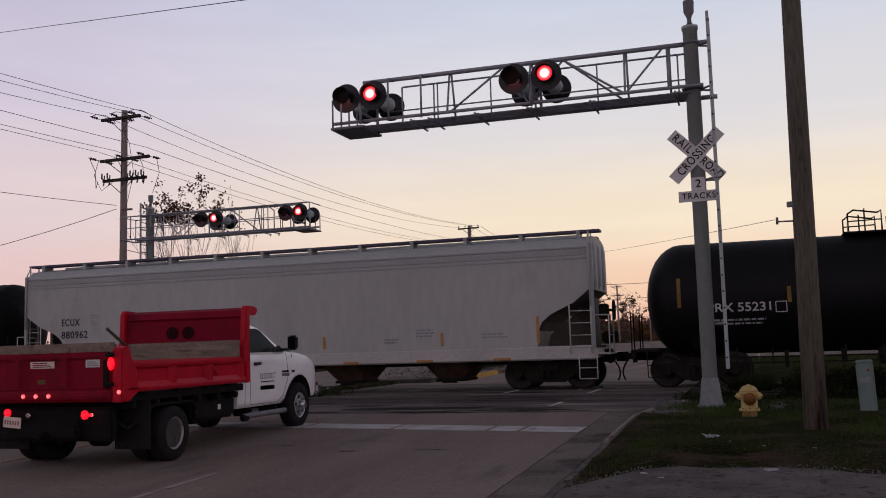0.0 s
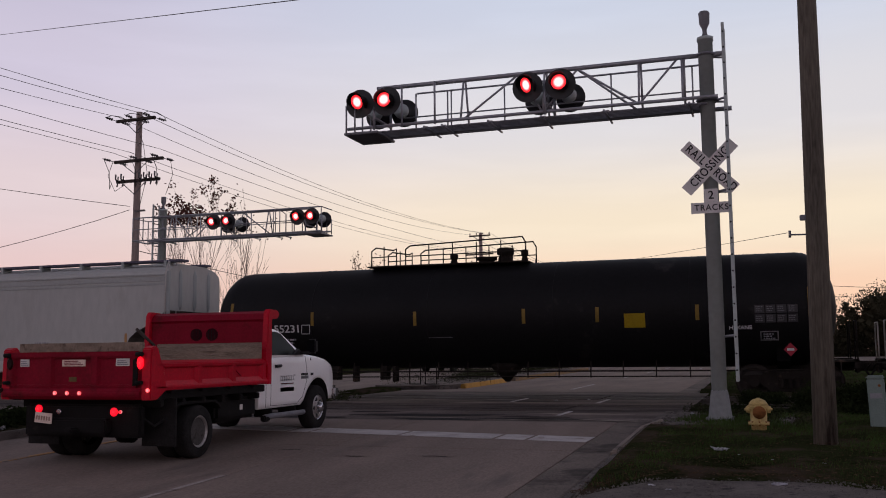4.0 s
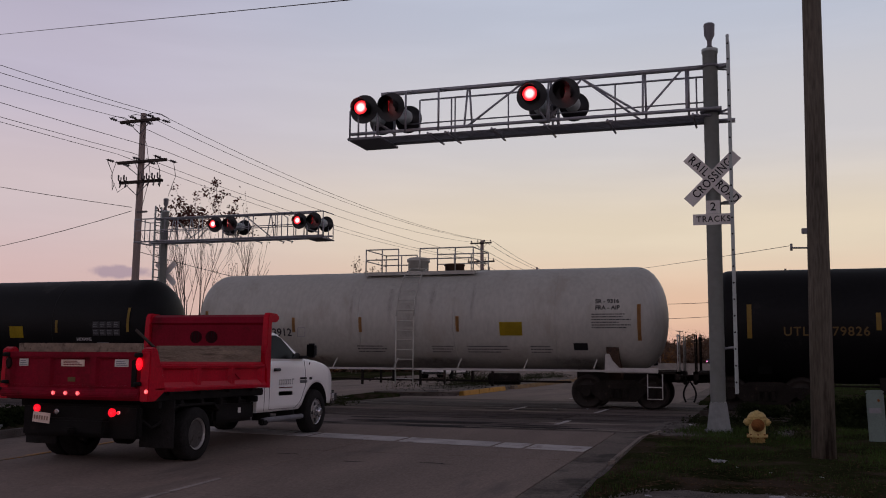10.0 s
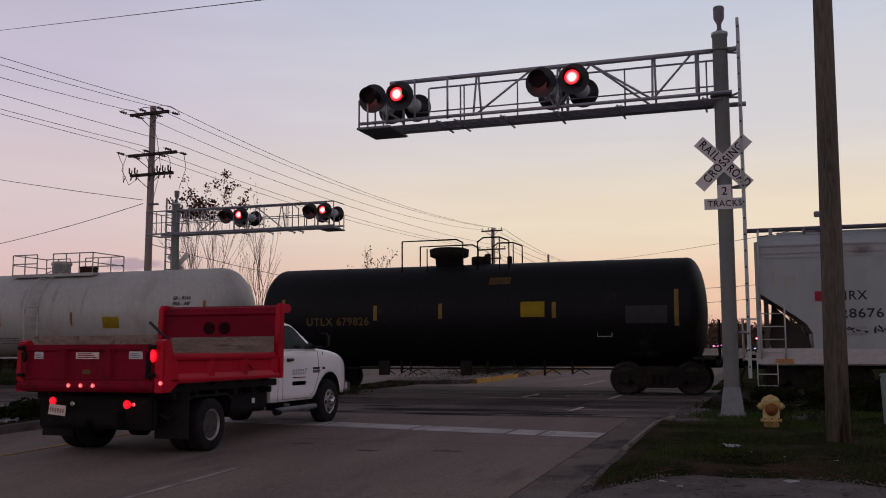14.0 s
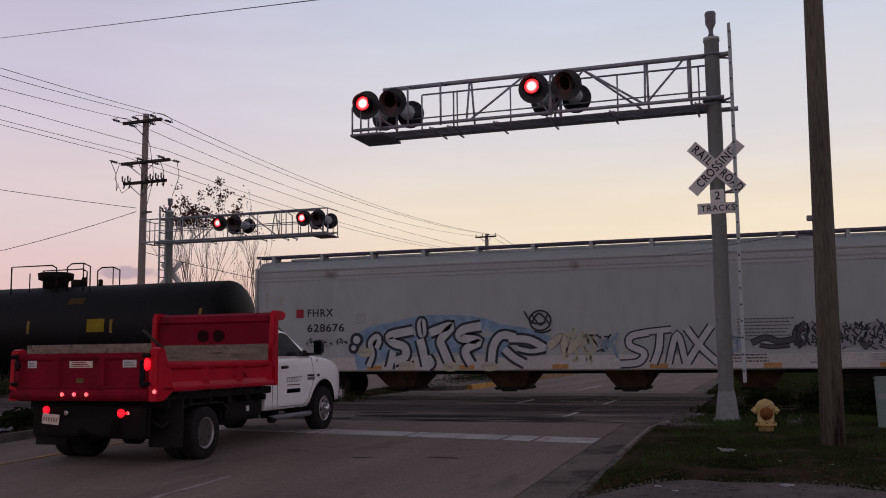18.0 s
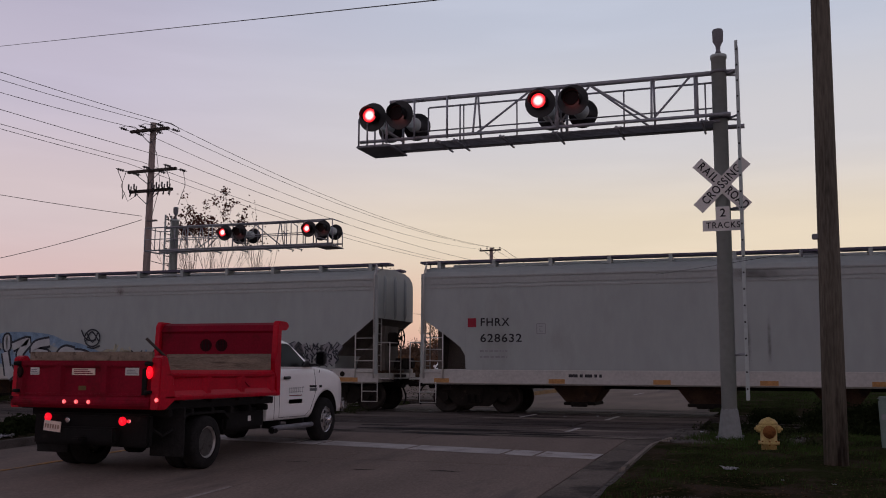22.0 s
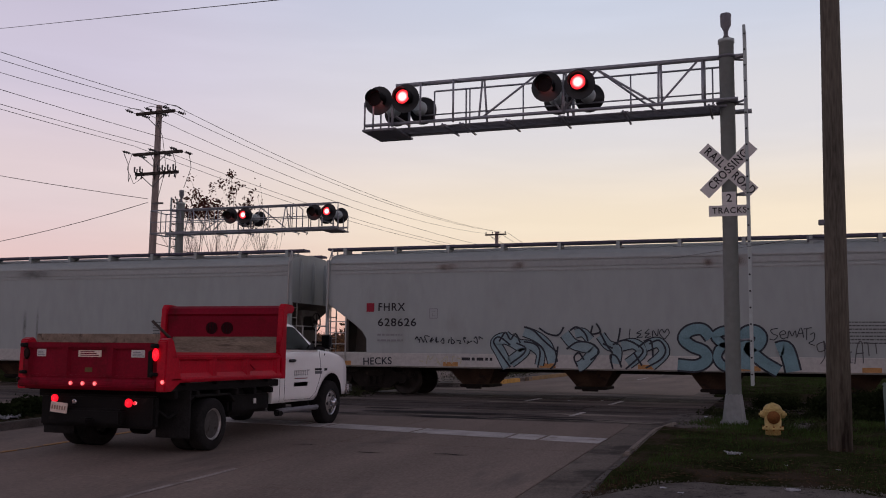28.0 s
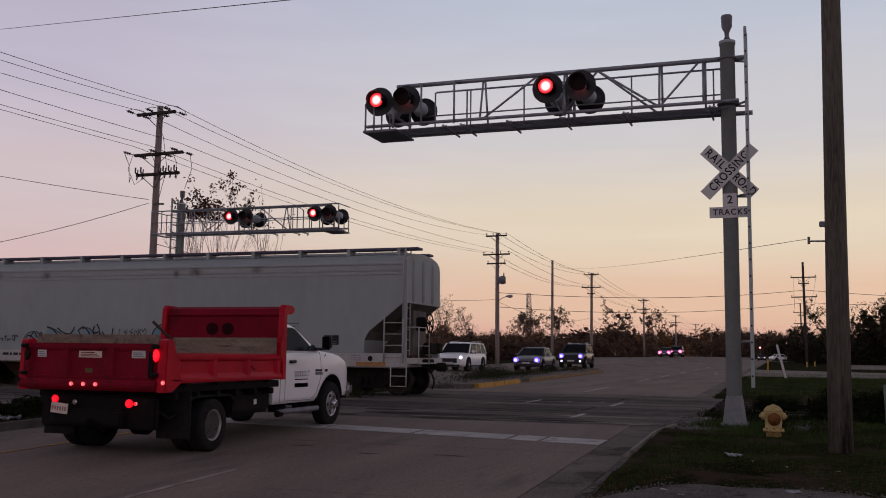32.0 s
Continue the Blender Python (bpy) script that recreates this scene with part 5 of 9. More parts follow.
def shell_plate(car, name, u0, u1, z0, z1, r, cz, material, label=""):
    bm = B()
    n = 4
    rows = []
    for k in range(n + 1):
        z = z0 + (z1 - z0) * k / n
        y, _ = on_shell(r, cz, z)
        rows.append([bm.verts.new((u0, y, z)), bm.verts.new((u1, y, z))])
    for a, b in zip(rows, rows[1:]):
        bm.faces.new((a[0], a[1], b[1], b[0]))
    bmesh.ops.solidify(bm, geom=bm.faces[:], thickness=0.004)
    return part(name, bm, material, car, label)


def shell_text(car, body, size, u, z, r, cz, material, spacing=1.1, align="LEFT", wide=1.0, width=0.0):
    y, a = on_shell(r, cz, z, 0.01)
    return text("lettering", body, size, material, car, pose(u, y, z, -a * 1.0) @ FACE, spacing=spacing, align=align, wide=wide, width=width)


def shell_bars(car, u, z, rows, length, r, cz, material, seed, h=0.05, gap=0.05):
    rnd = random.Random(seed)
    bm = B()
    for k in range(rows):
        zz = z - k * (h + gap)
        y, _ = on_shell(r, cz, zz, 0.008)
        x, end = u, u + length * rnd.uniform(0.7, 1.0)
        while x < end:
            w = min(rnd.uniform(0.6, 2.4) * h * 1.4, end - x)
            box(bm, x, x + w, y - 0.003, y + 0.003, zz - h / 2, zz + h / 2)
            x += w + h * 0.7
    tagged(part("stencil", bm, material, car), kind="stuff")


def railing(car, u0, u1, y, z0, z1, material, posts=4, closed=True):
    for k in range(posts):
        u = u0 + (u1 - u0) * k / (posts - 1)
        bm = B()
        rod(bm, (u, y, z0), (u, y, z1), 0.022, n=6)
        part("rail_post", bm, material, car)
    for z in (z1, (z0 + z1) / 2 + 0.05):
        bm = B()
        rod(bm, (u0, y, z), (u1, y, z), 0.02, n=6)
        part("hand_rail", bm, material, car)


def train():
    # black tank car ahead, only its tail in view
    c = tank(-42.6, 17.9, 1.56, 2.45, M["tank_black"], "long black tank car ahead of the grey hopper")
    for u in (2, 6, 10, 14, 17.2):
        shell_plate(c, "reflector", u, u + 0.1, 2.3, 2.75, 1.56, 2.45, M["band_yellow"])
    # grey hopper
    c = hopper(-23.4, 19.18, "pale grey covered hopper car with black stencilled marks", ("ECUX", "880962"), 1.5, 1.5, True, 1.44, (0.71, 1.04), (2.46, 2.05), 2.62)
    for u in (2.9, 7.2, 11.0, 14.75, 17.6):
        stamp(c, "stake_pocket", u, u + 0.09, 1.32, 1.32 + (0.75 if u > 17 else 0.38), M["band_orange"])
    for u, z, n, w in ((14.0, 1.8, 3, 0.6), (16.0, 1.62, 2, 0.8), (13.0, 1.55, 2, 0.5), (8.5, 1.5, 2, 0.5)):
        stencil_block(c, u, z, n, w, int(u * 10))
    # long black tank
    r, cz = 1.57, 2.43
    c = tank(-2.82, 18.83, r, cz, M["tank_black"], "long glossy black tank car with white marks and yellow reflectors", 1.0)
    shell_text(c, "PPRX 55231", 0.33, 1.51, 2.10, r, cz, M["mark_white"], 1.0, width=1.80)
    shell_bars(c, 1.5, 1.78, 2, 1.9, r, cz, M["mark_grey"], 5)
    bm = B()
    for a, b in (((3.45, 1.95), (3.72, 1.95)), ((3.72, 1.95), (3.72, 2.22)), ((3.72, 2.22), (3.45, 2.22)), ((3.45, 2.22), (3.45, 1.95))):
        ribbon(bm, [a, b], 0.02, -r - 0.004)
    part("stencil_box", bm, M["mark_white"], c)
    for u, z, h in ((0.93, 2.55, 0.8), (3.75, 2.40, 0.42), (7.1, 2.34, 0.42), (10.4, 2.34, 0.42), (12.5, 2.34, 0.42), (15.2, 2.34, 0.42), (18.05, 2.55, 0.8)):
        shell_plate(c, "reflector", u, u + 0.1, z - h / 2, z + h / 2, r, cz, M["band_yellow"])
    shell_plate(c, "placard", 13.29, 13.86, 1.96, 2.35, r, cz, M["placard_yellow"], "yellow safety placard")
    for k in range(4):
        for j in range(2):
            u, z = 16.72 + 0.275 * k, 2.28 - 0.25 * j
            shell_plate(c, "data_plate", u, u + 0.25, z, z + 0.22, r, cz, M["plate_dark"], "dark grey data stencil")
            shell_bars(c, u + 0.03, z + 0.17, 3, 0.18, r + 0.006, cz, M["mark_grey"], 70 + k + 5 * j, 0.02, 0.035)
    for u0, u1, z0, z1 in ((16.84, 17.30, 1.56, 1.59), (16.84, 17.30, 1.78, 1.81), (16.84, 16.87, 1.59, 1.78), (17.27, 17.30, 1.59, 1.78)):
        shell_plate(c, "stencil_frame", u0, u1, z0, z1, r, cz, M["mark_grey"])
    shell_bars(c, 16.92, 1.73, 3, 0.3, r, cz, M["mark_grey"], 81, 0.025, 0.03)
    bm = B()
    y, a = on_shell(r, cz, 1.45, 0.01)
    prism(bm, [(17.58, 1.14), (17.75, 1.32), (17.58, 1.50), (17.41, 1.32)], "y", y - 0.06, y - 0.045)
    sign = part("hazard_placard", bm, M["mark_red"], c, "red diamond hazard placard with pale print")
    part("placard_print", box(B(), 17.49, 17.67, y - 0.064, y - 0.061, 1.29, 1.35), M["mark_white"], sign)
    shell_text(c, "HEXANE", 0.15, 16.05, 1.91, r, cz, M["mark_white"], 1.0, width=0.58)
    shell_plate(c, "scrape", 7.54, 8.28, 1.765, 1.785, r, cz, M["mark_grey"], "pale scrape on the tank")
    # top platform: rails in two runs, valves and a protective dome
    blk = M["bogie"]
    bm = B()
    box(bm, 5.3, 10.4, -0.75, 0.75, cz + r - 0.02, cz + r + 0.03, 0.01)
    part("platform", bm, blk, c)
    for y in (-0.7, 0.7):
        for u0, u1, n in ((5.42, 6.25, 2), (6.55, 10.35, 5)):
            bm = B()
            zt = 4.62 if u0 > 6 else 4.6
            pipe(bm, [(u0, y, cz + r), (u0, y, zt - 0.1), (u0 + 0.15, y, zt), (u1 - 0.1, y, zt + (0.12 if u0 > 6 else -0.1)), (u1, y, zt - 0.05), (u1, y, cz + r)], 0.024, 6)
            for k in range(1, n):
                u = u0 + (u1 - u0) * k / n
                pipe(bm, [(u, y, cz + r), (u, y, zt + 0.03)], 0.02, 6)
            pipe(bm, [(u0, y, 4.3), (u1, y, 4.32)], 0.018, 6)
            part("hand_rail", bm, blk, c, "black tubular hand rail")
    for u, rr, h in ((7.9, 0.11, 0.38), (8.95, 0.28, 0.24), (9.55, 0.23, 0.50), (10.15, 0.10, 0.42)):
        bm = B()
        lathe(bm, [(rr, cz + r - 0.05), (rr, cz + r + h * 0.35), (rr * 0.75, cz + r + h * 0.5), (rr * 1.15, cz + r + h * 0.6), (rr * 1.15, cz + r + h * 0.95), (rr * 0.8, cz + r + h)], "z", (u, 0, 0), 14)
        part("valve", bm, blk, c)
    bm = B()
    pipe(bm, [(0.9, -1.35, 0.78), (17.9, -1.35, 0.78)], 0.022, 6)
    pipe(bm, [(2.4, -1.35, 0.63), (15.9, -1.35, 0.63)], 0.018, 6)
    for k in range(16):
        u = 2.4 + k * 0.9
        rod(bm, (u, -1.35, 0.60), (u, -1.30, 1.05), 0.02, n=5)
    for k, u in enumerate((3.6, 4.3, 5.0, 5.9, 6.3)):
        box(bm, u, u + 0.10 + 0.12 * (k % 2), -1.2, -0.9, 0.48 + 0.06 * (k % 2), 0.95)
    for u in (6.9, 7.4):
        pipe(bm, [(u, -1.36, 0.95), (u, -1.36, 0.42), (u + 0.35, -1.36, 0.42), (u + 0.35, -1.36, 0.95)], 0.02, 5)
    part("brake_rigging", bm, blk, c)
    bm = B()
    lathe(bm, [(0.06, 0.45), (0.25, 0.65), (0.5, 0.88), (0.55, 1.0)], "z", (9.6, -0.2, 0), 14)
    part("bottom_outlet", bm, blk, c)

    # white tank
    r, cz = 1.50, 2.56
    c = tank(17.46, 15.06, r, cz, M["tank_white"], "dirty off-white tank car with ladder and top platform", 0.85)
    shell_text(c, "DOWX 73912", 0.35, 1.68, 2.12, r, cz, M["mark_black"], 1.0, width=2.06)
    shell_bars(c, 1.7, 1.82, 2, 1.6, r, cz, M["plate_dark"], 15, 0.055, 0.08)
    bm = B()
    for a, b in (((4.0, 2.0), (4.25, 2.0)), ((4.25, 2.0), (4.25, 2.27)), ((4.25, 2.27), (4.0, 2.27)), ((4.0, 2.27), (4.0, 2.0))):
        ribbon(bm, [a, b], 0.02, -r - 0.006)
    part("stencil_box", bm, M["mark_grey"], c)
    for u, z, h in ((0.75, 2.38, 0.88), (3.84, 2.36, 0.45), (6.08, 2.36, 0.45), (9.16, 2.37, 0.45), (14.41, 2.39, 1.0)):
        shell_plate(c, "reflector", u - 0.05, u + 0.05, z - h / 2, z + h / 2, r, cz, M["band_orange"])
    shell_plate(c, "placard", 10.43, 11.10, 2.03, 2.42, r, cz, M["placard_yellow"], "yellow safety placard")
    shell_text(c, "SR - 9316", 0.17, 13.20, 2.98, r, cz, M["mark_black"], 1.0)
    shell_text(c, "FRA - AIP", 0.17, 13.20, 2.80, r, cz, M["mark_black"], 1.0)
    shell_bars(c, 13.1, 2.62, 6, 1.1, r, cz, M["plate_dark"], 17, 0.03, 0.045)
    shell_plate(c, "data_plate", 12.55, 12.95, 1.62, 1.82, r, cz, M["mark_black"])
    for u, w in ((5.9, 1.1), (8.3, 0.8), (9.4, 1.4), (11.3, 0.8)):
        shell_bars(c, u, 1.72, 3, w, r, cz, M["plate_dark"], int(u * 10), 0.03, 0.05)
    wht = M["tank_white"]
    bm = B()
    box(bm, 5.95, 9.5, -0.85, 0.85, cz + r - 0.13, cz + r - 0.07, 0.01)
    box(bm, 5.95, 9.5, -0.87, -0.84, cz + r - 0.17, cz + r - 0.06)
    part("platform", bm, wht, c)
    for u0, u1, n in ((5.97, 7.05, 3), (7.75, 9.45, 4)):
        for y in (-0.84, 0.84):
            railing(c, u0, u1, y, cz + r - 0.1, 4.70, wht, n)
    for u in (5.97, 9.45):
        bm = B()
        for z in (4.35, 4.7):
            rod(bm, (u, -0.84, z), (u, 0.84, z), 0.02, n=6)
        part("hand_rail", bm, wht, c)
    bm = B()
    lathe(bm, [(0.32, cz + r - 0.05), (0.32, 4.36), (0.36, 4.37), (0.36, 4.46), (0.3, 4.5)], "z", (7.4, 0, 0), 18)
    part("dome", bm, wht, c, "grey manway dome")
    bm = B()
    lathe(bm, [(0.3, cz + r - 0.05), (0.3, 4.22), (0.34, 4.23), (0.3, 4.28)], "z", (8.6, 0, 0), 16)
    part("manway", bm, M["hopper_rust"], c)
    ladder(c, 7.3, -1.62, -1.62, 0.62, 2.6, wht, 7, width=0.55)
    bm = B()
    for u in (7.3, 7.85):
        pts = [(u, -(r + 0.12) * math.cos(radians(a)), cz + (r + 0.12) * math.sin(radians(a))) for a in range(0, 76, 15)]
        pipe(bm, pts, 0.022, 6)
    for a in range(8, 76, 11):
        y, z = -(r + 0.12) * math.cos(radians(a)), cz + (r + 0.12) * math.sin(radians(a))
        rod(bm, (7.3, y, z), (7.85, y, z), 0.014, n=6)
    part("roof_ladder", bm, wht, c, "ladder bent over the tank's flank")
    for s in (-1, 1):
        bm = B()
        box(bm, 0.3, 14.8, s * 1.52 - 0.03, s * 1.52 + 0.03, 1.02, 1.08, 0.008)
        part("catwalk_rail", bm, M["hopper_light"], c, "long side rail under the tank")
    for k in range(7):
        u = 1.25 + k * 1.98
        bm = B()
        pipe(bm, [(u, -1.52, 1.04), (u + 0.09, -1.36, 1.36)], 0.02, 6)
        part("rail_strut", bm, M["tank_white"], c)
    bm = B()
    for k, u in enumerate((6.15, 6.75, 7.15, 8.0, 8.75, 9.6, 10.2)):
        box(bm, u, u + 0.06, -1.50, -1.42, 0.58 + 0.05 * (k % 3), 1.03, 0.01)
        pipe(bm, [(u, -0.86, 0.66), (u + 0.2, -0.86, 0.80), (u + 0.42, -0.86, 0.66)], 0.014, 5)
    pipe(bm, [(2.6, -0.85, 0.72), (12.4, -0.85, 0.72)], 0.03, 6)
    lathe(bm, [(0.16, 9.9), (0.17, 9.92), (0.17, 10.8), (0.16, 10.82)], "x", (0, -0.6, 0.78), 12)
    part("brake_rigging", bm, M["bogie"], c)
    bm = B()
    prism(bm, [(13.45, 1.0), (14.9, 1.0), (14.9, 1.14), (13.85, 1.14), (13.66, 1.34), (13.58, 1.52), (13.47, 1.52)], "y", -1.5, -1.42)
    part("bracket", bm, M["hopper_light"], c)
    bm = B()
    box(bm, 1.30, 1.43, -1.5, -1.42, 1.05, 1.62)
    part("bracket", bm, M["hopper_light"], c)

    # Dirt runs; the low rust-toned strip paints in reflected orange light.
    for k, (u0, u1, z0, z1, mt) in enumerate(((7.25, 8.0, 1.3, 3.7, "run_faint"), (6.9, 7.15, 2.2, 3.9, "run_faint"), (8.2, 8.5, 2.4, 3.9, "run_faint"), (5.7, 5.85, 2.0, 3.7, "run_faint"), (9.5, 9.7, 2.2, 3.8, "run_faint"), (3.2, 5.4, 1.12, 1.5, "run_rust_glow"), (0.6, 2.6, 1.12, 1.45, "run_dark"), (11.2, 14.2, 1.12, 1.5, "run_dark"), (6.0, 10.6, 1.1, 1.45, "run_dark"))):
        bm = B()
        rows = []
        for j in range(7):
            z = z0 + (z1 - z0) * j / 6
            y, _ = on_shell(r, cz, z, 0.012 + 0.0008 * k)
            rows.append((bm.verts.new((u0, y, z)), bm.verts.new((u1, y, z))))
        for p, q in zip(rows, rows[1:]):
            bm.faces.new((p[0], p[1], q[1], q[0]))
        part("dirt_run", bm, M[mt], c, "dirt run and warm reflected light on the tank")

    # black tank with a dome walk
    r, cz = 1.56, 2.32
    c = tank(33.70, 13.79, r, cz, M["tank_black"], "dull black tank car with ochre marks and a railed dome", 0.5)
    shell_text(c, "UTLX 679826", 0.33, 1.90, 2.12, r, cz, M["mark_ochre"], 1.15, width=2.07)
    for u, z, h in ((1.06, 2.40, 0.9), (4.20, 2.38, 0.45), (6.28, 2.40, 0.45), (9.69, 2.38, 0.45), (13.08, 2.40, 1.0)):
        shell_plate(c, "reflector", u - 0.06, u + 0.06, z - h / 2, z + h / 2, r, cz, M["band_yellow"])
    shell_plate(c, "placard", 8.72, 9.42, 2.19, 2.63, r, cz, M["placard_yellow"], "yellow safety placard")
    shell_plate(c, "placard", 7.70, 8.36, 3.16, 3.38, r, cz, M["mark_ochre"], "faded ochre stencil on the flank")
    shell_plate(c, "data_plate", 11.70, 12.83, 1.98, 2.46, r, cz, M["plate_dark"], "grey worn data stencil")
    bm = B()
    for a, b in (((10.9, 1.62), (11.3, 1.62)), ((11.3, 1.62), (11.3, 1.85)), ((11.3, 1.85), (10.9, 1.85)), ((10.9, 1.85), (10.9, 1.62))):
        ribbon(bm, [a, b], 0.025, -r + 0.12)
    part("stencil_box", bm, M["mark_grey"], c)
    bm = B()
    lathe(bm, [(0.42, cz + r - 0.05), (0.44, cz + r + 0.22), (0.60, cz + r + 0.28), (0.62, cz + r + 0.50), (0.5, cz + r + 0.54)], "z", (6.05, 0, 0), 22)
    part("dome", bm, blk, c, "black dome with a broad lid")
    for y in (-0.8, 0.8):
        bm = B()
        pipe(bm, [(4.78, y, cz + r - 0.4), (4.78, y, 4.58), (4.78, y, 4.60), (6.55, y, 4.60), (6.75, y, 4.5), (6.75, y, cz + r - 0.4)], 0.025, 6)
        pipe(bm, [(5.6, y, cz + r - 0.4), (5.6, y, 4.35)], 0.02, 6)
        pipe(bm, [(7.22, y, cz + r - 0.4), (7.22, y, 4.5), (7.4, y, 4.62), (7.9, y, 4.62), (8.19, y, 4.5), (8.19, y, cz + r - 0.4)], 0.025, 6)
        pipe(bm, [(7.9, y, cz + r - 0.4), (7.9, y, 4.6)], 0.02, 6)
        part("hand_rail", bm, blk, c, "black tubular hand rail")
    bm = B()
    for u, rr, h in ((7.0, 0.22, 0.22), (7.3, 0.1, 0.3), (8.0, 0.08, 0.2)):
        lathe(bm, [(rr, cz + r - 0.1), (rr, cz + r + h), (rr * 0.6, cz + r + h + 0.03)], "z", (u, 0, 0), 12)
    part("valve", bm, blk, c)
    bm = B()
    pipe(bm, [(2.5, -1.2, 0.72), (11.4, -1.2, 0.72)], 0.025, 6)
    for k, u in enumerate((4.2, 4.9, 5.2, 6.8, 7.6, 8.4, 9.3, 10.1)):
        box(bm, u, u + (0.34 if k in (0, 3) else 0.05), -1.25, -1.15, 0.52 + 0.07 * (k % 3), 0.95, 0.01)
        pipe(bm, [(u, -1.22, 0.56), (u + 0.25, -1.22, 0.70), (u + 0.5, -1.22, 0.56)], 0.015, 5)
    part("brake_rigging", bm, blk, c)

    # three grey hoppers at the tail
    a = hopper(48.92, 19.33, "grey covered hopper car with a blue and white sprayed tag", ("FHRX", "628676"))
    b = hopper(69.80, 19.40, "clean grey covered hopper car with black stencilled marks", ("FHRX", "628632"))
    d = hopper(90.55, 19.35, "grey covered hopper car with teal sprayed tags, last of the train", ("FHRX", "628626"), mx=1.66, bx=3.32)
    for c in (a, b, d):
        e = 0.09 if c is d else 0.0
        stamp(c, "red_square", 1.38 - e, 1.63 - e, 2.48, 2.74, M["mark_red"], label="dark red stencilled square")
        bars("stencil", 4.33, 1.10, -1.604, 1, 1.15, 0.085, 0, M["mark_black"], c, 8)
        stencil_block(c, 14.42, 2.16, 7, 1.45, 22, "plate_dark", h=0.030, gap=0.059)
        for u, w in ((0.35, 0.46), (3.76, 0.46), (6.65, 0.46), (9.40, 0.46), (12.09, 0.49), (15.03, 0.46), (17.82, 0.97)):
            stamp(c, "warning_strip", u, u + w, 0.88, 1.005, M["band_orange"])
        stamp(c, "data_plate", 16.18, 16.42, 0.98, 1.04, M["mark_grey"])
        stencil_block(c, 17.66, 1.20, 3, 0.34, 25, h=0.03, gap=0.04)
        bm = B()
        lathe(bm, [(0.02, -0.012), (0.075, -0.008), (0.08, 0.0)], "y", n=14)
        part("jacking_eye", bm, M["bogie"], c, "", pose(18.28, -1.602, 1.11))
        stencil_block(c, 14.3, 1.2, 2, 0.6, 23, h=0.03, gap=0.04)
    for c in (b, d):
        for u in (16.73, 16.985):
            stamp(c, "data_plate", u, u + 0.235, 1.51, 1.80, M["mark_black"], label="black data panel")
            bars("stencil", u + 0.025, 1.60, -1.610, 2, 0.18, 0.016, 0.03, M["mark_grey"], c, int(u * 50))
    # dirt that has run down the sides
    for c, runs in ((b, ((9.02, 9.24, 1.30, 2.72, "run_dark"), (9.60, 9.74, 1.30, 2.80, "run_dark"), (8.4, 10.4, 3.60, 4.02, "run_dark"))), (d, ((11.1, 11.5, 3.60, 3.95, "run_rust_glow"), (11.7, 12.4, 3.62, 4.0, "run_rust_glow"), (5.75, 6.3, 3.62, 3.95, "run_rust_glow"), (3.4, 4.3, 3.6, 3.95, "run_rust_glow"), (14.0, 14.6, 3.7, 4.0, "run_rust_glow"))), (a, ((9.9, 10.3, 3.6, 4.0, "run_rust_glow"), (2.2, 2.9, 3.6, 4.0, "run_rust_glow")))):
        for k, (u0, u1, z0, z1, mt) in enumerate(runs):
            bm = B()
            y = -1.6075 - 0.0003 * k
            bm.faces.new([bm.verts.new(p) for p in ((u0, y, z0), (u1, y, z0), (u1, y, z1), (u0, y, z1))])
            part("dirt_run", bm, M[mt], c, "dark dirt run" if mt == "run_dark" else "rusty dirt run")
    # blue and white tag
    for k, pts in enumerate([[(3.33, 1.68), (3.82, 1.98), (4.7, 2.14), (5.48, 2.29), (6.4, 2.29), (7.3, 2.2), (7.9, 2.0), (8.6, 1.88), (9.35, 1.62)], [(3.38, 1.12), (4.06, 1.27), (4.7, 1.61), (5.94, 1.61), (7.15, 1.61), (8.07, 1.43)]]):
        bm = B()
        ribbon(bm, spline(pts, 5), 0.34 if k == 0 else 0.5, -1.606 - 0.0004 * k)
        part("spray_halo", bm, M["spray_blue"], a, "soft blue sprayed edge")
    tag(a, [([(3.8, 0.99), (3.93, 1.33), (3.86, 1.68), (4.06, 1.88), (4.15, 1.74), (4.06, 1.52)], 0.15, 0), ([(5.23, 2.03), (4.5, 1.89), (4.6, 1.68), (4.95, 1.55), (4.98, 1.27), (4.63, 1.12)], 0.24, 0), ([(4.6, 1.43), (4.54, 1.18), (4.47, 0.93)], 0.2, 0), ([(5.48, 1.92), (5.45, 2.23), (5.54, 2.29), (5.57, 1.95)], 0.16, 1), ([(5.45, 1.77), (5.54, 1.43), (5.64, 0.99)], 0.24, 0), ([(5.64, 0.9), (5.82, 1.05), (5.7, 1.27)], 0.16, 0), ([(5.76, 1.95), (6.43, 2.14), (6.1, 1.74), (6.19, 1.43), (6.4, 0.96)], 0.24, 0), ([(7.33, 2.12), (6.79, 2.02), (6.7, 1.8), (7.27, 1.68), (6.85, 1.43), (7.03, 1.02)], 0.24, 0), ([(7.62, 1.02), (7.70, 1.55), (7.95, 1.84), (8.35, 1.78)], 0.22, 0), ([(8.02, 1.45), (8.30, 1.20), (8.62, 1.03)], 0.20, 0), ([(8.15, 1.74), (8.75, 1.70), (9.20, 1.46)], 0.20, 0), ([(9.22, 1.44), (8.80, 1.38), (8.40, 1.46)], 0.12, 0)], M["spray_white"], M["spray_black"])
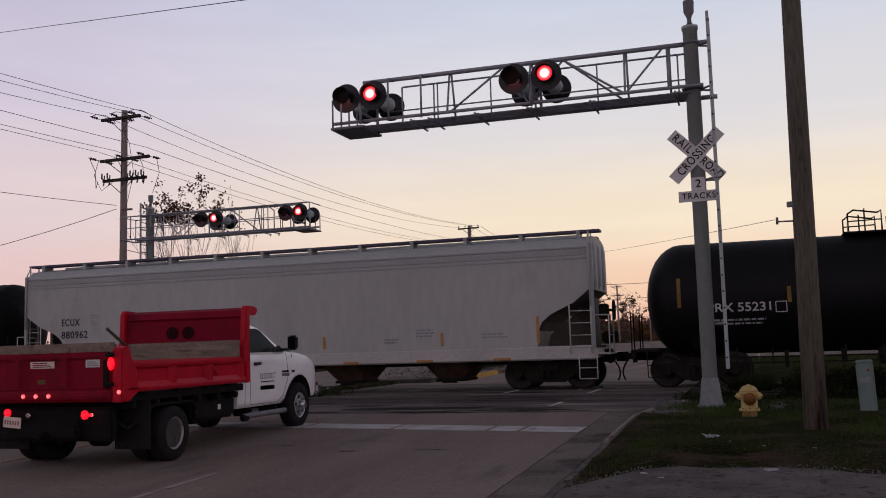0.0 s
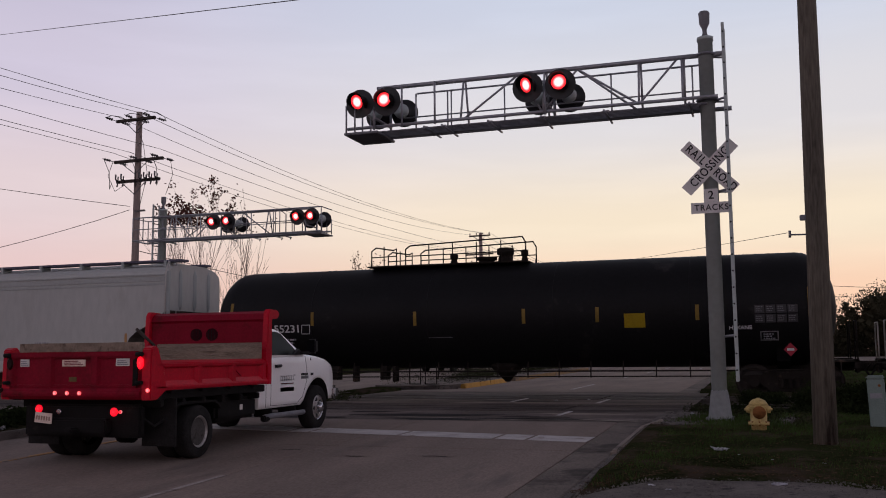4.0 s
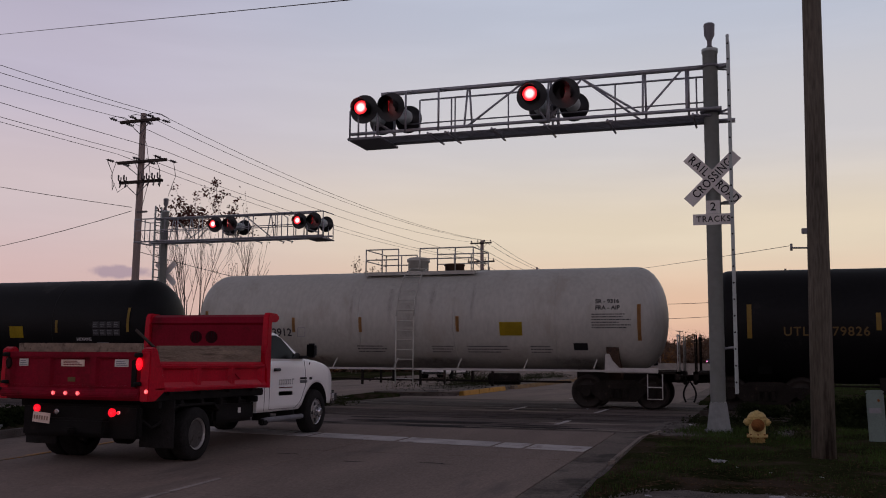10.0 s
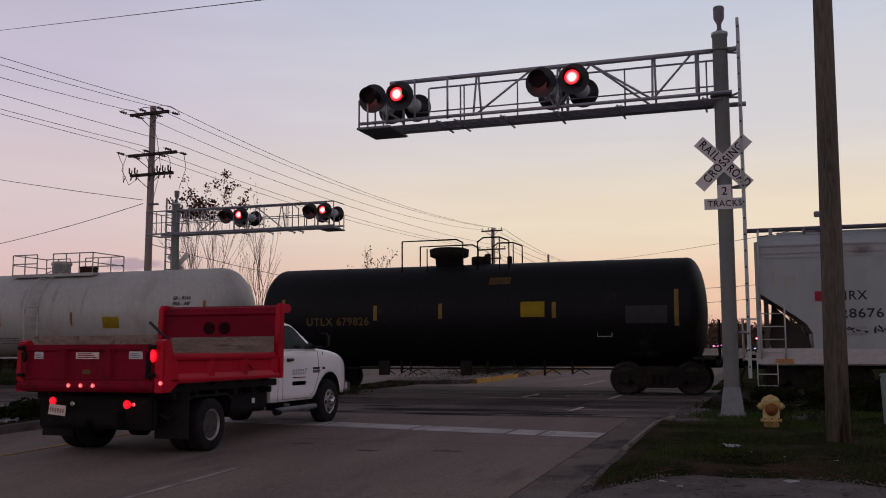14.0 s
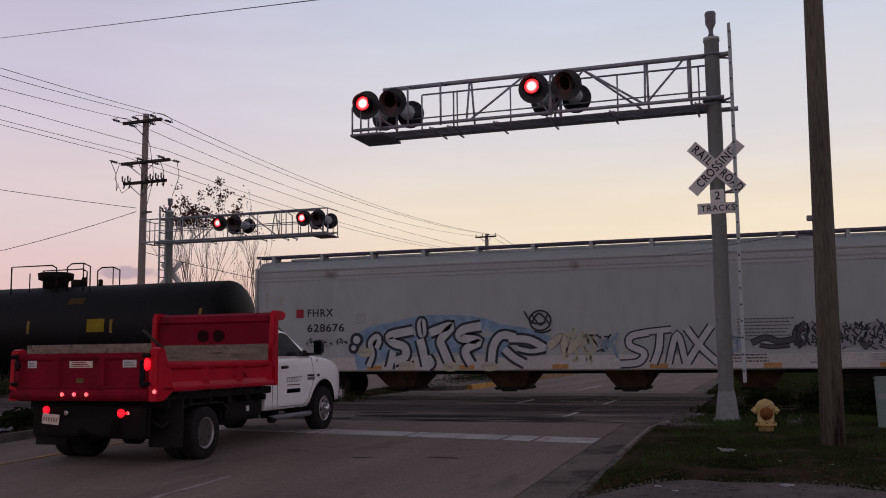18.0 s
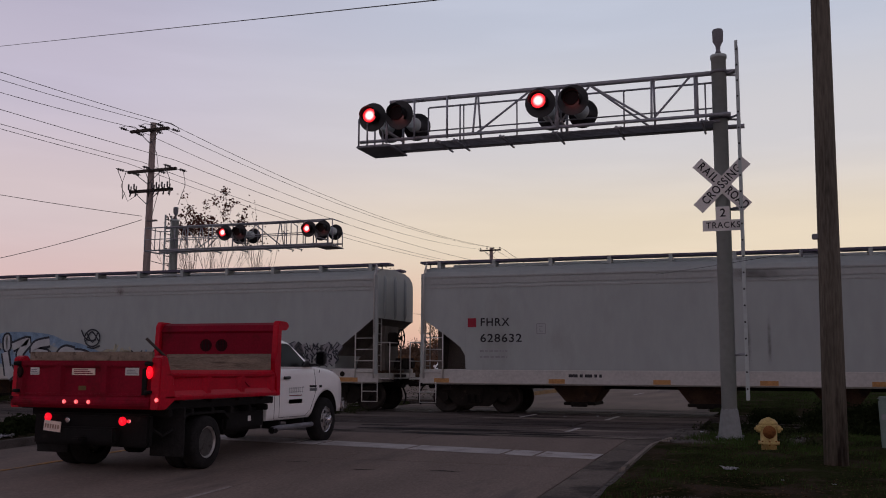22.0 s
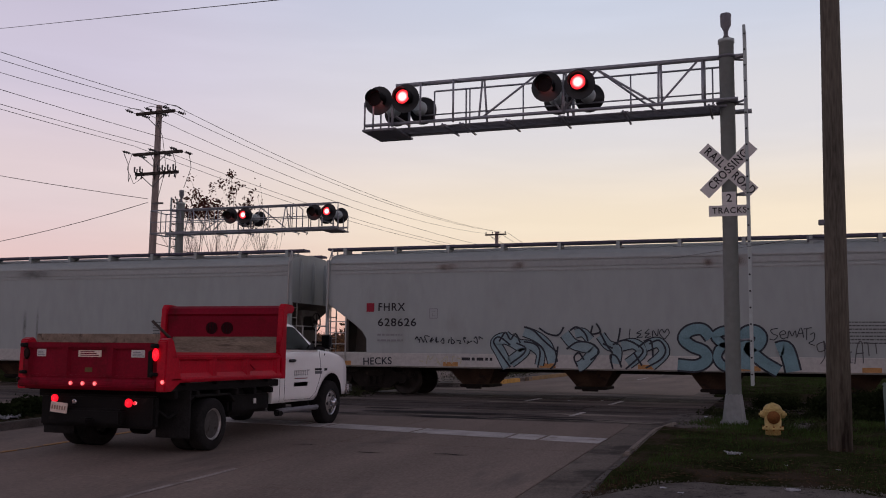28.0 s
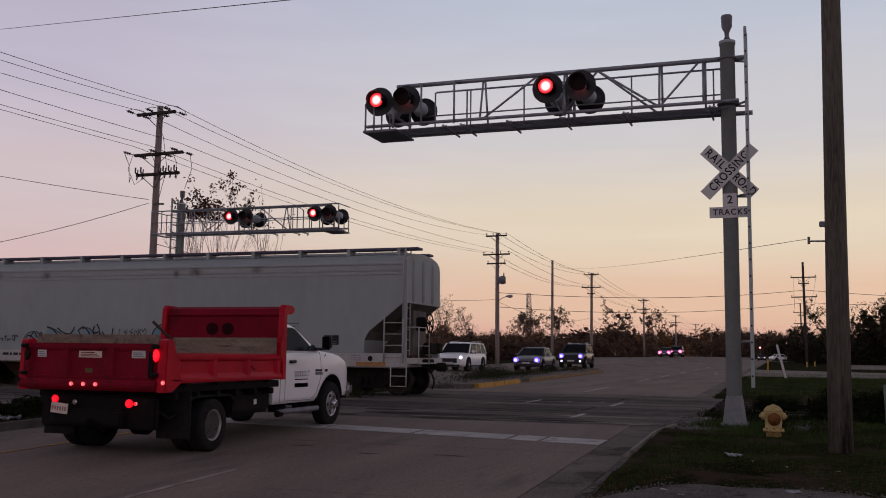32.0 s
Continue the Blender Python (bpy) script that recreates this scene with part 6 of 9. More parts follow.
    for k, (u, z) in enumerate([(3.7, 1.4), (5.04, 0.99), (6.4, 0.96), (7.57, 0.96)]):
        bm = B()
        lathe(bm, [(0.02, -0.002), (0.26, 0.0)], "y", n=14, caps=False)
        for v in bm.verts:
            v.co.z *= 0.55
        part("spray_patch", bm, M["spray_ochre"], a, "pale ochre sprayed patch", pose(u, -1.6245, z))
        scribble(a, u - 0.2, z, 0.35, 0.16, 60 + k, M["mark_grey"], -1.628, 0.02)
    for u, z, r in ((3.42, 1.78, 0.12), (3.32, 1.54, 0.08)):
        bm = B()
        lathe(bm, [(0.01, -0.004), (r, 0.0)], "y", n=16, caps=False)
        part("spray_dot", bm, M["spray_white"], a, "", pose(u, -1.622, z))
        bm = B()
        lathe(bm, [(0.01, -0.002), (r + 0.1, 0.0)], "y", n=16, caps=False)
        part("spray_dot", bm, M["spray_black"], a, "", pose(u, -1.614, z))
    # teal pieces on the last car
    tag(d, [([(11.33, 1.74), (11.12, 1.97), (10.79, 1.93), (10.63, 1.72), (10.84, 1.52), (11.14, 1.39), (11.23, 1.18), (10.97, 1.0), (10.46, 1.02)], 0.27, 0), ([(11.69, 1.93), (11.91, 1.84), (11.85, 1.62), (11.59, 1.48), (11.49, 1.21), (11.69, 0.98), (11.94, 1.11), (11.88, 1.44), (11.59, 1.62), (11.46, 1.8)], 0.2, 1), ([(12.21, 0.92), (12.23, 1.34), (12.2, 1.84), (12.45, 1.93), (12.61, 1.77), (12.51, 1.54), (12.29, 1.48), (12.61, 1.15), (13.03, 0.88)], 0.27, 0), ([(13.38, 0.88), (13.3, 1.25), (13.2, 1.48), (13.01, 1.44)], 0.34, 0)], M["spray_teal"], M["spray_black"], 0.05)
    tag(d, [([(5.73, 0.88), (5.5, 1.31), (5.37, 1.57), (5.65, 1.7), (6.09, 1.48), (6.2, 1.34), (5.8, 1.02)], 0.3, 0), ([(5.65, 1.8), (5.95, 1.57), (6.38, 1.51), (6.67, 1.28), (6.64, 0.95)], 0.22, 0), ([(6.2, 1.9), (6.6, 1.74), (6.89, 1.48), (7.03, 1.02)], 0.26, 0), ([(7.37, 1.84), (7.6, 1.57), (7.85, 1.48), (8.17, 1.38), (7.92, 1.02), (7.74, 0.92)], 0.26, 0), ([(7.67, 1.84), (7.9, 1.87), (8.1, 1.67)], 0.22, 0), ([(8.38, 1.8), (8.58, 1.54), (8.83, 1.41), (8.79, 1.02)], 0.24, 0), ([(8.96, 1.51), (9.31, 1.57), (9.51, 1.34), (9.13, 1.02)], 0.26, 0), ([(9.61, 1.51), (9.95, 1.61), (10.11, 1.34), (9.75, 0.98)], 0.26, 0)], M["spray_pale"], M["spray_black"], 0.032)
    strokes(d, [[(5.8, 0.88), (5.43, 1.38), (5.3, 1.61), (5.47, 1.74), (5.8, 1.51)], [(5.47, 1.61), (5.65, 1.87), (5.8, 1.67), (5.95, 1.84), (6.09, 1.57)], [(5.98, 1.57), (6.24, 1.44), (6.17, 1.25), (5.8, 0.98)], [(6.2, 2.03), (6.47, 1.93), (6.78, 1.64), (7.14, 1.34)], [(6.2, 1.61), (6.53, 1.54), (6.67, 1.31), (6.6, 0.88)], [(7.18, 1.48), (7.11, 1.02), (6.96, 0.85)], [(6.64, 2.0), (6.89, 1.84), (7.19, 1.8), (7.35, 2.03)], [(7.53, 1.93), (7.73, 2.03), (7.96, 1.84), (8.03, 1.64)], [(7.43, 1.41), (7.74, 1.61), (8.13, 1.57), (8.34, 1.34), (8.1, 1.11)], [(7.74, 0.92), (7.64, 1.18), (7.78, 1.31), (7.92, 1.11)], [(8.17, 2.07), (8.13, 1.84), (8.38, 1.9), (8.27, 2.13)], [(8.38, 1.87), (8.55, 1.54), (8.72, 1.31)], [(8.45, 1.57), (8.72, 1.44)], [(8.93, 2.0), (8.89, 1.74), (8.83, 1.54)], [(8.72, 1.54), (9.03, 1.67), (9.34, 1.57), (9.54, 1.34), (9.07, 0.88)], [(8.72, 0.88), (8.65, 1.25), (8.83, 1.21), (8.96, 0.92)], [(9.41, 1.48), (9.75, 1.67), (9.81, 1.21)], [(9.71, 1.57), (9.98, 1.67), (10.15, 1.41), (10.01, 1.15), (9.61, 0.92)], [(9.31, 1.31), (9.51, 0.98)]], 0.05, M["spray_black"])
    ring = [(9.08 + 0.31 * math.cos(radians(q)), 2.24 + 0.28 * math.sin(radians(q))) for q in range(0, 361, 30)]
    strokes(a, [ring, [(8.62, 2.52), (8.76, 2.28), (8.95, 2.16), (9.25, 2.18)], [(8.84, 2.42), (9.10, 2.10), (9.30, 2.42)], [(8.82, 2.14), (9.05, 2.45), (9.36, 2.12)], [(8.9, 1.94), (9.15, 1.90), (9.4, 1.98)]], 0.05, M["spray_black"])
    for k in range(5):
        scribble(a, 9.75, 1.25 + 0.15 * k, 0.85, 0.34, 90 + k, M["spray_ochre"], -1.610 - 0.001 * k, 0.06)
    for k in range(3):
        scribble(a, 10.72, 1.35 + 0.2 * k, 0.35, 0.3, 100 + k, M["spray_black"] if k != 1 else M["mark_grey"], -1.616, 0.04)
    mess = random.Random(77)
    for k in range(9):
        q = 15.95 + 0.26 * k
        pts = [(q + mess.uniform(-0.12, 0.12), 1.42), (q + mess.uniform(-0.2, 0.2), 1.62), (q + mess.uniform(-0.12, 0.2), 1.82), (q + mess.uniform(-0.1, 0.25), 2.0)]
        tag(a, [(pts, mess.uniform(0.16, 0.26), 0)], M["mark_grey"] if k % 3 else M["plate_dark"], M["spray_black"], 0.03, -1.6095 - 0.0006 * k)
    for k in range(4):
        scribble(a, 15.9, 1.52 + 0.13 * k, 2.2, 0.26, 140 + k, M["spray_black"], -1.6225 - 0.0006 * k, 0.035)
    tag(a, [([(14.75, 1.52), (15.1, 1.66), (15.45, 1.56), (15.85, 1.62)], 0.12, 0), ([(14.95, 1.46), (15.3, 1.42), (15.7, 1.45)], 0.07, 0)], M["plate_dark"], M["spray_black"], 0.03)
    tag(a, [([(9.3, 1.5), (9.7, 1.75), (9.8, 1.35), (10.2, 1.7)], 0.2, 0)], M["spray_ochre"], M["mark_grey"], 0.03)
    for u, f in ((11.25, -1), (14.1, 1)):
        strokes(a, [[(u + f * 0.14 * k, 1.15 + 0.1 * k), (u + f * (0.14 * k + 0.12), 1.5), (u + f * 0.14 * k, 1.85 - 0.08 * k)] for k in range(3)], 0.07, M["spray_blue"])
    tag(a, [([(12.1, 1.85), (11.62, 1.75), (11.58, 1.5), (11.95, 1.3), (11.8, 1.05), (11.3, 1.0)], 0.17, 0), ([(12.0, 1.86), (12.7, 1.92)], 0.14, 0), ([(12.4, 1.85), (12.35, 1.4), (12.2, 1.0)], 0.17, 0), ([(12.6, 1.0), (12.85, 1.8), (13.05, 1.0)], 0.15, 0), ([(13.1, 1.95), (13.45, 1.45), (13.9, 1.0)], 0.16, 0), ([(13.75, 2.0), (13.4, 1.5), (13.1, 1.02)], 0.16, 0)], M["spray_white"], M["spray_black"], 0.042)
    bars("stencil", 14.2, 1.22, -1.606, 3, 1.1, 0.035, 0.05, M["plate_dark"], a, 36)
    scribble(a, 1.7, 1.75, 1.4, 0.22, 38, M["spray_black"])
    scribble(a, 0.2, 3.1, 0.9, 0.7, 37, M["spray_ochre"])
    # thin marker tags beside the teal piece
    strokes(d, [[(9.20, 1.98), (9.18, 1.74), (9.32, 1.72)], [(9.52, 1.95), (9.38, 1.86), (9.50, 1.84), (9.38, 1.74), (9.54, 1.76)], [(9.72, 1.98), (9.60, 1.86), (9.72, 1.86), (9.60, 1.74), (9.76, 1.77)], [(9.80, 1.74), (9.82, 1.94), (9.93, 1.78), (9.96, 1.98)], [(10.12, 1.70), (9.99, 1.86), (10.06, 1.97), (10.12, 1.88), (10.20, 1.98), (10.25, 1.86), (10.12, 1.70)]], 0.024, M["spray_black"])
    strokes(d, [[(13.04, 2.00), (12.86, 1.96), (12.90, 1.86), (13.02, 1.80), (12.94, 1.70), (12.82, 1.72)], [(13.08, 1.82), (13.22, 1.86), (13.18, 1.94), (13.08, 1.88), (13.12, 1.74), (13.26, 1.76)], [(13.27, 1.74), (13.31, 1.94), (13.38, 1.80), (13.46, 1.94), (13.48, 1.76)], [(13.50, 1.78), (13.60, 2.02), (13.66, 1.76)], [(13.53, 1.86), (13.66, 1.88)], [(13.66, 1.98), (13.86, 2.02)], [(13.74, 2.00), (13.73, 1.70)], [(13.82, 1.84), (13.92, 1.88), (13.90, 1.70), (13.78, 1.62), (13.92, 1.56)]], 0.022, M["spray_black"])
    strokes(d, [[(14.16, 1.66), (13.98, 1.58), (14.02, 1.40), (14.18, 1.48), (14.14, 1.68), (14.16, 1.30), (14.04, 1.08)], [(14.26, 1.68), (14.24, 1.16), (14.32, 1.10), (14.40, 1.26), (14.28, 1.30)], [(14.52, 1.12), (14.56, 1.40), (14.72, 1.66), (14.76, 1.12)], [(14.60, 1.38), (14.80, 1.40)], [(14.86, 1.10), (14.94, 1.58), (15.04, 1.64), (15.06, 1.12)], [(14.90, 1.36), (15.08, 1.38)], [(15.08, 1.64), (15.36, 1.62)], [(15.18, 1.62), (15.20, 1.30)], [(15.36, 1.60), (15.38, 1.36)]], 0.024, M["plate_dark"])
    text("spray_letters", "HECKS", 0.30, M["spray_black"], d, pose(1.20, -1.612, 0.98, 0, -2, 0) @ FACE, "black sprayed tag", spacing=1.05)
    scribble(d, 2.9, 1.65, 2.0, 0.22, 46, M["spray_black"])
    scribble(d, 3.1, 1.05, 1.2, 0.3, 47, M["spray_ochre"])


train()


# ---- the dump truck ----
TRUCK_AT = (-8.87, 11.58, -0.160)
TRUCK_WHEELS = []
TRAFFIC = []


def tyre(r, w, n=32):
    bm = B()
    lathe(bm, [(r * 0.60, -w / 2), (r * 0.90, -w / 2), (r * 0.97, -w * 0.42), (r, -w * 0.30), (r, w * 0.30), (r * 0.97, w * 0.42), (r * 0.90, w / 2), (r * 0.60, w / 2)], "x", n=n, caps=False)
    return bm


def rim_lip(r):
    """The bright rolled edge of a rim."""
    bm = B()
    lathe(bm, [(r * 0.86, -0.05), (r * 0.88, 0.0), (r * 0.93, 0.018), (r, 0.02), (r * 1.03, 0.004), (r * 1.0, -0.06)], "x", n=32, caps=False)
    return bm


def rim_dish(r, dish):
    """The pressed disc inside the edge, with its raised middle."""
    bm = B()
    lathe(bm, [(0.03, dish + 0.02), (r * 0.30, dish + 0.02), (r * 0.36, dish - 0.015), (r * 0.60, dish - 0.03), (r * 0.74, dish - 0.01), (r * 0.84, -0.03 if dish < 0 else dish * 0.4), (r * 0.90, -0.01)], "x", n=32)
    return bm


def wheel(parent, name, place, side, r, w, dish, rim_r, polished=False):
    turn = pose(0, 0, 0, 0, 0, 0 if side > 0 else 180)
    owner = part(name, tyre(r, w), M["rubber"], parent, "", Matrix.Translation(place) @ turn)
    out = pose(w / 2 - 0.03, 0, 0)
    part("rim", rim_lip(rim_r), M["chrome" if polished else "rim"], owner, "polished rim" if polished else "dusty steel rim", out)
    part("rim_disc", rim_dish(rim_r, dish), M["rim" if polished else "rim_shade"], owner, "", out)
    bm = B()
    for k in range(8):
        a = k * math.tau / 8
        rod(bm, (dish + 0.01, rim_r * 0.42 * math.cos(a), rim_r * 0.42 * math.sin(a)), (dish + 0.045, rim_r * 0.42 * math.cos(a), rim_r * 0.42 * math.sin(a)), 0.014, n=6)
    hub = 0.085 if polished else 0.07
    lathe(bm, [(hub, dish + 0.01), (hub * 0.95, dish + 0.07), (hub * 0.6, dish + 0.10)], "x", n=16)
    part("hub", bm, M["chrome" if polished else "rim"], owner, "", out)
    holes = 5 if polished else 4
    for k in range(holes):
        a = (k + 0.4) * math.tau / holes
        bm = B()
        c, q = rim_r * 0.66, 0.034 if polished else 0.038
        lathe(bm, [(0.004, dish - 0.004), (q, dish - 0.006), (q * 1.06, dish - 0.03)], "x", (0, c * math.cos(a), c * math.sin(a)), 12)
        part("hand_hole", bm, M["black_paint"], owner, "", out)
    TRUCK_WHEELS.append((owner, Vector(place), turn))
    return owner


def loft(bm, rings, closed=True, caps=True):
    rows = [[bm.verts.new(p) for p in r] for r in rings]
    n = len(rows[0])
    for a, b in zip(rows, rows[1:]):
        for k in range(n if closed else n - 1):
            f = bm.faces.new((a[k], a[(k + 1) % n], b[(k + 1) % n], b[k]))
            f.smooth = True
    if caps:
        bm.faces.new(rows[0][::-1])
        bm.faces.new(rows[-1])
    return bm


def dump_truck():
    """Origin on the road under the rear axle; the truck faces +y."""
    t = thing("dump_truck", pose(*TRUCK_AT), "red dump-bed truck with a white cab waiting, brake lamps lit", "truck")
    R = 0.375
    for s in (-1, 1):
        wheel(t, "wheel", (s * 1.075, 0.03, R), s, R, 0.24, -0.15, 0.225)
        wheel(t, "wheel", (s * 0.80, 0.03, R), s, R, 0.24, -0.15, 0.225)
        wheel(t, "wheel", (s * 0.89, 4.25, 0.49), s, 0.40, 0.25, 0.03, 0.235, True)
    # frame, axles, tanks
    bm = B()
    for s in (-1, 1):
        box(bm, s * 0.43 - 0.04, s * 0.43 + 0.04, -1.0, 4.6, 0.55, 0.78, 0.01)
    rod(bm, (-1.0, 0, R), (1.0, 0, R), 0.07, n=10)
    rod(bm, (-0.8, 4.25, 0.49), (0.8, 4.25, 0.49), 0.06, n=10)
    lathe(bm, [(0.05, -0.2), (0.18, -0.1), (0.18, 0.1), (0.05, 0.2)], "x", (0, 0, R), 14)
    part("frame", bm, M["chassis"], t)
    bm = B()
    box(bm, -0.95, 0.95, -1.02, -0.90, 0.36, 0.80, 0.03)
    box(bm, -0.5, 0.5, -1.15, -1.0, 0.40, 0.62, 0.03)
    box(bm, -0.07, 0.07, -1.3, -1.0, 0.42, 0.50, 0.02)
    part("hitch_plate", bm, M["chassis"], t, "black hitch plate under the bed")
    for s in (-1, 1):
        bm = B()
        box(bm, s * 0.96 - 0.27, s * 0.96 + 0.27, -0.62, -0.59, 0.22, 0.88, 0.004)
        part("mud_flap", bm, M["rubber"], t)
    for s in (-1, 1):
        part("spring", pipe(B(), [(s * 0.52, -0.75, 0.62), (s * 0.52, -0.3, 0.50), (s * 0.52, 0.03, 0.46), (s * 0.52, 0.4, 0.50), (s * 0.52, 0.8, 0.62)], 0.045, 6), M["chassis"], t, "leaf spring")
        part("fender", bevelled(prism(B(), [(-0.56, 0.74), (-0.40, 0.80), (0.52, 0.80), (0.66, 0.70), (0.66, 0.66), (0.50, 0.77), (-0.40, 0.77), (-0.56, 0.70)], "x", min(s * 0.68, s * 1.16), max(s * 0.68, s * 1.16)), 0.006), M["chassis"], t)
    part("hoist", rod(B(), (0, 0.5, 0.60), (0, 1.7, 0.86), 0.08, n=10), M["chassis"], t)
    part("data_tag", box(B(), 1.021, 1.027, 1.42, 1.50, 0.60, 0.68), M["white_sign"], t, "small white tag")
    part("air_line", pipe(B(), [(0.9, -0.9, 0.62), (0.98, -0.75, 0.50), (1.05, -0.62, 0.58), (1.0, -0.4, 0.66)], 0.02, 6), M["rubber"], t)
    bm = B()
    box(bm, 0.55, 1.02, 0.75, 1.95, 0.46, 0.80, 0.05)
    box(bm, 0.62, 0.95, 0.85, 1.3, 0.42, 0.86, 0.03)
    part("fuel_tank", bm, M["chassis"], t)
    bm = B()
    box(bm, -1.02, -0.55, 0.75, 1.95, 0.46, 0.80, 0.05)
    part("battery_box", bm, M["chassis"], t)
    # dump bed
    y0, y1, W, zb, zt, zs = -1.15, 2.06, 1.17, 0.98, 1.62, 1.40  # zs: top of the side rails
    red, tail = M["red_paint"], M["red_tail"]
    bm = B()
    box(bm, -W + 0.05, W - 0.05, y0 + 0.05, y1 - 0.02, 0.86, 0.97, 0.01)
    part("bed_floor", bm, M["chassis"], t)
    for k in range(6):
        y = y0 + 0.3 + k * 0.52
        bm = B()
        box(bm, -W + 0.03, W - 0.03, y, y + 0.09, 0.76, 0.856, 0.01)
        part("cross_member", bm, M["chassis"], t)
    for s in (-1, 1):
        bm = B()
        # side wall: skin, sloped top rail, flared bottom rail and pressed stakes
        x = s * W
        wall = part("side_wall", box(bm, min(x - s * 0.005, x - s * 0.045), max(x - s * 0.005, x - s * 0.045), y0 + 0.1, y1, 1.04, zs - 0.04), red, t, "red pressed-steel side wall")
        bm = B()
        prism(bm, [(x - s * 0.06, zs - 0.12), (x + s * 0.02, zs - 0.115), (x + s * 0.05, zs - 0.085), (x + s * 0.05, zs - 0.05), (x - s * 0.01, zs), (x - s * 0.06, zs)], "y", y0 + 0.1, y1)
        part("top_rail", bevelled(bm, 0.010), red, wall)
        bm = B()
        prism(bm, [(x - s * 0.06, 0.985), (x + s * 0.035, 0.985), (x + s * 0.05, 1.01), (x + s * 0.05, 1.045), (x - s * 0.004, 1.12), (x - s * 0.06, 1.12)], "y", y0 + 0.1, y1)
        part("bottom_rail", bevelled(bm, 0.008), red, wall)
        for k in range(0, 4):
            y = y0 + 0.22 + (y1 - y0 - 0.42) * k / 3
            hw = 0.06
            bm = B()
            prism(bm, [(y - hw * 1.9, x - s * 0.004), (y - hw * 0.8, x + s * 0.040), (y + hw * 0.8, x + s * 0.040), (y + hw * 1.9, x - s * 0.004)], "z", 1.06, zs - 0.09)
            for v in bm.verts:
                v.co.x, v.co.y = v.co.y, v.co.x
            part("stake", bm, red, wall)
        # chain scraped over the skin, and steps hung under the rail
        if s > 0:
            bm = B()
            pipe(bm, [(x + 0.004, 0.98, 1.27), (x + 0.010, 1.02, 1.22), (x + 0.006, 1.10, 1.18), (x + 0.008, 1.17, 1.14)], 0.009, 5)
            part("scratch", bm, M["red_tail"], wall, "dark scrape in the paint")
        for y in (-0.62, 0.15, 0.92, 1.62):
            bm = B()
            box(bm, min(x - s * 0.14, x + s * 0.02), max(x - s * 0.14, x + s * 0.02), y - 0.06, y + 0.06, 0.945, 0.985, 0.008)
            part("rail_foot", bm, M["chassis"], wall)
        bm = B()
        # board that stands a little higher towards the cab
        prism(bm, [(y0 + 0.22, zs - 0.05), (y1 - 0.20, zs - 0.05), (y1 - 0.20, zs + 0.255), (y0 + 0.22, zs + 0.205)], "x", min(x - s * 0.01, x - s * 0.05), max(x - s * 0.01, x - s * 0.05))
        part("side_board", bevelled(bm, 0.006), M["plank"], t, "weathered timber side board")
        # rear corner post
        bm = B()
        prism(bm, [(y0 - 0.05, zb - 0.11), (y0 + 0.12, zb - 0.11), (y0 + 0.22, zb - 0.05), (y0 + 0.34, zb + 0.02), (y0 + 0.30, zb + 0.14), (y0 + 0.20, zs - 0.02), (y0 + 0.12, zt - 0.06), (y0 + 0.06, zt - 0.03), (y0 - 0.03, zt - 0.07)], "x", min(x - s * 0.10, x + s * 0.05), max(x - s * 0.10, x + s * 0.05))
        bevelled(bm, 0.015)
        post = part("corner_post", bm, red, t)
        bm = B()
        lathe(bm, [(0.046, 0.0), (0.050, -0.02), (0.036, -0.035)], "y", n=16)
        for v in bm.verts:
            v.co.z *= 1.75
        part("stop_lamp", bm, M["tail_red"] if s > 0 else M["lens_off"], post, "red stop lamp", pose(x - s * 0.105, y0 - 0.045, 1.36))
        bm = B()
        lathe(bm, [(0.028, 0.0), (0.03, -0.012), (0.02, -0.02)], "y", n=10)
        part("marker_lamp", bm, M["tail_red"] if s > 0 else M["lens_off"], post, "", pose(x + s * 0.02, y0 - 0.055, 1.00))
        # front corner post and cab-shield side; the far one stands further in
        x = s * (W if s > 0 else W - 0.08)
        bm = B()
        prism(bm, [(y1 - 0.10, zb), (y1 + 0.02, zb), (y1 + 0.02, 2.04), (y1 + 0.20, 2.05), (y1 + 0.26, 2.10), (y1 + 0.26, 2.15), (y1 + 0.20, 2.19), (y1 - 0.05, 2.20), (y1 - 0.10, 2.13), (y1 - 0.13, zs + 0.27), (y1 - 0.20, zs + 0.16), (y1 - 0.20, zs - 0.02), (y1 - 0.12, zs - 0.14)], "x", min(x - s * 0.05, x + s * 0.055), max(x - s * 0.05, x + s * 0.055))
        bevelled(bm, 0.012)
        part("front_post", bm, red, t)
    # headboard folded over at its top, with a window of two holes
    bm = B()
    prism(bm, [(y1 - 0.06, zb), (y1 - 0.06, 2.00), (y1 - 0.085, 2.035), (y1 - 0.06, 2.07), (y1 - 0.02, 2.135), (y1 + 0.06, 2.175), (y1 + 0.20, 2.18), (y1 + 0.20, 2.14), (y1 + 0.02, 2.10), (y1 - 0.02, 2.02), (y1 - 0.02, zb)], "x", -W + 0.12, W - 0.04)
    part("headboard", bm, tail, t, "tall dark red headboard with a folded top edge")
    for x in (-0.16, 0.14):
        bm = B()
        prism(bm, [(x + 0.115 * math.cos(radians(a)), 1.80 + 0.105 * math.sin(radians(a))) for a in range(0, 360, 24)], "y", y1 - 0.068, y1 - 0.058)
        hole = part("window_mesh", bm, M["hole_dark"], t, "dark window mesh in the headboard")
        for q in range(3):
            part("mesh_bar", rod(B(), (x - 0.06 + 0.06 * q, y1 - 0.072, 1.72), (x - 0.06 + 0.06 * q, y1 - 0.072, 1.88), 0.005, n=5), M["chassis"], hole)
    # tailgate with ribs
    bm = B()
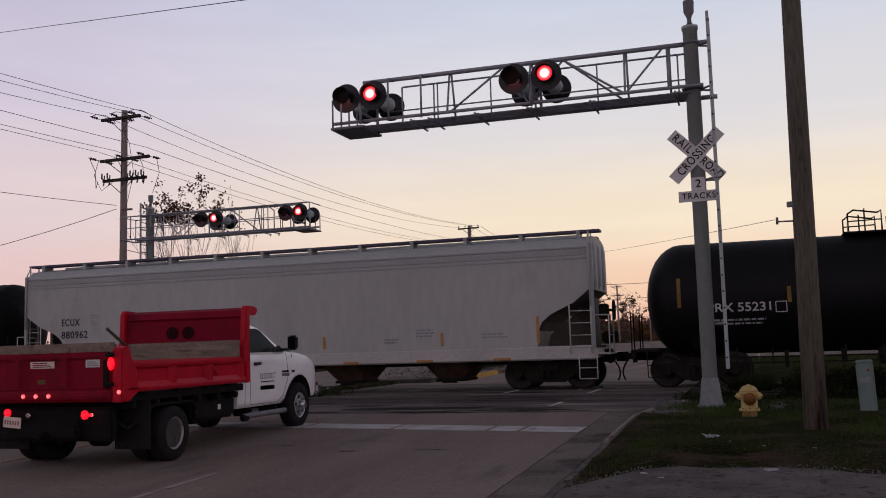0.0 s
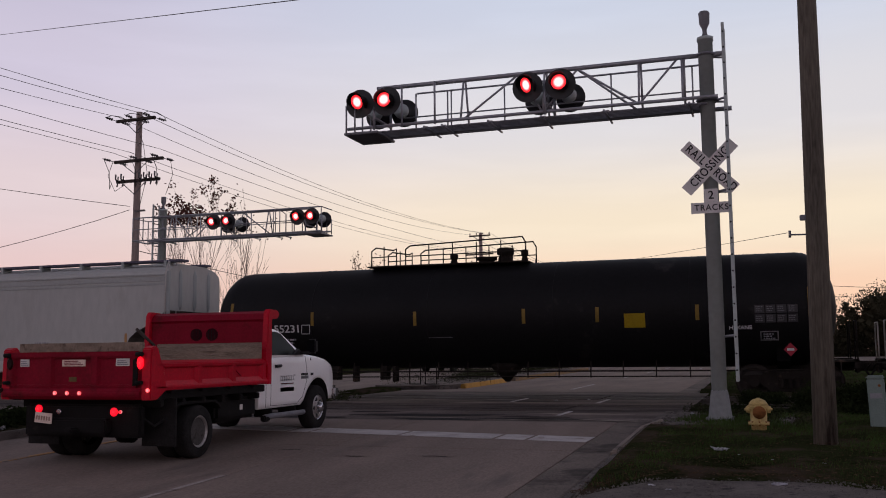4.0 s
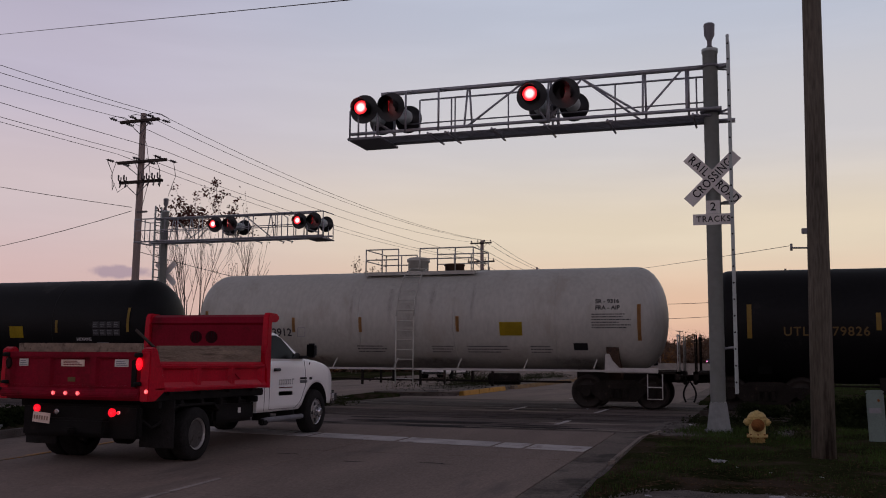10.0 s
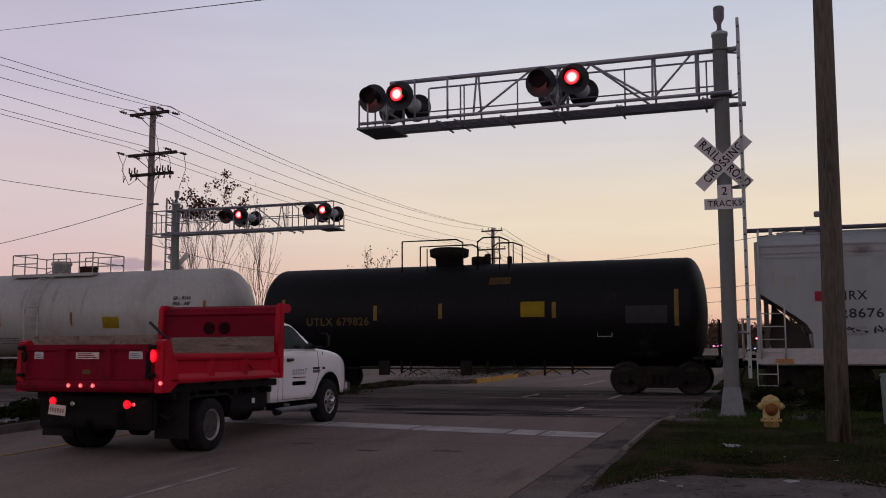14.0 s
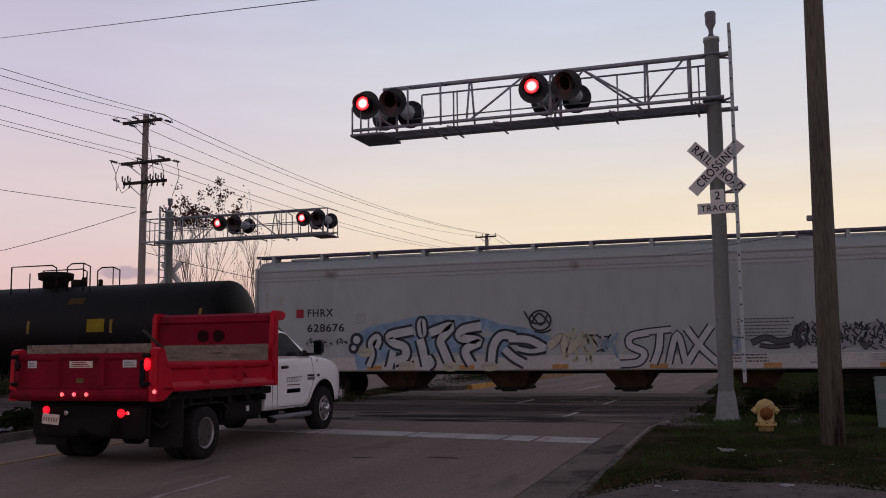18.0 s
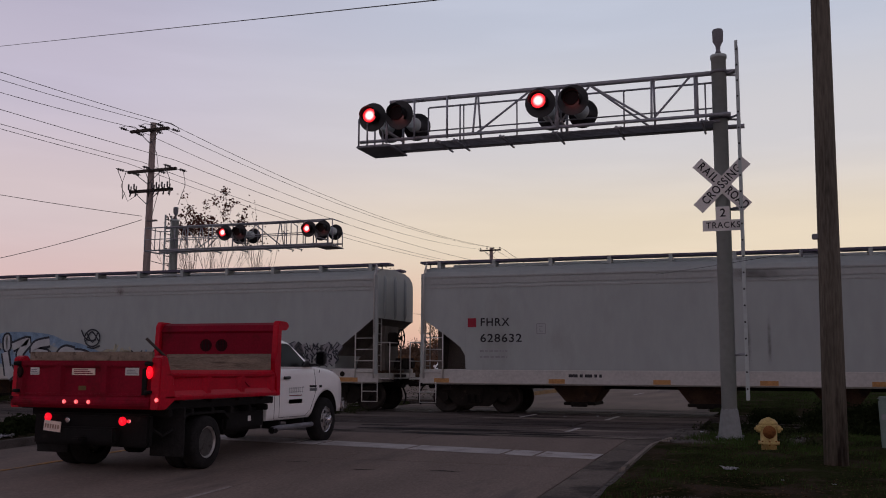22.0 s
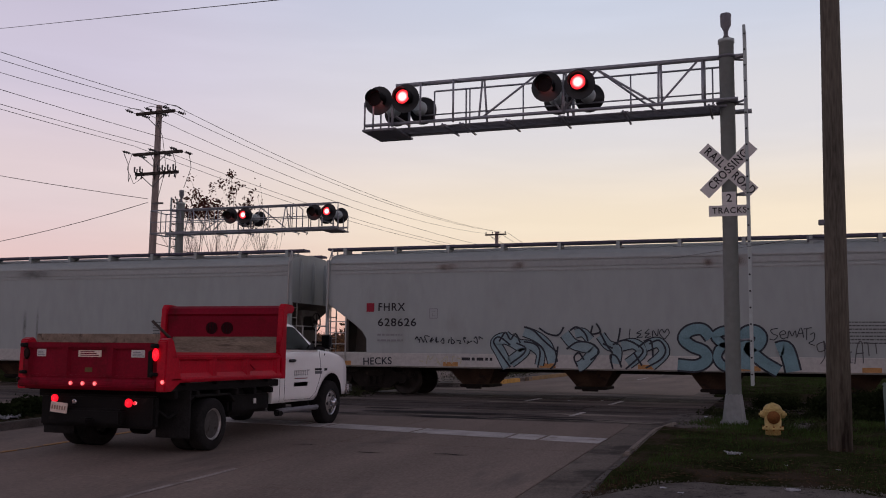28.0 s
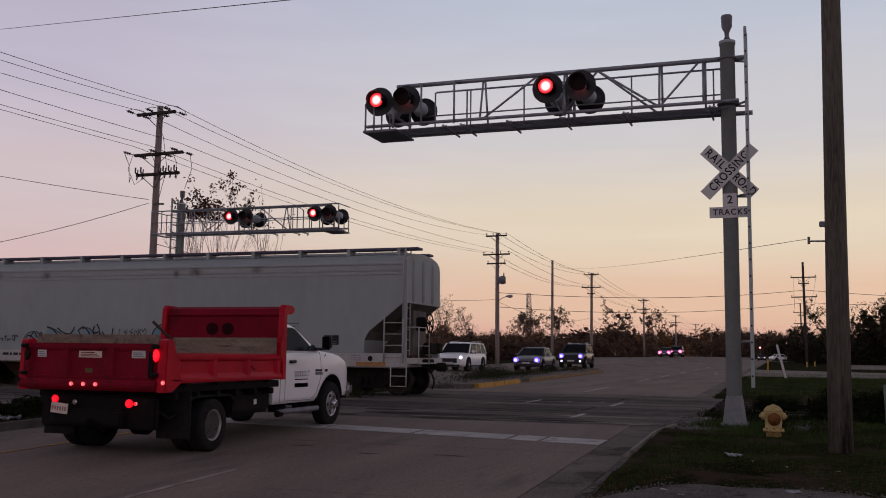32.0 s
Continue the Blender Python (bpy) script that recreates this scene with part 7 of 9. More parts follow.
    box(bm, -W + 0.06, W - 0.06, y0 - 0.01, y0 + 0.03, zb - 0.10, zt - 0.16)
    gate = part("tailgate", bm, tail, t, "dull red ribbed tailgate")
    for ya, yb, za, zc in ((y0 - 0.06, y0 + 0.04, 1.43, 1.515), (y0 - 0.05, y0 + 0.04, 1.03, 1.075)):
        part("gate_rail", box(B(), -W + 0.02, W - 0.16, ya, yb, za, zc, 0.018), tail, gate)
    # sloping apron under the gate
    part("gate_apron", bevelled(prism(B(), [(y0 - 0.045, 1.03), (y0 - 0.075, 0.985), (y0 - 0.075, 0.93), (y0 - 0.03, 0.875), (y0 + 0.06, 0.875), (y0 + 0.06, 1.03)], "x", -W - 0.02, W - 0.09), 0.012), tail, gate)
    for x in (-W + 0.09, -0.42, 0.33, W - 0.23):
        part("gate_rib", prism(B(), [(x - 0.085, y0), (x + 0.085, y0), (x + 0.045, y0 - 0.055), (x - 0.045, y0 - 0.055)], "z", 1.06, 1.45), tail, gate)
    for z, q in ((1.475, 0.03), (1.10, 0.025)):
        for x in (-W + 0.02, W - 0.16):
            part("gate_pin", rod(B(), (x, y0 - 0.075, z), (x + 0.10, y0 - 0.075, z), q, n=8), M["chassis"], gate)
    part("latch_arm", prism(B(), [(W - 0.21, 1.06), (W - 0.15, 1.06), (W - 0.14, 1.30), (W - 0.17, 1.42), (W - 0.21, 1.40)], "y", y0 - 0.075, y0 - 0.045), M["chassis"], gate, "dark latch arm")
    for x, w in ((-0.85, 0.075), (-0.03, 0.19), (0.76, 0.11)):
        bm = B()
        box(bm, x - w, x + w, y0 - 0.018, y0 - 0.011, 1.32, 1.42 + (0.0 if w < 0.15 else -0.01))
        st = part("sticker", bm, M["white_sign"] if w < 0.15 else M["plate"], gate, "pale worn sticker")
        bm = B()
        for k in range(3):
            box(bm, x - w * 0.8, x + w * (0.8 - 0.2 * k), y0 - 0.021, y0 - 0.018, 1.335 + k * 0.024, 1.347 + k * 0.024)
        part("sticker_print", bm, M["mark_grey"] if w < 0.15 else M["red_tail"], st)
    bm = B()
    part("small_sticker", box(B(), -0.10, 0.02, y0 - 0.018, y0 - 0.011, 1.115, 1.175), M["mark_ochre"], gate, "small worn yellow sticker")
    box(bm, -W + 0.22, W - 0.1, y0 - 0.02, y0 + 0.03, 1.51, 1.635, 0.008)
    part("tail_board", bm, M["plank"], t, "weathered timber board above the tailgate")
    for x in (-0.27, -0.07, 0.13):
        bm = B()
        lathe(bm, [(0.025, 0.0), (0.03, -0.014), (0.02, -0.022)], "y", n=12)
        part("marker_lamp", bm, M["tail_red"], t, "small lit red marker lamp", pose(x, y0 - 0.078, 0.962))
    for x, r in ((-0.63, 0.052), (0.60, 0.056), (0.70, 0.022)):
        bm = B()
        lathe(bm, [(r, 0.0), (r * 1.06, -0.02), (r * 0.8, -0.035)], "y", n=16)
        part("tail_lamp", bm, M["tail_red"], t, "lit red tail lamp", pose(x, -1.10, 0.745 if x < 0 else 0.71))
    bm = B()
    lathe(bm, [(0.04, 0.0), (0.042, -0.01), (0.03, -0.015)], "y", n=14)
    part("reverse_lamp", bm, M["chrome"], t, "", pose(-0.36, -1.03, 0.70))
    bm = B()
    box(bm, -0.735, -0.455, -1.175, -1.165, 0.535, 0.675, 0.0)
    plate = part("number_plate", bm, M["plate"], t, "pale number plate", pose(0.04, 0, -0.03, 0, 5, 0))
    bm = B()
    for k in range(6):
        box(bm, -0.715 + k * 0.042, -0.690 + k * 0.042, -1.179, -1.176, 0.575, 0.63)
    part("plate_bar", bm, M["plate_ink"], plate)
    # shovel handle lying over the side
    bm = B()
    rod(bm, (0.98, -0.75, zt - 0.05), (0.80, -0.95, zt + 0.20), 0.02, n=8)
    part("tool_handle", bm, M["wood_dark"], t, "dark tool handle in the bed")
    # cab: body with wheel arches cut up into it, and the narrower greenhouse on top
    wp = M["white_car"]
    def belt(y):
        """Top of the cab's side and of the bonnet."""
        for (ya, za), (yb, zc) in zip(CREST, CREST[1:]):
            if y <= yb:
                return za + (zc - za) * (y - ya) / (yb - ya)
        return CREST[-1][1]
    CREST = [(2.10, 1.43), (3.80, 1.44), (3.95, 1.455), (4.40, 1.425), (4.68, 1.375), (4.90, 1.30), (5.05, 1.20), (5.15, 1.08), (5.19, 0.90)]
    def wide(y, z):
        """Half width of the cab's side."""
        w = 0.965 - 0.5 * max(0.0, y - 4.75) ** 2
        w += 0.045 * max(0.0, 1 - ((y - 4.18) / 0.75) ** 2) * max(0.0, 1 - ((z - 0.98) / 0.42) ** 2)
        return w - 0.10 * max(0.0, z - 1.22) - 0.06 * max(0.0, 0.72 - z)
    ys = [2.10, 2.16, 2.4, 2.8, 3.2, 3.5, 3.62] + [4.25 - 0.545 * math.cos(radians(a)) for a in range(0, 181, 12)] + [4.80, 4.90, 5.0, 5.08, 5.15, 5.19]
    rings = []
    for y in ys:
        d = (y - 4.25) / 0.545
        lo = 0.56 if y < 3.7 else 0.62
        if abs(d) < 1:
            lo = max(lo, 0.47 + 0.56 * math.sqrt(1 - d * d))
        hi = max(belt(y), lo + 0.12)
        half = [(wide(y, lo + (hi - lo) * f), lo + (hi - lo) * f) for f in (0.0, 0.12, 0.30, 0.50, 0.68, 0.84, 0.94)]
        half += [(half[-1][0] - 0.035, hi - 0.012), (half[-1][0] - 0.10, hi + 0.004), (0.45, hi + 0.03)]
        rings.append([(x, y, z) for x, z in half] + [(-x, y, z) for x, z in half[::-1]])
    cab = part("cab", loft(B(), rings), wp, t, "white pickup cab and bonnet")
    cab.data.materials.append(M["chassis"])
    for p in cab.data.polygons:
        if p.normal.z < -0.05 and p.center.z < 1.06 and abs(p.center.x) < 0.93:
            p.material_index = 1
    rings = []
    for z, hx, ya, yb, q in ((1.41, 0.925, 2.13, 3.96, 0.10), (1.52, 0.885, 2.14, 3.79, 0.10), (1.67, 0.825, 2.17, 3.57, 0.12), (1.80, 0.775, 2.20, 3.39, 0.14), (1.87, 0.745, 2.24, 3.28, 0.15), (1.92, 0.69, 2.30, 3.12, 0.16), (1.945, 0.58, 2.42, 2.95, 0.16)):
        ring = []
        for cx, cy, a0 in ((hx - q, yb - q, 0), (-hx + q, yb - q, 90), (-hx + q, ya + q, 180), (hx - q, ya + q, 270)):
            ring += [(cx + q * math.cos(radians(a0 + a)), cy + q * math.sin(radians(a0 + a)), z) for a in (0, 30, 60, 90)]
        rings.append(ring)
    part("roof", loft(B(), rings), wp, cab, "white cab roof and pillars")
    for s in (-1, 1):
        def skin(y, z, out=0.012):
            return s * ((0.925 - (z - 1.41) * 0.40 if z > 1.44 else wide(y, z)) + out)
        win = [(2.44, 1.45), (2.46, 1.78), (2.56, 1.85), (3.10, 1.855), (3.22, 1.82), (3.46, 1.62), (3.60, 1.50), (3.62, 1.45)]
        bm = B()
        bm.faces.new([bm.verts.new((skin(y, z, 0.010), y, z)) for y, z in win])
        bmesh.ops.solidify(bm, geom=bm.faces[:], thickness=0.006)
        part("side_window", bm, M["glass_dark"], cab, "dark side window")
        bm = B()
        for line in ([(2.53, 1.43), (2.53, 0.60), (3.48, 0.59), (3.66, 0.70), (3.80, 0.98), (3.83, 1.43)], [(2.36, 0.58), (2.36, 1.43)]):
            dense = []
            for (ya, za), (yb, zc) in zip(line, line[1:]):
                dense += [(ya + (yb - ya) * k / 5, za + (zc - za) * k / 5) for k in range(5)]
            pipe(bm, [(skin(y, z, 0.0), y, z) for y, z in dense + [line[-1]]], 0.0045, 5)
        part("door_seam", bm, M["black_paint"], cab)
        bm = B()
        pipe(bm, [(skin(2.70, 1.26, 0.01), 2.66, 1.26), (skin(2.70, 1.26, 0.035), 2.69, 1.26), (skin(2.8, 1.26, 0.035), 2.82, 1.265), (skin(2.8, 1.26, 0.01), 2.85, 1.265)], 0.026, 8)
        part("door_handle", bm, M["black_paint"], cab, "black door handle")
        # tow mirror on its arm over the black sail panel
        bm = B()
        prism(bm, [(3.38, 1.45), (3.78, 1.45), (3.70, 1.50), (3.60, 1.56), (3.50, 1.50)], "x", min(s * 0.885, s * 0.945), max(s * 0.885, s * 0.945))
        box(bm, min(s * 0.90, s * 1.14), max(s * 0.90, s * 1.14), 3.62, 3.70, 1.465, 1.51, 0.012)
        part("mirror_arm", bm, M["black_paint"], cab)
        bm = B()
        box(bm, min(s * 1.07, s * 1.25), max(s * 1.07, s * 1.25), 3.64, 3.76, 1.47, 1.73, 0.035)
        mirror = part("mirror", bm, M["black_paint"], cab, "tall black tow mirror")
        part("mirror_glass", box(B(), min(s * 1.09, s * 1.23), max(s * 1.09, s * 1.23), 3.634, 3.64, 1.49, 1.71), M["glass_dark"], mirror)
        # bonnet shut line and cowl
        bm = B()
        pipe(bm, [(s * 0.80, 3.96, belt(3.96) + 0.012), (s * 0.84, 4.15, belt(4.15) + 0.008), (s * 0.84, 4.6, belt(4.6) + 0.006), (s * 0.74, 5.0, belt(5.0) + 0.004)], 0.006, 5)
        bm2 = prism(B(), [(3.98, 1.33), (4.05, 1.40), (4.03, 1.31)], "x", min(s * 0.945, s * 0.962), max(s * 0.945, s * 0.962))
        part("bonnet_seam", bm, M["black_paint"], cab)
        part("wiper_notch", bm2, M["black_paint"], cab)
        # door lettering as bars, badge and marker
        for y, z, w, h, mt in ((2.86, 1.05, 0.46, 0.085, "mark_grey"), (3.34, 1.055, 0.10, 0.095, "mark_grey"), (2.87, 0.955, 0.5, 0.016, "mark_red"), (2.86, 0.855, 0.50, 0.07, "mark_grey"), (3.60, 1.105, 0.24, 0.035, "mark_black"), (3.60, 1.05, 0.26, 0.055, "mark_grey"), (3.94, 1.10, 0.11, 0.045, "mark_black")):
            bm = B()
            nb = 7 if h > 0.08 and w > 0.4 else 1
            for k in range(nb):
                a = y + w * k / nb
                b = a + w / nb * (0.62 if nb > 1 else 1)
                x0, x1 = skin(a, z, 0.004), skin(b, z, 0.004)
                for q0, q1 in (((z - h / 2, z - h / 2 + 0.016), (z + h / 2 - 0.016, z + h / 2)) if h > 0.08 else ((z - h / 2, z + h / 2),)):
                    bm.faces.new([bm.verts.new(p) for p in ((x0, a, q0), (x1, b, q0), (x1, b, q1), (x0, a, q1))])
                if h > 0.08:
                    bm.faces.new([bm.verts.new(p) for p in ((x0, a, z - h / 2), (x0, a + 0.014, z - h / 2), (x0, a + 0.014, z + h / 2), (x0, a, z + h / 2))])
            bmesh.ops.solidify(bm, geom=bm.faces[:], thickness=0.003)
            part("door_print", bm, M[mt], cab)
        bm = B()
        pipe(bm, [(s * 1.03, 2.18, 0.43), (s * 1.06, 2.30, 0.44), (s * 1.06, 3.50, 0.44), (s * 1.03, 3.60, 0.44)], 0.045, 8)
        part("running_step", bm, M["galv_dark"], t, "dull metal running step")
        for y in (2.45, 3.3):
            part("step_bracket", box(B(), min(s * 0.7, s * 1.03), max(s * 0.7, s * 1.03), y - 0.03, y + 0.03, 0.42, 0.56, 0.01), M["chassis"], t)
        part("step_pad", box(B(), min(s * 0.99, s * 1.09), max(s * 0.99, s * 1.09), 2.12, 2.30, 0.36, 0.46, 0.02), M["chassis"], t)
        part("head_lamp", box(B(), min(s * 0.66, s * 0.86), max(s * 0.66, s * 0.86), 5.06, 5.14, 0.92, 1.08, 0.03), M["chrome"], cab)
    bm = B()
    bm.faces.new([bm.verts.new(p) for p in [(-0.66, 3.25, 1.895), (0.66, 3.25, 1.895), (0.80, 3.965, 1.425), (-0.80, 3.965, 1.425)]])
    bmesh.ops.solidify(bm, geom=bm.faces[:], thickness=0.01)
    part("windscreen", bm, M["glass_dark"], cab)
    part("rear_window", box(B(), -0.66, 0.66, 2.135, 2.16, 1.50, 1.80), M["glass"], cab)
    bm = B()
    box(bm, -0.98, 0.98, 5.02, 5.26, 0.60, 0.86, 0.06)
    part("bumper", bm, M["chrome"], t, "front bumper")
    bm = B()
    box(bm, -0.6, 0.6, 5.15, 5.21, 0.86, 1.10, 0.02)
    part("grille", bm, M["black_paint"], cab)
    for x in (-0.5, -0.25, 0, 0.25, 0.5):
        bm = B()
        box(bm, x - 0.05, x + 0.05, 2.90, 2.97, 1.945, 1.975, 0.012)
        part("roof_marker", bm, M["hydrant_rust"], cab)
    return t


truck = dump_truck()


# ---- poles and wires ----
def wire(a, b, sag, r=0.012, n=14, label="dark overhead wire between poles"):
    a, b = Vector(a), Vector(b)
    bm = B()
    pts = []
    for k in range(n + 1):
        f = k / n
        p = a.lerp(b, f)
        p.z -= sag * 4 * f * (1 - f)
        pts.append(p)
    pipe(bm, pts, r, 4)
    return solid("power_line", bm, M["wire"], label, "wire", group="overhead wires")


def utility_pole(x, y, h, r, arms, label, lean=(0, 0), material="wood_grey", transformer=False, lamp=False, switches=False, turn=0.0, taper=0.86):
    t = thing("utility_pole", pose(x, y, -0.3, lean[0], lean[1], turn), label, "utility pole", "utility poles")
    bm = B()
    lathe(bm, [(r, 0), (r * (taper + 0.14) * 0.97, h * 0.3), (r * taper, h * 0.7), (r * (taper - 0.1), h + 0.3)], n=14)
    part("shaft", bm, M[material], t, "weathered wooden shaft")
    for z, w, ins in arms:
        bm = B()
        off = 0.22 if switches and z < h - 1 else 0.0
        box(bm, off - w / 2, off + w / 2, -r - 0.12, -r + 0.0, z - 0.06, z + 0.06, 0.01)
        arm = part("crossarm", bm, M["wood_dark"], t, "dark wooden crossarm")
        for s in (-1, 1):
            bm = B()
            rod(bm, (s * w * 0.28, -r - 0.06, z - 0.05), (0, -r - 0.02, z - 0.55), 0.018, n=5)
            part("arm_brace", bm, M["galv_dark"], t)
        for k in range(ins):
            u = -w / 2 + 0.08 + (w - 0.16) * k / max(1, ins - 1)
            bm = B()
            lathe(bm, [(0.02, z + 0.05), (0.02, z + 0.13), (0.06, z + 0.14), (0.045, z + 0.18), (0.06, z + 0.2), (0.03, z + 0.25)], "z", (u, -r - 0.06, 0), 8)
            part("insulator", bm, M["porcelain"], arm)
    if switches:
        z = arms[-1][0]
        for u in (-0.78, -0.5, 0.42, 0.66, 0.94, 1.22):
            bm = B()
            pipe(bm, [(u, -r - 0.1, z), (u - 0.05, -r - 0.2, z + 0.10), (u - 0.03, -r - 0.22, z + 0.30)], 0.035, 6)
            pipe(bm, [(u, -r - 0.1, z), (u + 0.09, -r - 0.22, z + 0.02), (u + 0.12, -r - 0.24, z + 0.20)], 0.028, 6)
            pipe(bm, [(u, -r - 0.1, z), (u + 0.03, -r - 0.2, z - 0.22)], 0.03, 6)
            part("cutout", bm, M["porcelain"], t, "fuse cutout")
        # strain insulators and jumper loops where the lines are dead-ended
        for za, us in ((h - 0.06, (-0.95, 0.05, 0.95)), (h - 1.8, (-1.0, 0.35, 1.42))):
            for u in us:
                bm = B()
                for s in (-1, 1):
                    for q in range(3):
                        lathe(bm, [(0.02, s * (0.30 + q * 0.13)), (0.06, s * (0.34 + q * 0.13)), (0.025, s * (0.40 + q * 0.13))], "y", (u, -r - 0.06, za + 0.02), 8)
                    rod(bm, (u, -r - 0.06, za), (u, -r - 0.06 + s * 0.75, za + 0.03), 0.015, n=5)
                part("strain_insulator", bm, M["porcelain"], t)
                bm = B()
                pipe(bm, [(u, -0.9, za + 0.02), (u + 0.05, -0.65, za + 0.16), (u + 0.08, -r, za + 0.22), (u + 0.05, 0.35, za + 0.16), (u, 0.55, za + 0.02)] if za > h - 1 else [(u, -0.9, za + 0.02), (u + 0.12, -0.7, za - 0.5), (u - 0.1, -0.4, z - 0.30), (u - 0.12, -r - 0.1, z + 0.0)], 0.014, 5)
                part("jumper", bm, M["wire"], t)
        bm = B()
        pipe(bm, [(0.15, -0.2, h - 0.6), (0.45, -0.25, h - 1.1), (0.75, -0.3, z + 0.2), (0.3, -0.25, z - 1.3)], 0.012, 5)
        pipe(bm, [(-0.95, -0.4, h - 1.75), (-1.2, -0.4, h - 2.4), (-0.9, -0.3, z - 0.4), (-0.4, -0.25, z - 0.1)], 0.012, 5)
        pipe(bm, [(1.42, 0.3, h - 1.8), (1.55, 0.3, h - 2.4), (1.3, 0.2, z - 0.6)], 0.012, 5)
        part("lead_wire", bm, M["wire"], t)
        bm = B()
        box(bm, 0.1, 0.6, -r - 0.1, -r, h - 3.95, h - 3.88, 0.01)
        part("secondary_rack", bm, M["porcelain"], t)
    if transformer:
        bm = B()
        lathe(bm, [(0.05, 7.45), (0.27, 7.50), (0.27, 8.05), (0.24, 8.10), (0.10, 8.14)], "z", (0.50, -0.1, 0), 16)
        lathe(bm, [(0.03, 8.1), (0.07, 8.2), (0.04, 8.3), (0.06, 8.36), (0.02, 8.42)], "z", (0.62, -0.1, 0), 8)
        box(bm, 0.1, 0.3, -0.16, -0.04, 7.6, 7.95, 0.01)
        part("transformer", bm, M["galv_dark"], t, "grey can transformer")
    if lamp:
        bm = B()
        pipe(bm, [(0, 0, 5.95), (0.35, 0, 6.25), (0.9, 0, 6.45)], 0.03, 6)
        lathe(bm, [(0.04, 0.8), (0.12, 0.95), (0.14, 1.2), (0.08, 1.35), (0.02, 1.38)], "x", (0, 0, 6.43), 10)
        part("street_lamp_arm", bm, M["galv"], t)
    return t


LINE = [(-25.4, -9.5), (-24.45, 33.2), (-22.3, 77.5), (-21.9, 118.0), (-22.9, 175.0), (-24.2, 244.0), (-24.5, 310.0), (-24.6, 380.0)]


def poles():
    H = 11.5
    for k, (x, y) in enumerate(LINE[1:], 1):
        arms = [(H + 0.05, 1.9, 4), (H - 1.53, 2.4, 4), (H - 2.30, 1.65 if k == 2 else 0.95, 2)]
        if k == 1:
            arms = [(H - 0.06, 2.0, 0), (H - 1.8, 2.5, 0), (H - 2.65, 2.2, 0)]
        utility_pole(x, y, H, 0.19 if k > 1 else 0.165, arms, "weathered wooden utility pole with crossarms beside the road", (0, 0.4 if k % 2 else -0.3), transformer=k == 2, lamp=k == 2, switches=k == 1, turn=-4)
    rnd = random.Random(2)
    for (x0, y0), (x1, y1) in zip(LINE, LINE[1:]):
        for u, z in ((-0.95, H + 0.18), (0.05, H + 0.30), (0.95, H + 0.18), (-1.15, H - 1.35), (-0.4, H - 1.35), (1.15, H - 1.35)):
            wire((x0 + u, y0, z - 0.3), (x1 + u, y1, z - 0.3), rnd.uniform(0.5, 0.7) * (0.62 if y0 < 0 else 1.0 if y0 < 40 else 1.2) + (0.42 if z > H and y0 < 0 else 0.25 if z > H and y0 < 40 else 0.0), 0.011 if y0 < 60 else 0.015)
        if y0 > 0:
            wire((x0, y0, 5.7), (x1, y1, 5.9), 0.9, 0.016)
    # drops from the near pole towards the open left
    wire((-24.6, 33.0, 7.5), (-40.7, 25.1, 10.4), 0.2, 0.014)
    wire((-24.6, 33.0, 7.35), (-46.0, 31.0, 4.9), 0.8, 0.014)
    # bare pole and the line on the other side
    utility_pole(-20.6, 90.5, 10.4, 0.14, [], "bare wooden pole beside the road", (0, 0.3))
    for x, y, hh in ((2.75, 109, 11.5), (4.1, 193, 11.5)):
        utility_pole(x, y, hh, 0.15, [(hh - 1.35, 2.6, 3), (hh - 2.0, 1.1, 2), (hh - 3.45, 2.6, 3)], "dark wooden utility pole with three crossarms", (0, -0.8), "wood_dark")
    for u, z in ((-1.15, 10.05), (1.15, 10.05), (-1.1, 7.95), (1.1, 7.95)):
        wire((2.75 + u, 109, z), (4.1 + u, 193, z), 0.9, 0.013)
    # lines that cross the road
    wire((-22.3, 77.5, 6.45), (2.75, 109, 8.5), 0.62, 0.030)
    wire((2.75, 109, 8.5), (30, 128, 8.6), 0.4, 0.030)
    wire((-22.3, 77.5, 5.25), (2.75, 109, 7.15), 0.75, 0.026)
    wire((2.75, 109, 7.15), (34, 130, 7.9), 0.3, 0.026)
    # heavy cable overhead from the near pole
    wire((0.70, 15.0, 7.5), (-56.0, 52.1, 24.1), 0.0, 0.014, 24, "dark cable passing high overhead")
    # near pole on the verge
    t = utility_pole(0.762, 14.42, 10.2, 0.165, [], "thick weathered wooden pole with dark streaks on the verge", (0.0, 0.52), "wood_pole", taper=0.78)
    bm = B()
    rod(bm, (-0.14, -0.02, 3.22), (-0.36, -0.05, 3.22), 0.012, n=6)
    rod(bm, (-0.36, -0.05, 3.18), (-0.36, -0.05, 3.28), 0.018, n=6)
    part("wire_peg", bm, M["galv_dark"], t)
    bm = B()
    box(bm, -0.22, -0.13, -0.06, 0.0, 3.42, 3.50, 0.01)
    part("bracket", bm, M["galv_dark"], t)
    wire((0.4, 14.35, 2.95), (-20.6, 90.5, 9.9), 0.35, 0.005, 14, "thin dark service wire overhead")


poles()


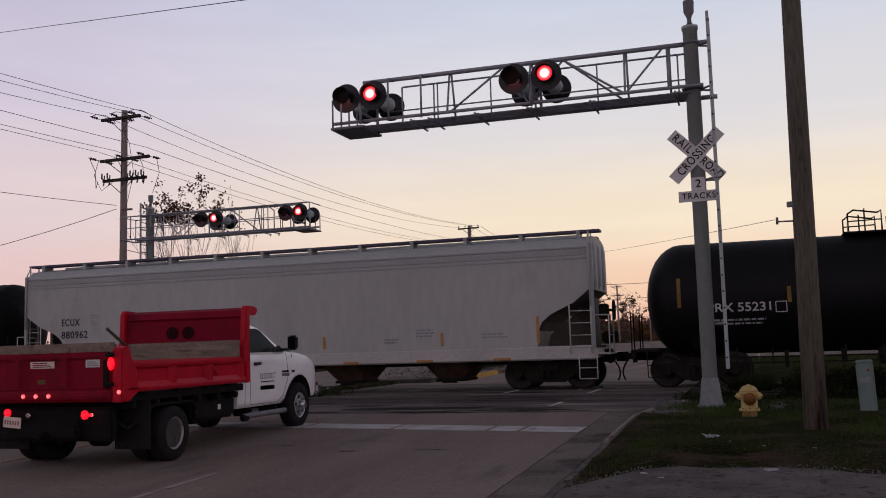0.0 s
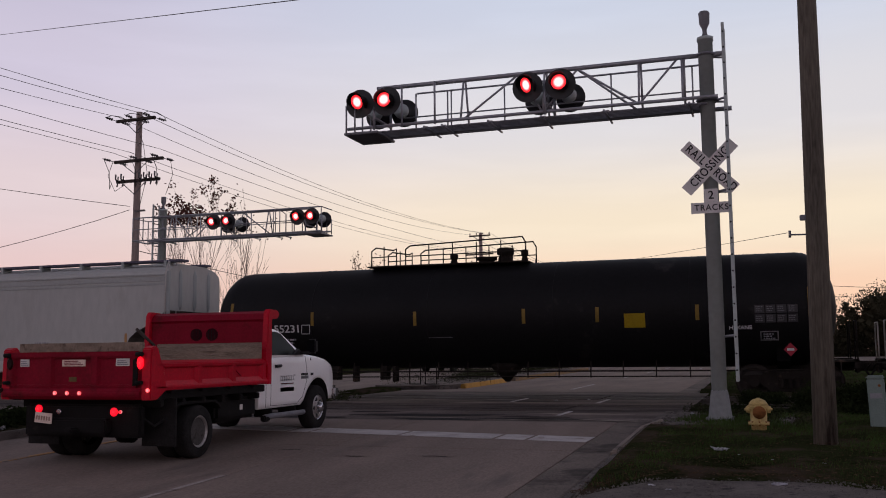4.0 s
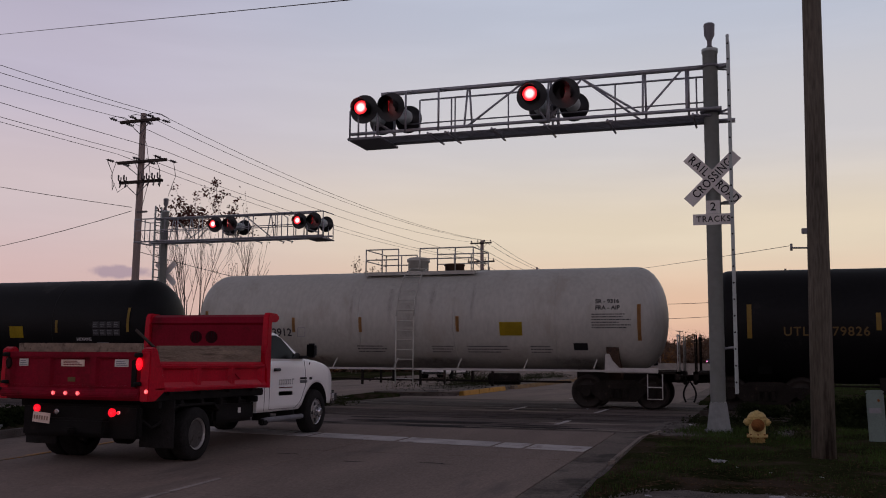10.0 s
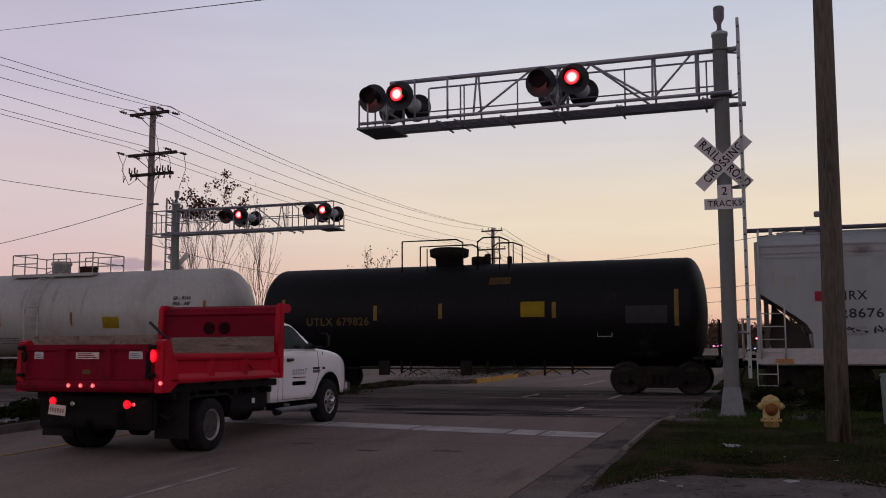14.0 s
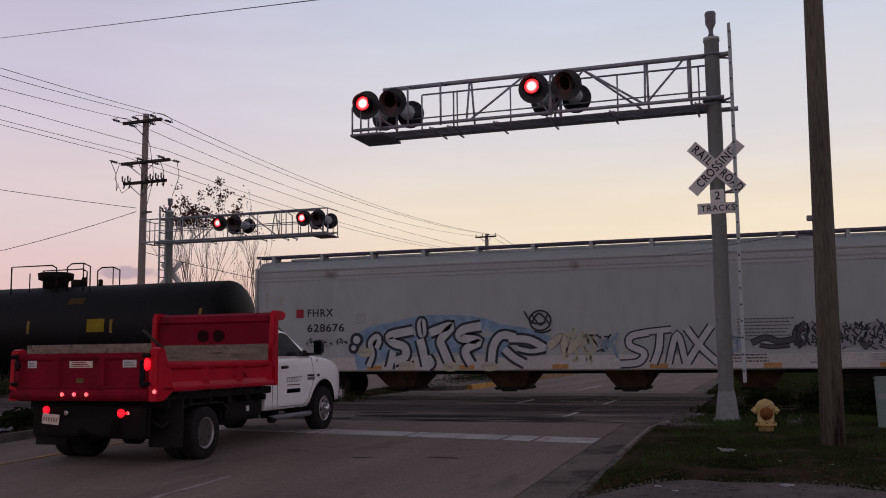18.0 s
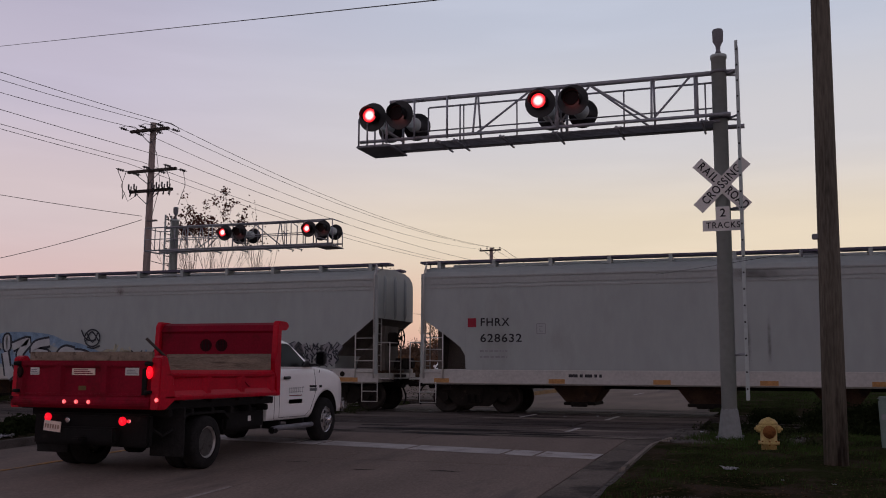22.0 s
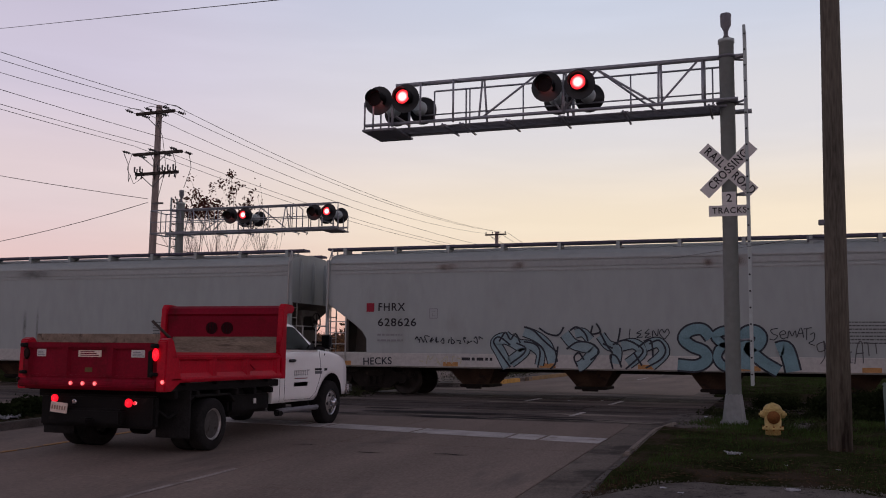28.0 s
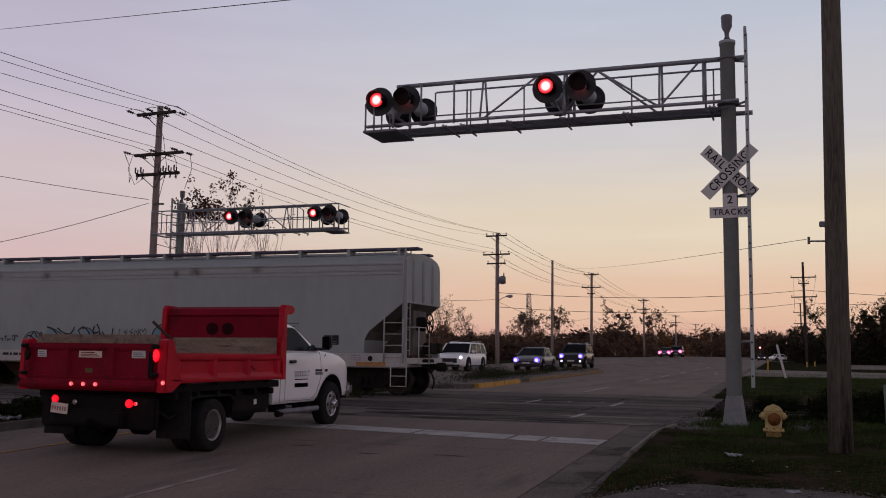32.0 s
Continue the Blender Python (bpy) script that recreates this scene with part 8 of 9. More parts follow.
# ---- street furniture on the verge ----
def hydrant():
    t = thing("fire_hydrant", pose(-0.115, 16.05, -0.03, 0, 0, 4), "yellow-painted fire hydrant with rusty caps on the verge", "hydrant")
    y, ru = M["hydrant"], M["hydrant_rust"]
    bm = B()
    lathe(bm, [(0.115, -0.15), (0.115, 0.16), (0.16, 0.165), (0.16, 0.20), (0.125, 0.21), (0.13, 0.42), (0.15, 0.43), (0.15, 0.46), (0.135, 0.47)], n=22)
    part("barrel", bm, y, t)
    bm = B()
    lathe(bm, [(0.15, 0.465), (0.135, 0.50), (0.10, 0.545), (0.05, 0.565), (0.03, 0.57), (0.03, 0.578), (0.02, 0.58)], n=20)
    part("bonnet", bm, y, t, "domed bonnet")
    bm = B()
    lathe(bm, [(0.095, -0.12), (0.10, -0.19), (0.085, -0.20), (0.085, -0.22), (0.03, -0.225), (0.025, -0.25)], "y", (0, 0, 0.36), 18)
    part("front_cap", bm, ru, t, "rusty pumper cap")
    for s in (-1, 1):
        bm = B()
        lathe(bm, [(0.06, s * 0.10), (0.062, s * 0.16), (0.052, s * 0.165), (0.052, s * 0.185), (0.02, s * 0.19), (0.02, s * 0.21)], "x", (0, 0, 0.40), 14)
        part("side_cap", bm, y, t)
    for k in range(8):
        a = k * math.tau / 8
        bm = B()
        rod(bm, (0.145 * math.cos(a), 0.145 * math.sin(a), 0.15), (0.145 * math.cos(a), 0.145 * math.sin(a), 0.22), 0.014, n=6)
        part("bolt", bm, ru, t)


def marker():
    t = thing("cable_marker", pose(1.70, 16.75, 0.0, 0, -2, -12), "leaning pale green cable pedestal in the grass", "cable pedestal")
    bm = B()
    box(bm, -0.125, 0.125, -0.08, 0.08, -0.15, 0.84, 0.025)
    part("shell", bm, M["marker_green"], t)
    bm = B()
    box(bm, -0.13, 0.13, -0.085, 0.085, 0.82, 0.88, 0.02)
    part("cap", bm, M["marker_green"], t)
    bm = B()
    box(bm, -0.09, 0.09, -0.084, -0.079, 0.52, 0.60)
    part("warning_label", bm, M["mark_grey"], t)
    bm = B()
    lathe(bm, [(0.02, -0.084), (0.022, -0.092)], "y", (0.06, 0, 0.72), 8)
    part("lock", bm, M["hydrant_rust"], t)


def litter_bits():
    rnd = random.Random(12)
    spots = [(-0.60, 13.35, 0.16), (0.10, 10.9, 0.10), (-1.20, 10.6, 0.05), (-1.0, 10.35, 0.04), (0.05, 12.5, 0.03), (0.62, 12.3, 0.03), (-0.35, 12.9, 0.03), (-13.25, 13.9, 0.34), (-13.5, 14.3, 0.16), (-13.0, 13.3, 0.10), (-4.6, 26.4, 0.05), (-5.4, 25.9, 0.05), (0.9, 25.0, 0.06), (1.55, 24.6, 0.08), (-1.35, 19.2, 0.06)]
    for x, y, s in spots:
        bm = B()
        n = 7
        grid = [[bm.verts.new(((i / (n - 1) - 0.5) * s * 1.6, (j / (n - 1) - 0.5) * s, rnd.uniform(0, 0.30) * s)) for i in range(n)] for j in range(n)]
        for j in range(n - 1):
            for i in range(n - 1):
                bm.faces.new((grid[j][i], grid[j][i + 1], grid[j + 1][i + 1], grid[j + 1][i]))
        bmesh.ops.solidify(bm, geom=bm.faces[:], thickness=0.003)
        off = 0.1 if (x > -1.9 and y > 11) or x < -12.6 else 0.05 if y < 11 else 0.01
        if 20 < y < 31 and x > -1.6:
            off = -0.15
        solid("litter", bm, M["litter"], "crumpled white paper litter on the ground", "litter", m=pose(x, y, rise(y) + off, 0, 0, rnd.uniform(0, 180)), group="litter")


def far_posts():
    bm = B()
    box(bm, -0.06, 0.06, -0.06, 0.06, -0.2, 1.93, 0.015)
    solid("marker_post", bm, M["white_post"], "leaning white plastic marker post", "post", m=pose(0.31, 55.0, 0.1, 0, -13, 0))
    bm = B()
    box(bm, -0.06, 0.06, -0.06, 0.06, -0.2, 1.0, 0.015)
    solid("marker_post", bm, M["yellow_post"], "short yellow marker post", "post", m=pose(-0.8, 70, 0.15, 0, 3, 0))
    bm = B()
    box(bm, -0.25, 0.25, -0.1, 0.1, -0.1, 0.95, 0.02)
    solid("marker_post", bm, M["white_sign"], "small white roadside marker", "post", m=pose(-25.9, 160, 1.2))
    for x, y, hh in ((2.6, 104, 0.6), (3.6, 112, 0.6)):
        bm = B()
        rod(bm, (0, 0, -0.2), (0, 0, hh), 0.07, n=8)
        solid("marker_post", bm, M["yellow_post"], "short yellow marker post", "post", m=pose(x, y, 0.3))
    # side road and lot on the far right
    for name, poly, lab in (("side_road", [(-2.0, 58), (60, 55), (60, 72), (6, 74), (-2.0, 80)], "pale worn asphalt of a side road"), ("side_street", [(-2.04, 221), (3.4, 221), (3.4, 236), (-2.04, 236)], "mouth of a paved side street"), ("lot", [(4.8, 92), (120, 74), (160, 150), (7, 125)], "wide worn asphalt lot")):
        bm = B()
        prism(bm, poly, "z", -0.05, 0.13)
        for v in bm.verts:
            v.co.z += rise(v.co.y)
        solid(name, bm, M["kerb"], lab, "asphalt", "structure")
    # distant traffic signals
    for x, y, z in ((-6.2, 345, 4.6), (2.4, 340, 6.0)):
        t = thing("traffic_signal", pose(x, y, 0), "distant traffic signal showing red", "traffic signal", "traffic signals")
        bm = B()
        rod(bm, (0, 0.3, 0), (0, 0.3, z + 0.8), 0.10, n=8)
        part("mast", bm, M["galv_dark"], t)
        bm = B()
        box(bm, -0.2, 0.2, -0.1, 0.2, z - 0.9, z + 0.4, 0.03)
        part("signal_head", bm, M["black_paint"], t)
        bm = B()
        lathe(bm, [(0.30, 0.0), (0.28, -0.03), (0.2, -0.06)], "y", n=14)
        part("red_lens", bm, M["signal_red"], t, "lit red lens", pose(0, -0.12, z))
    # lattice tower far behind
    t = thing("pylon", pose(-150, 593, 0), "distant steel lattice pylon on the horizon", "pylon")
    for a in range(4):
        sx, sy = (1, 1, -1, -1)[a], (1, -1, 1, -1)[a]
        bm = B()
        pipe(bm, [(sx * 4.2, sy * 4.2, 0), (sx * 1.6, sy * 1.6, 24), (sx * 1.0, sy * 1.0, 40)], 0.2, 4)
        part("leg", bm, M["galv_dark"], t)
    zs = [0, 6, 11, 16, 20, 24, 28, 32, 36, 40]
    for z0, z1 in zip(zs, zs[1:]):
        def half_w(z):
            return 4.2 - (2.6 / 24) * z if z < 24 else 1.6 - 0.6 * (z - 24) / 16
        a, b = half_w(z0), half_w(z1)
        bm = B()
        for s in (-1, 1):
            rod(bm, (-a, s * a, z0), (b, s * b, z1), 0.12, n=4)
            rod(bm, (a, s * a, z0), (-b, s * b, z1), 0.12, n=4)
            rod(bm, (-b, s * b, z1), (b, s * b, z1), 0.12, n=4)
        part("lattice", bm, M["galv_dark"], t)


hydrant()
marker()
litter_bits()
far_posts()


# ---- waiting and distant traffic ----
def car(name, label, paint, at, L, W, H, suv, lamp, lit_lamps=True, heading=180, fog=False, tail=False):
    """A passenger car; its own front is +y before it is turned."""
    t = thing(name, pose(*at, 0, 0, heading), label, "car", "traffic")
    r = 0.40 if suv else 0.34
    belt = 1.08 if suv else 0.92
    w = W / 2
    cowl = L / 2 - (1.25 if suv else 1.35)
    tailend = -L / 2
    deck = belt + (0.02 if suv else 0.08)
    # lower body, lofted from bumper to bumper
    st = [(tailend, 0.84, 0.50, belt - 0.22), (tailend + 0.10, 0.94, 0.34, deck - 0.05), (tailend + 0.7, 0.99, 0.24, deck), (-0.4, 1.0, 0.22, belt), (cowl, 1.0, 0.22, belt + 0.02), (cowl + 0.5, 0.99, 0.24, belt - 0.04), (L / 2 - 0.35, 0.95, 0.26, belt - (0.14 if suv else 0.17)), (L / 2 - 0.10, 0.88, 0.30, belt - (0.22 if suv else 0.27)), (L / 2, 0.80, 0.38, belt - (0.40 if suv else 0.38))]
    rings = []
    for y, f, lo, hi in st:
        a = w * f
        half = [(a * 0.90, lo), (a, lo + 0.12), (a * 1.0, (lo + hi) / 2), (a * 0.975, hi - 0.07), (a * 0.90, hi - 0.015), (a * 0.55, hi + 0.02)]
        rings.append([(x, y, z) for x, z in half] + [(-x, y, z) for x, z in half[::-1]])
    bm = B()
    loft(bm, rings)
    body = part("body", bm, paint, t)
    # cabin: dark inside, panes, pillars, roof
    yb0, yb1 = (tailend + 0.12, cowl + 0.15) if suv else (tailend + 0.62, cowl + 0.20)
    yt0, yt1 = (tailend + 0.42, cowl - 0.62) if suv else (tailend + 1.35, cowl - 0.72)
    wb, wt = w * 0.95, w * 0.95 - (H - belt) * (0.20 if suv else 0.26)
    zt, zb = H - 0.05, belt - 0.02
    def side(f, g, s, out=0.0):
        """A point of the cabin's flank: f along it, g up it."""
        y0, y1 = yb0 + (yt0 - yb0) * g, yb1 + (yt1 - yb1) * g
        return (s * (wb + (wt - wb) * g + out), y0 + (y1 - y0) * f, zb + (zt - zb) * g)
    bm = B()
    loft(bm, [[side(0.01, g, -1, -0.03), side(0.99, g, -1, -0.03), side(0.99, g, 1, -0.03), side(0.01, g, 1, -0.03)] for g in (0.0, 0.97)])
    part("cabin", bm, M["black_paint"], body)
    def pane(nm, quad):
        bm = B()
        bm.faces.new([bm.verts.new(p) for p in quad])
        bmesh.ops.solidify(bm, geom=bm.faces[:], thickness=0.008)
        part(nm, bm, M["glass"], body)
    pane("windscreen", [side(1.0, 0.05, -1, -0.06), side(1.0, 0.05, 1, -0.06), side(1.0, 0.97, 1, -0.06), side(1.0, 0.97, -1, -0.06)])
    pane("rear_window", [side(0.0, 0.12, -1, -0.06), side(0.0, 0.12, 1, -0.06), side(0.0, 0.92, 1, -0.06), side(0.0, 0.92, -1, -0.06)])
    cuts = ((0.06, 0.27), (0.31, 0.56), (0.60, 0.93)) if suv else ((0.14, 0.48), (0.53, 0.90))
    for s in (-1, 1):
        for a, b in cuts:
            pane("side_window", [side(a, 0.10, s, 0.004), side(b, 0.10, s, 0.004), side(b, 0.88, s, 0.004), side(a, 0.88, s, 0.004)])
        bm = B()
        pipe(bm, [side(1.0, 0.0, s), side(1.0, 0.97, s, -0.01)], 0.045, 6)
        part("front_pillar", bm, paint, body)
        bm = B()
        pipe(bm, [side(0.02, 0.0, s, -0.03), side(0.02, 0.97, s, -0.03)], 0.075, 6)
        part("rear_pillar", bm, paint, body)
        for a, b in zip(cuts, cuts[1:]):
            bm = B()
            f = (a[1] + b[0]) / 2
            pipe(bm, [side(f, 0.0, s, -0.02), side(f, 1.0, s, -0.02)], 0.03, 6)
            part("door_pillar", bm, paint if suv else M["black_paint"], body)
        bm = B()
        pipe(bm, [side(0.02, 0.03, s, 0.0), side(0.98, 0.03, s, 0.0)], 0.02, 5)
        part("window_trim", bm, M["chrome"], body)
    bm = B()
    loft(bm, [[side(0.0, 0.92, -1, 0.005), side(1.0, 0.92, -1, 0.005), side(1.0, 0.92, 1, 0.005), side(0.0, 0.92, 1, 0.005)], [side(0.01, 1.0, -1, -0.03), side(0.99, 1.0, -1, -0.03), side(0.99, 1.0, 1, -0.03), side(0.01, 1.0, 1, -0.03)], [(x * 0.72, y * 0.9 - 0.05, H) for x, y, z in (side(0.05, 1.0, -1), side(0.95, 1.0, -1), side(0.95, 1.0, 1), side(0.05, 1.0, 1))]])
    part("roof", bm, paint, body)
    for s in (-1, 1):
        bm = B()
        box(bm, min(s * w, s * (w + 0.2)), max(s * w, s * (w + 0.2)), cowl - 0.28, cowl - 0.16, belt + 0.02, belt + 0.18, 0.04)
        part("mirror", bm, paint, body)
        for y in (-L * 0.29, L * 0.31):
            bm = B()
            lathe(bm, [(r + 0.07, s * (w - 0.2)), (r + 0.07, s * (w + 0.004)), (r * 0.5, s * (w + 0.006))], "x", (0, y, r + 0.01), 22)
            part("wheel_arch", bm, M["chassis"], body)
            wb_ = part("wheel", tyre(r, 0.22, 20), M["rubber"], t, "", pose(s * (w - 0.085), y, r, 0, 0, 0 if s > 0 else 180))
            part("rim", rim_dish(r * 0.66, 0.01), M["rim"], wb_, "", pose(0.09, 0, 0))
        bm = B()
        # Radii above 0.11 are oversized: the lit disc includes the lamp's glare.
        lr = 0.30 if lamp is M["head_pink"] else 0.11 if lamp is M["head_white"] else 0.185
        lathe(bm, [(lr, -0.06), (lr, 0.0), (lr * 0.93, 0.04), (lr * 0.6, 0.06)], "y", n=14)
        hz = belt - (0.26 if suv else 0.27)
        part("head_lamp", bm, lamp if lit_lamps else M["chrome"], body, "lit head lamp" if lit_lamps else "", pose(s * (w - 0.25), L / 2 - 0.06, hz))
        if fog:
            bm = B()
            lathe(bm, [(0.08, -0.05), (0.08, 0.0), (0.06, 0.03)], "y", n=10)
            part("fog_lamp", bm, lamp, body, "lit fog lamp", pose(s * (w - 0.27), L / 2 - 0.01, 0.46))
        bm = B()
        lathe(bm, [(0.12, 0.06), (0.12, 0.0), (0.11, -0.03), (0.08, -0.05)], "y", n=12)
        part("tail_lamp", bm, M["head_pink"] if tail else M["lens_off"], body, "", pose(s * (w - 0.26), tailend + 0.03, belt - 0.16))
        bm = B()
        box(bm, min(s * (w - 0.02), s * (w + 0.006)), max(s * (w - 0.02), s * (w + 0.006)), -L * 0.29 + r + 0.1, L * 0.31 - r - 0.1, 0.27, 0.36, 0.01)
        part("sill_trim", bm, M["chassis"], body)
    bm = B()
    box(bm, -w * 0.55, w * 0.55, L / 2 - 0.10, L / 2 + 0.02, 0.46, belt - 0.32, 0.03)
    part("grille", bm, M["black_paint"], body)
    bm = B()
    box(bm, -w * 0.72, w * 0.72, L / 2 - 0.10, L / 2 + 0.03, 0.27, 0.40, 0.03)
    part("air_intake", bm, M["black_paint"], body)
    bm = B()
    box(bm, -0.26, 0.26, L / 2 + 0.02, L / 2 + 0.04, 0.43, 0.53)
    part("number_plate", bm, M["white_sign"], body)
    if suv:
        for s in (-1, 1):
            bm = B()
            x = s * (wt - 0.10)
            pipe(bm, [(x, yt0 + 0.2, H - 0.03), (x, yt0 + 0.3, H + 0.05), (x, yt1 - 0.5, H + 0.05), (x, yt1 - 0.4, H - 0.03)], 0.02, 6)
            part("roof_rail", bm, M["chrome"], body)
    return t


def row(t, x, y, heading=180):
    return (t, pose(x, y, rise_left(y) if x < -13 else rise(y), 0, 0, heading))


def traffic():
    car("suv", "white sport utility car waiting beyond the crossing", M["white_car"], (-18.72, 57.0, rise_left(57)), 4.9, 1.95, 1.74, True, M["head_white"])
    sedan = car("sedan", "dark grey saloon car with bluish head lamps", M["silver_car"], (-15.0, 61.0, 0), 4.8, 1.84, 1.47, False, M["head_blue"])
    TRAFFIC.append((sedan, [row(0, -14.6, 198), row(5.5, -14.6, 152), row(10.5, -14.6, 112), row(14.5, -14.7, 98), row(20.5, -14.9, 76), row(25, -15.0, 63), row(27, -15.0, 61), row(32, -15.0, 61)]))
    dark = car("suv", "black sport utility car with bright bluish lamps", M["black_car"], (-14.36, 71.5, 0), 4.6, 1.90, 1.76, True, M["head_blue"], fog=True)
    TRAFFIC.append((dark, [row(0, -14.5, 205), row(5.5, -14.5, 164), row(10.5, -14.5, 129), row(14.5, -14.5, 110), row(20.5, -14.4, 86), row(25, -14.36, 73.5), row(27, -14.36, 71.5), row(32, -14.36, 71.5)]))
    a = car("sedan", "distant dark car with glaring head lamps", M["black_car"], (-15, 128, 0), 4.6, 1.8, 1.45, False, M["head_pink"])
    TRAFFIC.append((a, [row(0, -16.9, 420), row(25, -16.7, 206), row(30, -16.5, 166), row(32, -16.5, 151)]))
    b = car("suv", "distant pale car with glaring head lamps", M["grey_car"], (-15, 150, 0), 4.7, 1.85, 1.7, True, M["head_pink"])
    TRAFFIC.append((b, [row(0, -15.4, 440), row(25, -15.3, 210), row(30, -15.1, 168), row(32, -15.0, 153)]))
    car("sedan", "white saloon car turning off the road with lit tail lamps", M["white_car"], (0.2, 228, rise(228) + 0.13), 4.6, 1.8, 1.5, False, M["head_pink"], False, -62, tail=True)
    c = car("sedan", "distant car seen from behind with lit tail lamps", M["grey_car"], (-4.3, 240, 0), 4.6, 1.8, 1.45, False, M["head_pink"], False, 0, tail=True)
    TRAFFIC.append((c, [row(0, -4.6, 165, 0), row(14, -4.6, 198, 0), row(28, -4.2, 240, 0), row(32, -4.0, 243, 0)]))


traffic()


# ---- plants ----
def tree(x, y, h, seed, stems=1, leaves=300, leaf=0.10, material="leaf_far", spread=0.30, label="bare autumn tree with a few brown leaves", top_only=True, z=-0.1, depth=4):
    rnd = random.Random(seed)
    t = thing("tree", pose(x, y, z), label, "tree", "trees")
    bm = B()
    tips = []
    def limb(p, d, length, r, lvl):
        n = 3
        q = p.copy()
        for k in range(n):
            d = (d + Vector((rnd.uniform(-1, 1), rnd.uniform(-1, 1), rnd.uniform(-0.2, 0.5))) * min(0.16, 0.55 * spread)).normalized()
            e = q + d * length / n
            rod(bm, q, e, max(0.005, r * (1 - 0.25 * k / n)), max(0.005, r * (1 - 0.25 * (k + 1) / n)), n=5 if lvl > 1 else 7, caps=False)
            if lvl < depth and k > 0:
                for _ in range(2 if lvl < 2 else rnd.choice((1, 2))):
                    a = rnd.uniform(0, math.tau)
                    side = Vector((math.cos(a), math.sin(a), rnd.uniform(0.3, 0.9)))
                    limb(e, (d * 0.9 + side * spread * 2.2).normalized(), length * rnd.uniform(0.45, 0.68), r * 0.52, lvl + 1)
            q = e
        tips.append(q)
    for s in range(stems):
        a = rnd.uniform(0, math.tau)
        lean = 0.0 if stems == 1 else rnd.uniform(0.03, 0.5 * spread)
        limb(Vector((rnd.uniform(-0.3, 0.3) * (stems > 1), rnd.uniform(-0.3, 0.3) * (stems > 1), 0)), Vector((math.cos(a) * lean, math.sin(a) * lean, 1)).normalized(), h * rnd.uniform(0.60, 0.72), h * 0.003 + 0.008, 1)
    part("trunk", bm, M["bark"], t, "thin grey-brown limbs")
    if leaves:
        tips.sort(key=lambda p: -p.z)
        src = tips[: max(6, int(len(tips) * (0.22 if top_only else 1.0)))]
        v, f = [], []
        for _ in range(leaves):
            c = rnd.choice(src) + Vector((rnd.gauss(0, 0.12), rnd.gauss(0, 0.12), rnd.gauss(0, 0.11)))
            u = Vector((rnd.uniform(-1, 1), rnd.uniform(-1, 1), rnd.uniform(-1, 1))).normalized() * leaf
            w = u.orthogonal().normalized() * leaf * 0.6
            b = len(v)
            v += [tuple(c - u), tuple(c + w), tuple(c + u), tuple(c - w)]
            f.append((b, b + 1, b + 2, b + 3))
        ob = new("crown", raw("crown", v, f, M[material]))
        ob.parent = t
    return t


def trees():
    tree(-25.5, 39.0, 6.7, 3, 6, 1400, 0.070, spread=0.14, material="leaf_brown", label="slender many-stemmed tree with reddish leaves at its top")
    tree(-22.7, 39.5, 6.2, 8, 3, 130, 0.055, spread=0.12, label="slender bare tree behind the far signal")
    tree(-24.1, 40.0, 4.4, 12, 2, 30, 0.05, spread=0.15, label="slender bare tree behind the far signal")
    tree(-27.25, 62.0, 6.0, 41, 2, 260, 0.08, spread=0.20, top_only=False, z=0.2, label="slender half-bare sapling beside the road")
    tree(-30.9, 88.0, 4.4, 22, 4, 700, 0.07, spread=0.24, top_only=False, z=0.5)
    tree(-29.5, 91.0, 3.8, 23, 3, 600, 0.07, spread=0.24, top_only=False, z=0.5)
    tree(-31.5, 122.0, 4.4, 24, 3, 1300, 0.10, spread=0.34, top_only=False, z=0.8, label="broad half-bare autumn tree")
    tree(-28.0, 125.0, 5.2, 31, 3, 1500, 0.10, spread=0.36, top_only=False, z=0.8, label="broad half-bare autumn tree")
    tree(-26.0, 165.0, 6.5, 32, 3, 1600, 0.12, spread=0.38, top_only=False, z=1.1, label="broad half-bare autumn tree")
    tree(-24.0, 205.0, 7.5, 33, 4, 1800, 0.14, spread=0.38, top_only=False, z=1.1, label="broad half-bare autumn tree")
    tree(-36.0, 140.0, 5.0, 34, 3, 1200, 0.11, spread=0.36, top_only=False, z=0.9)
    tree(5.6, 128.0, 6.0, 25, 3, 1600, 0.11, "leaf_dark", spread=0.42, top_only=False, label="half-bare tree behind the pole")
    tree(3.2, 150.0, 5.6, 26, 2, 1200, 0.12, "leaf_dark", spread=0.42, top_only=False, label="half-bare tree behind the pole")
    tree(8.5, 140.0, 5.6, 27, 2, 1500, 0.13, "leaf_dark", spread=0.42, top_only=False, label="half-bare tree behind the pole")


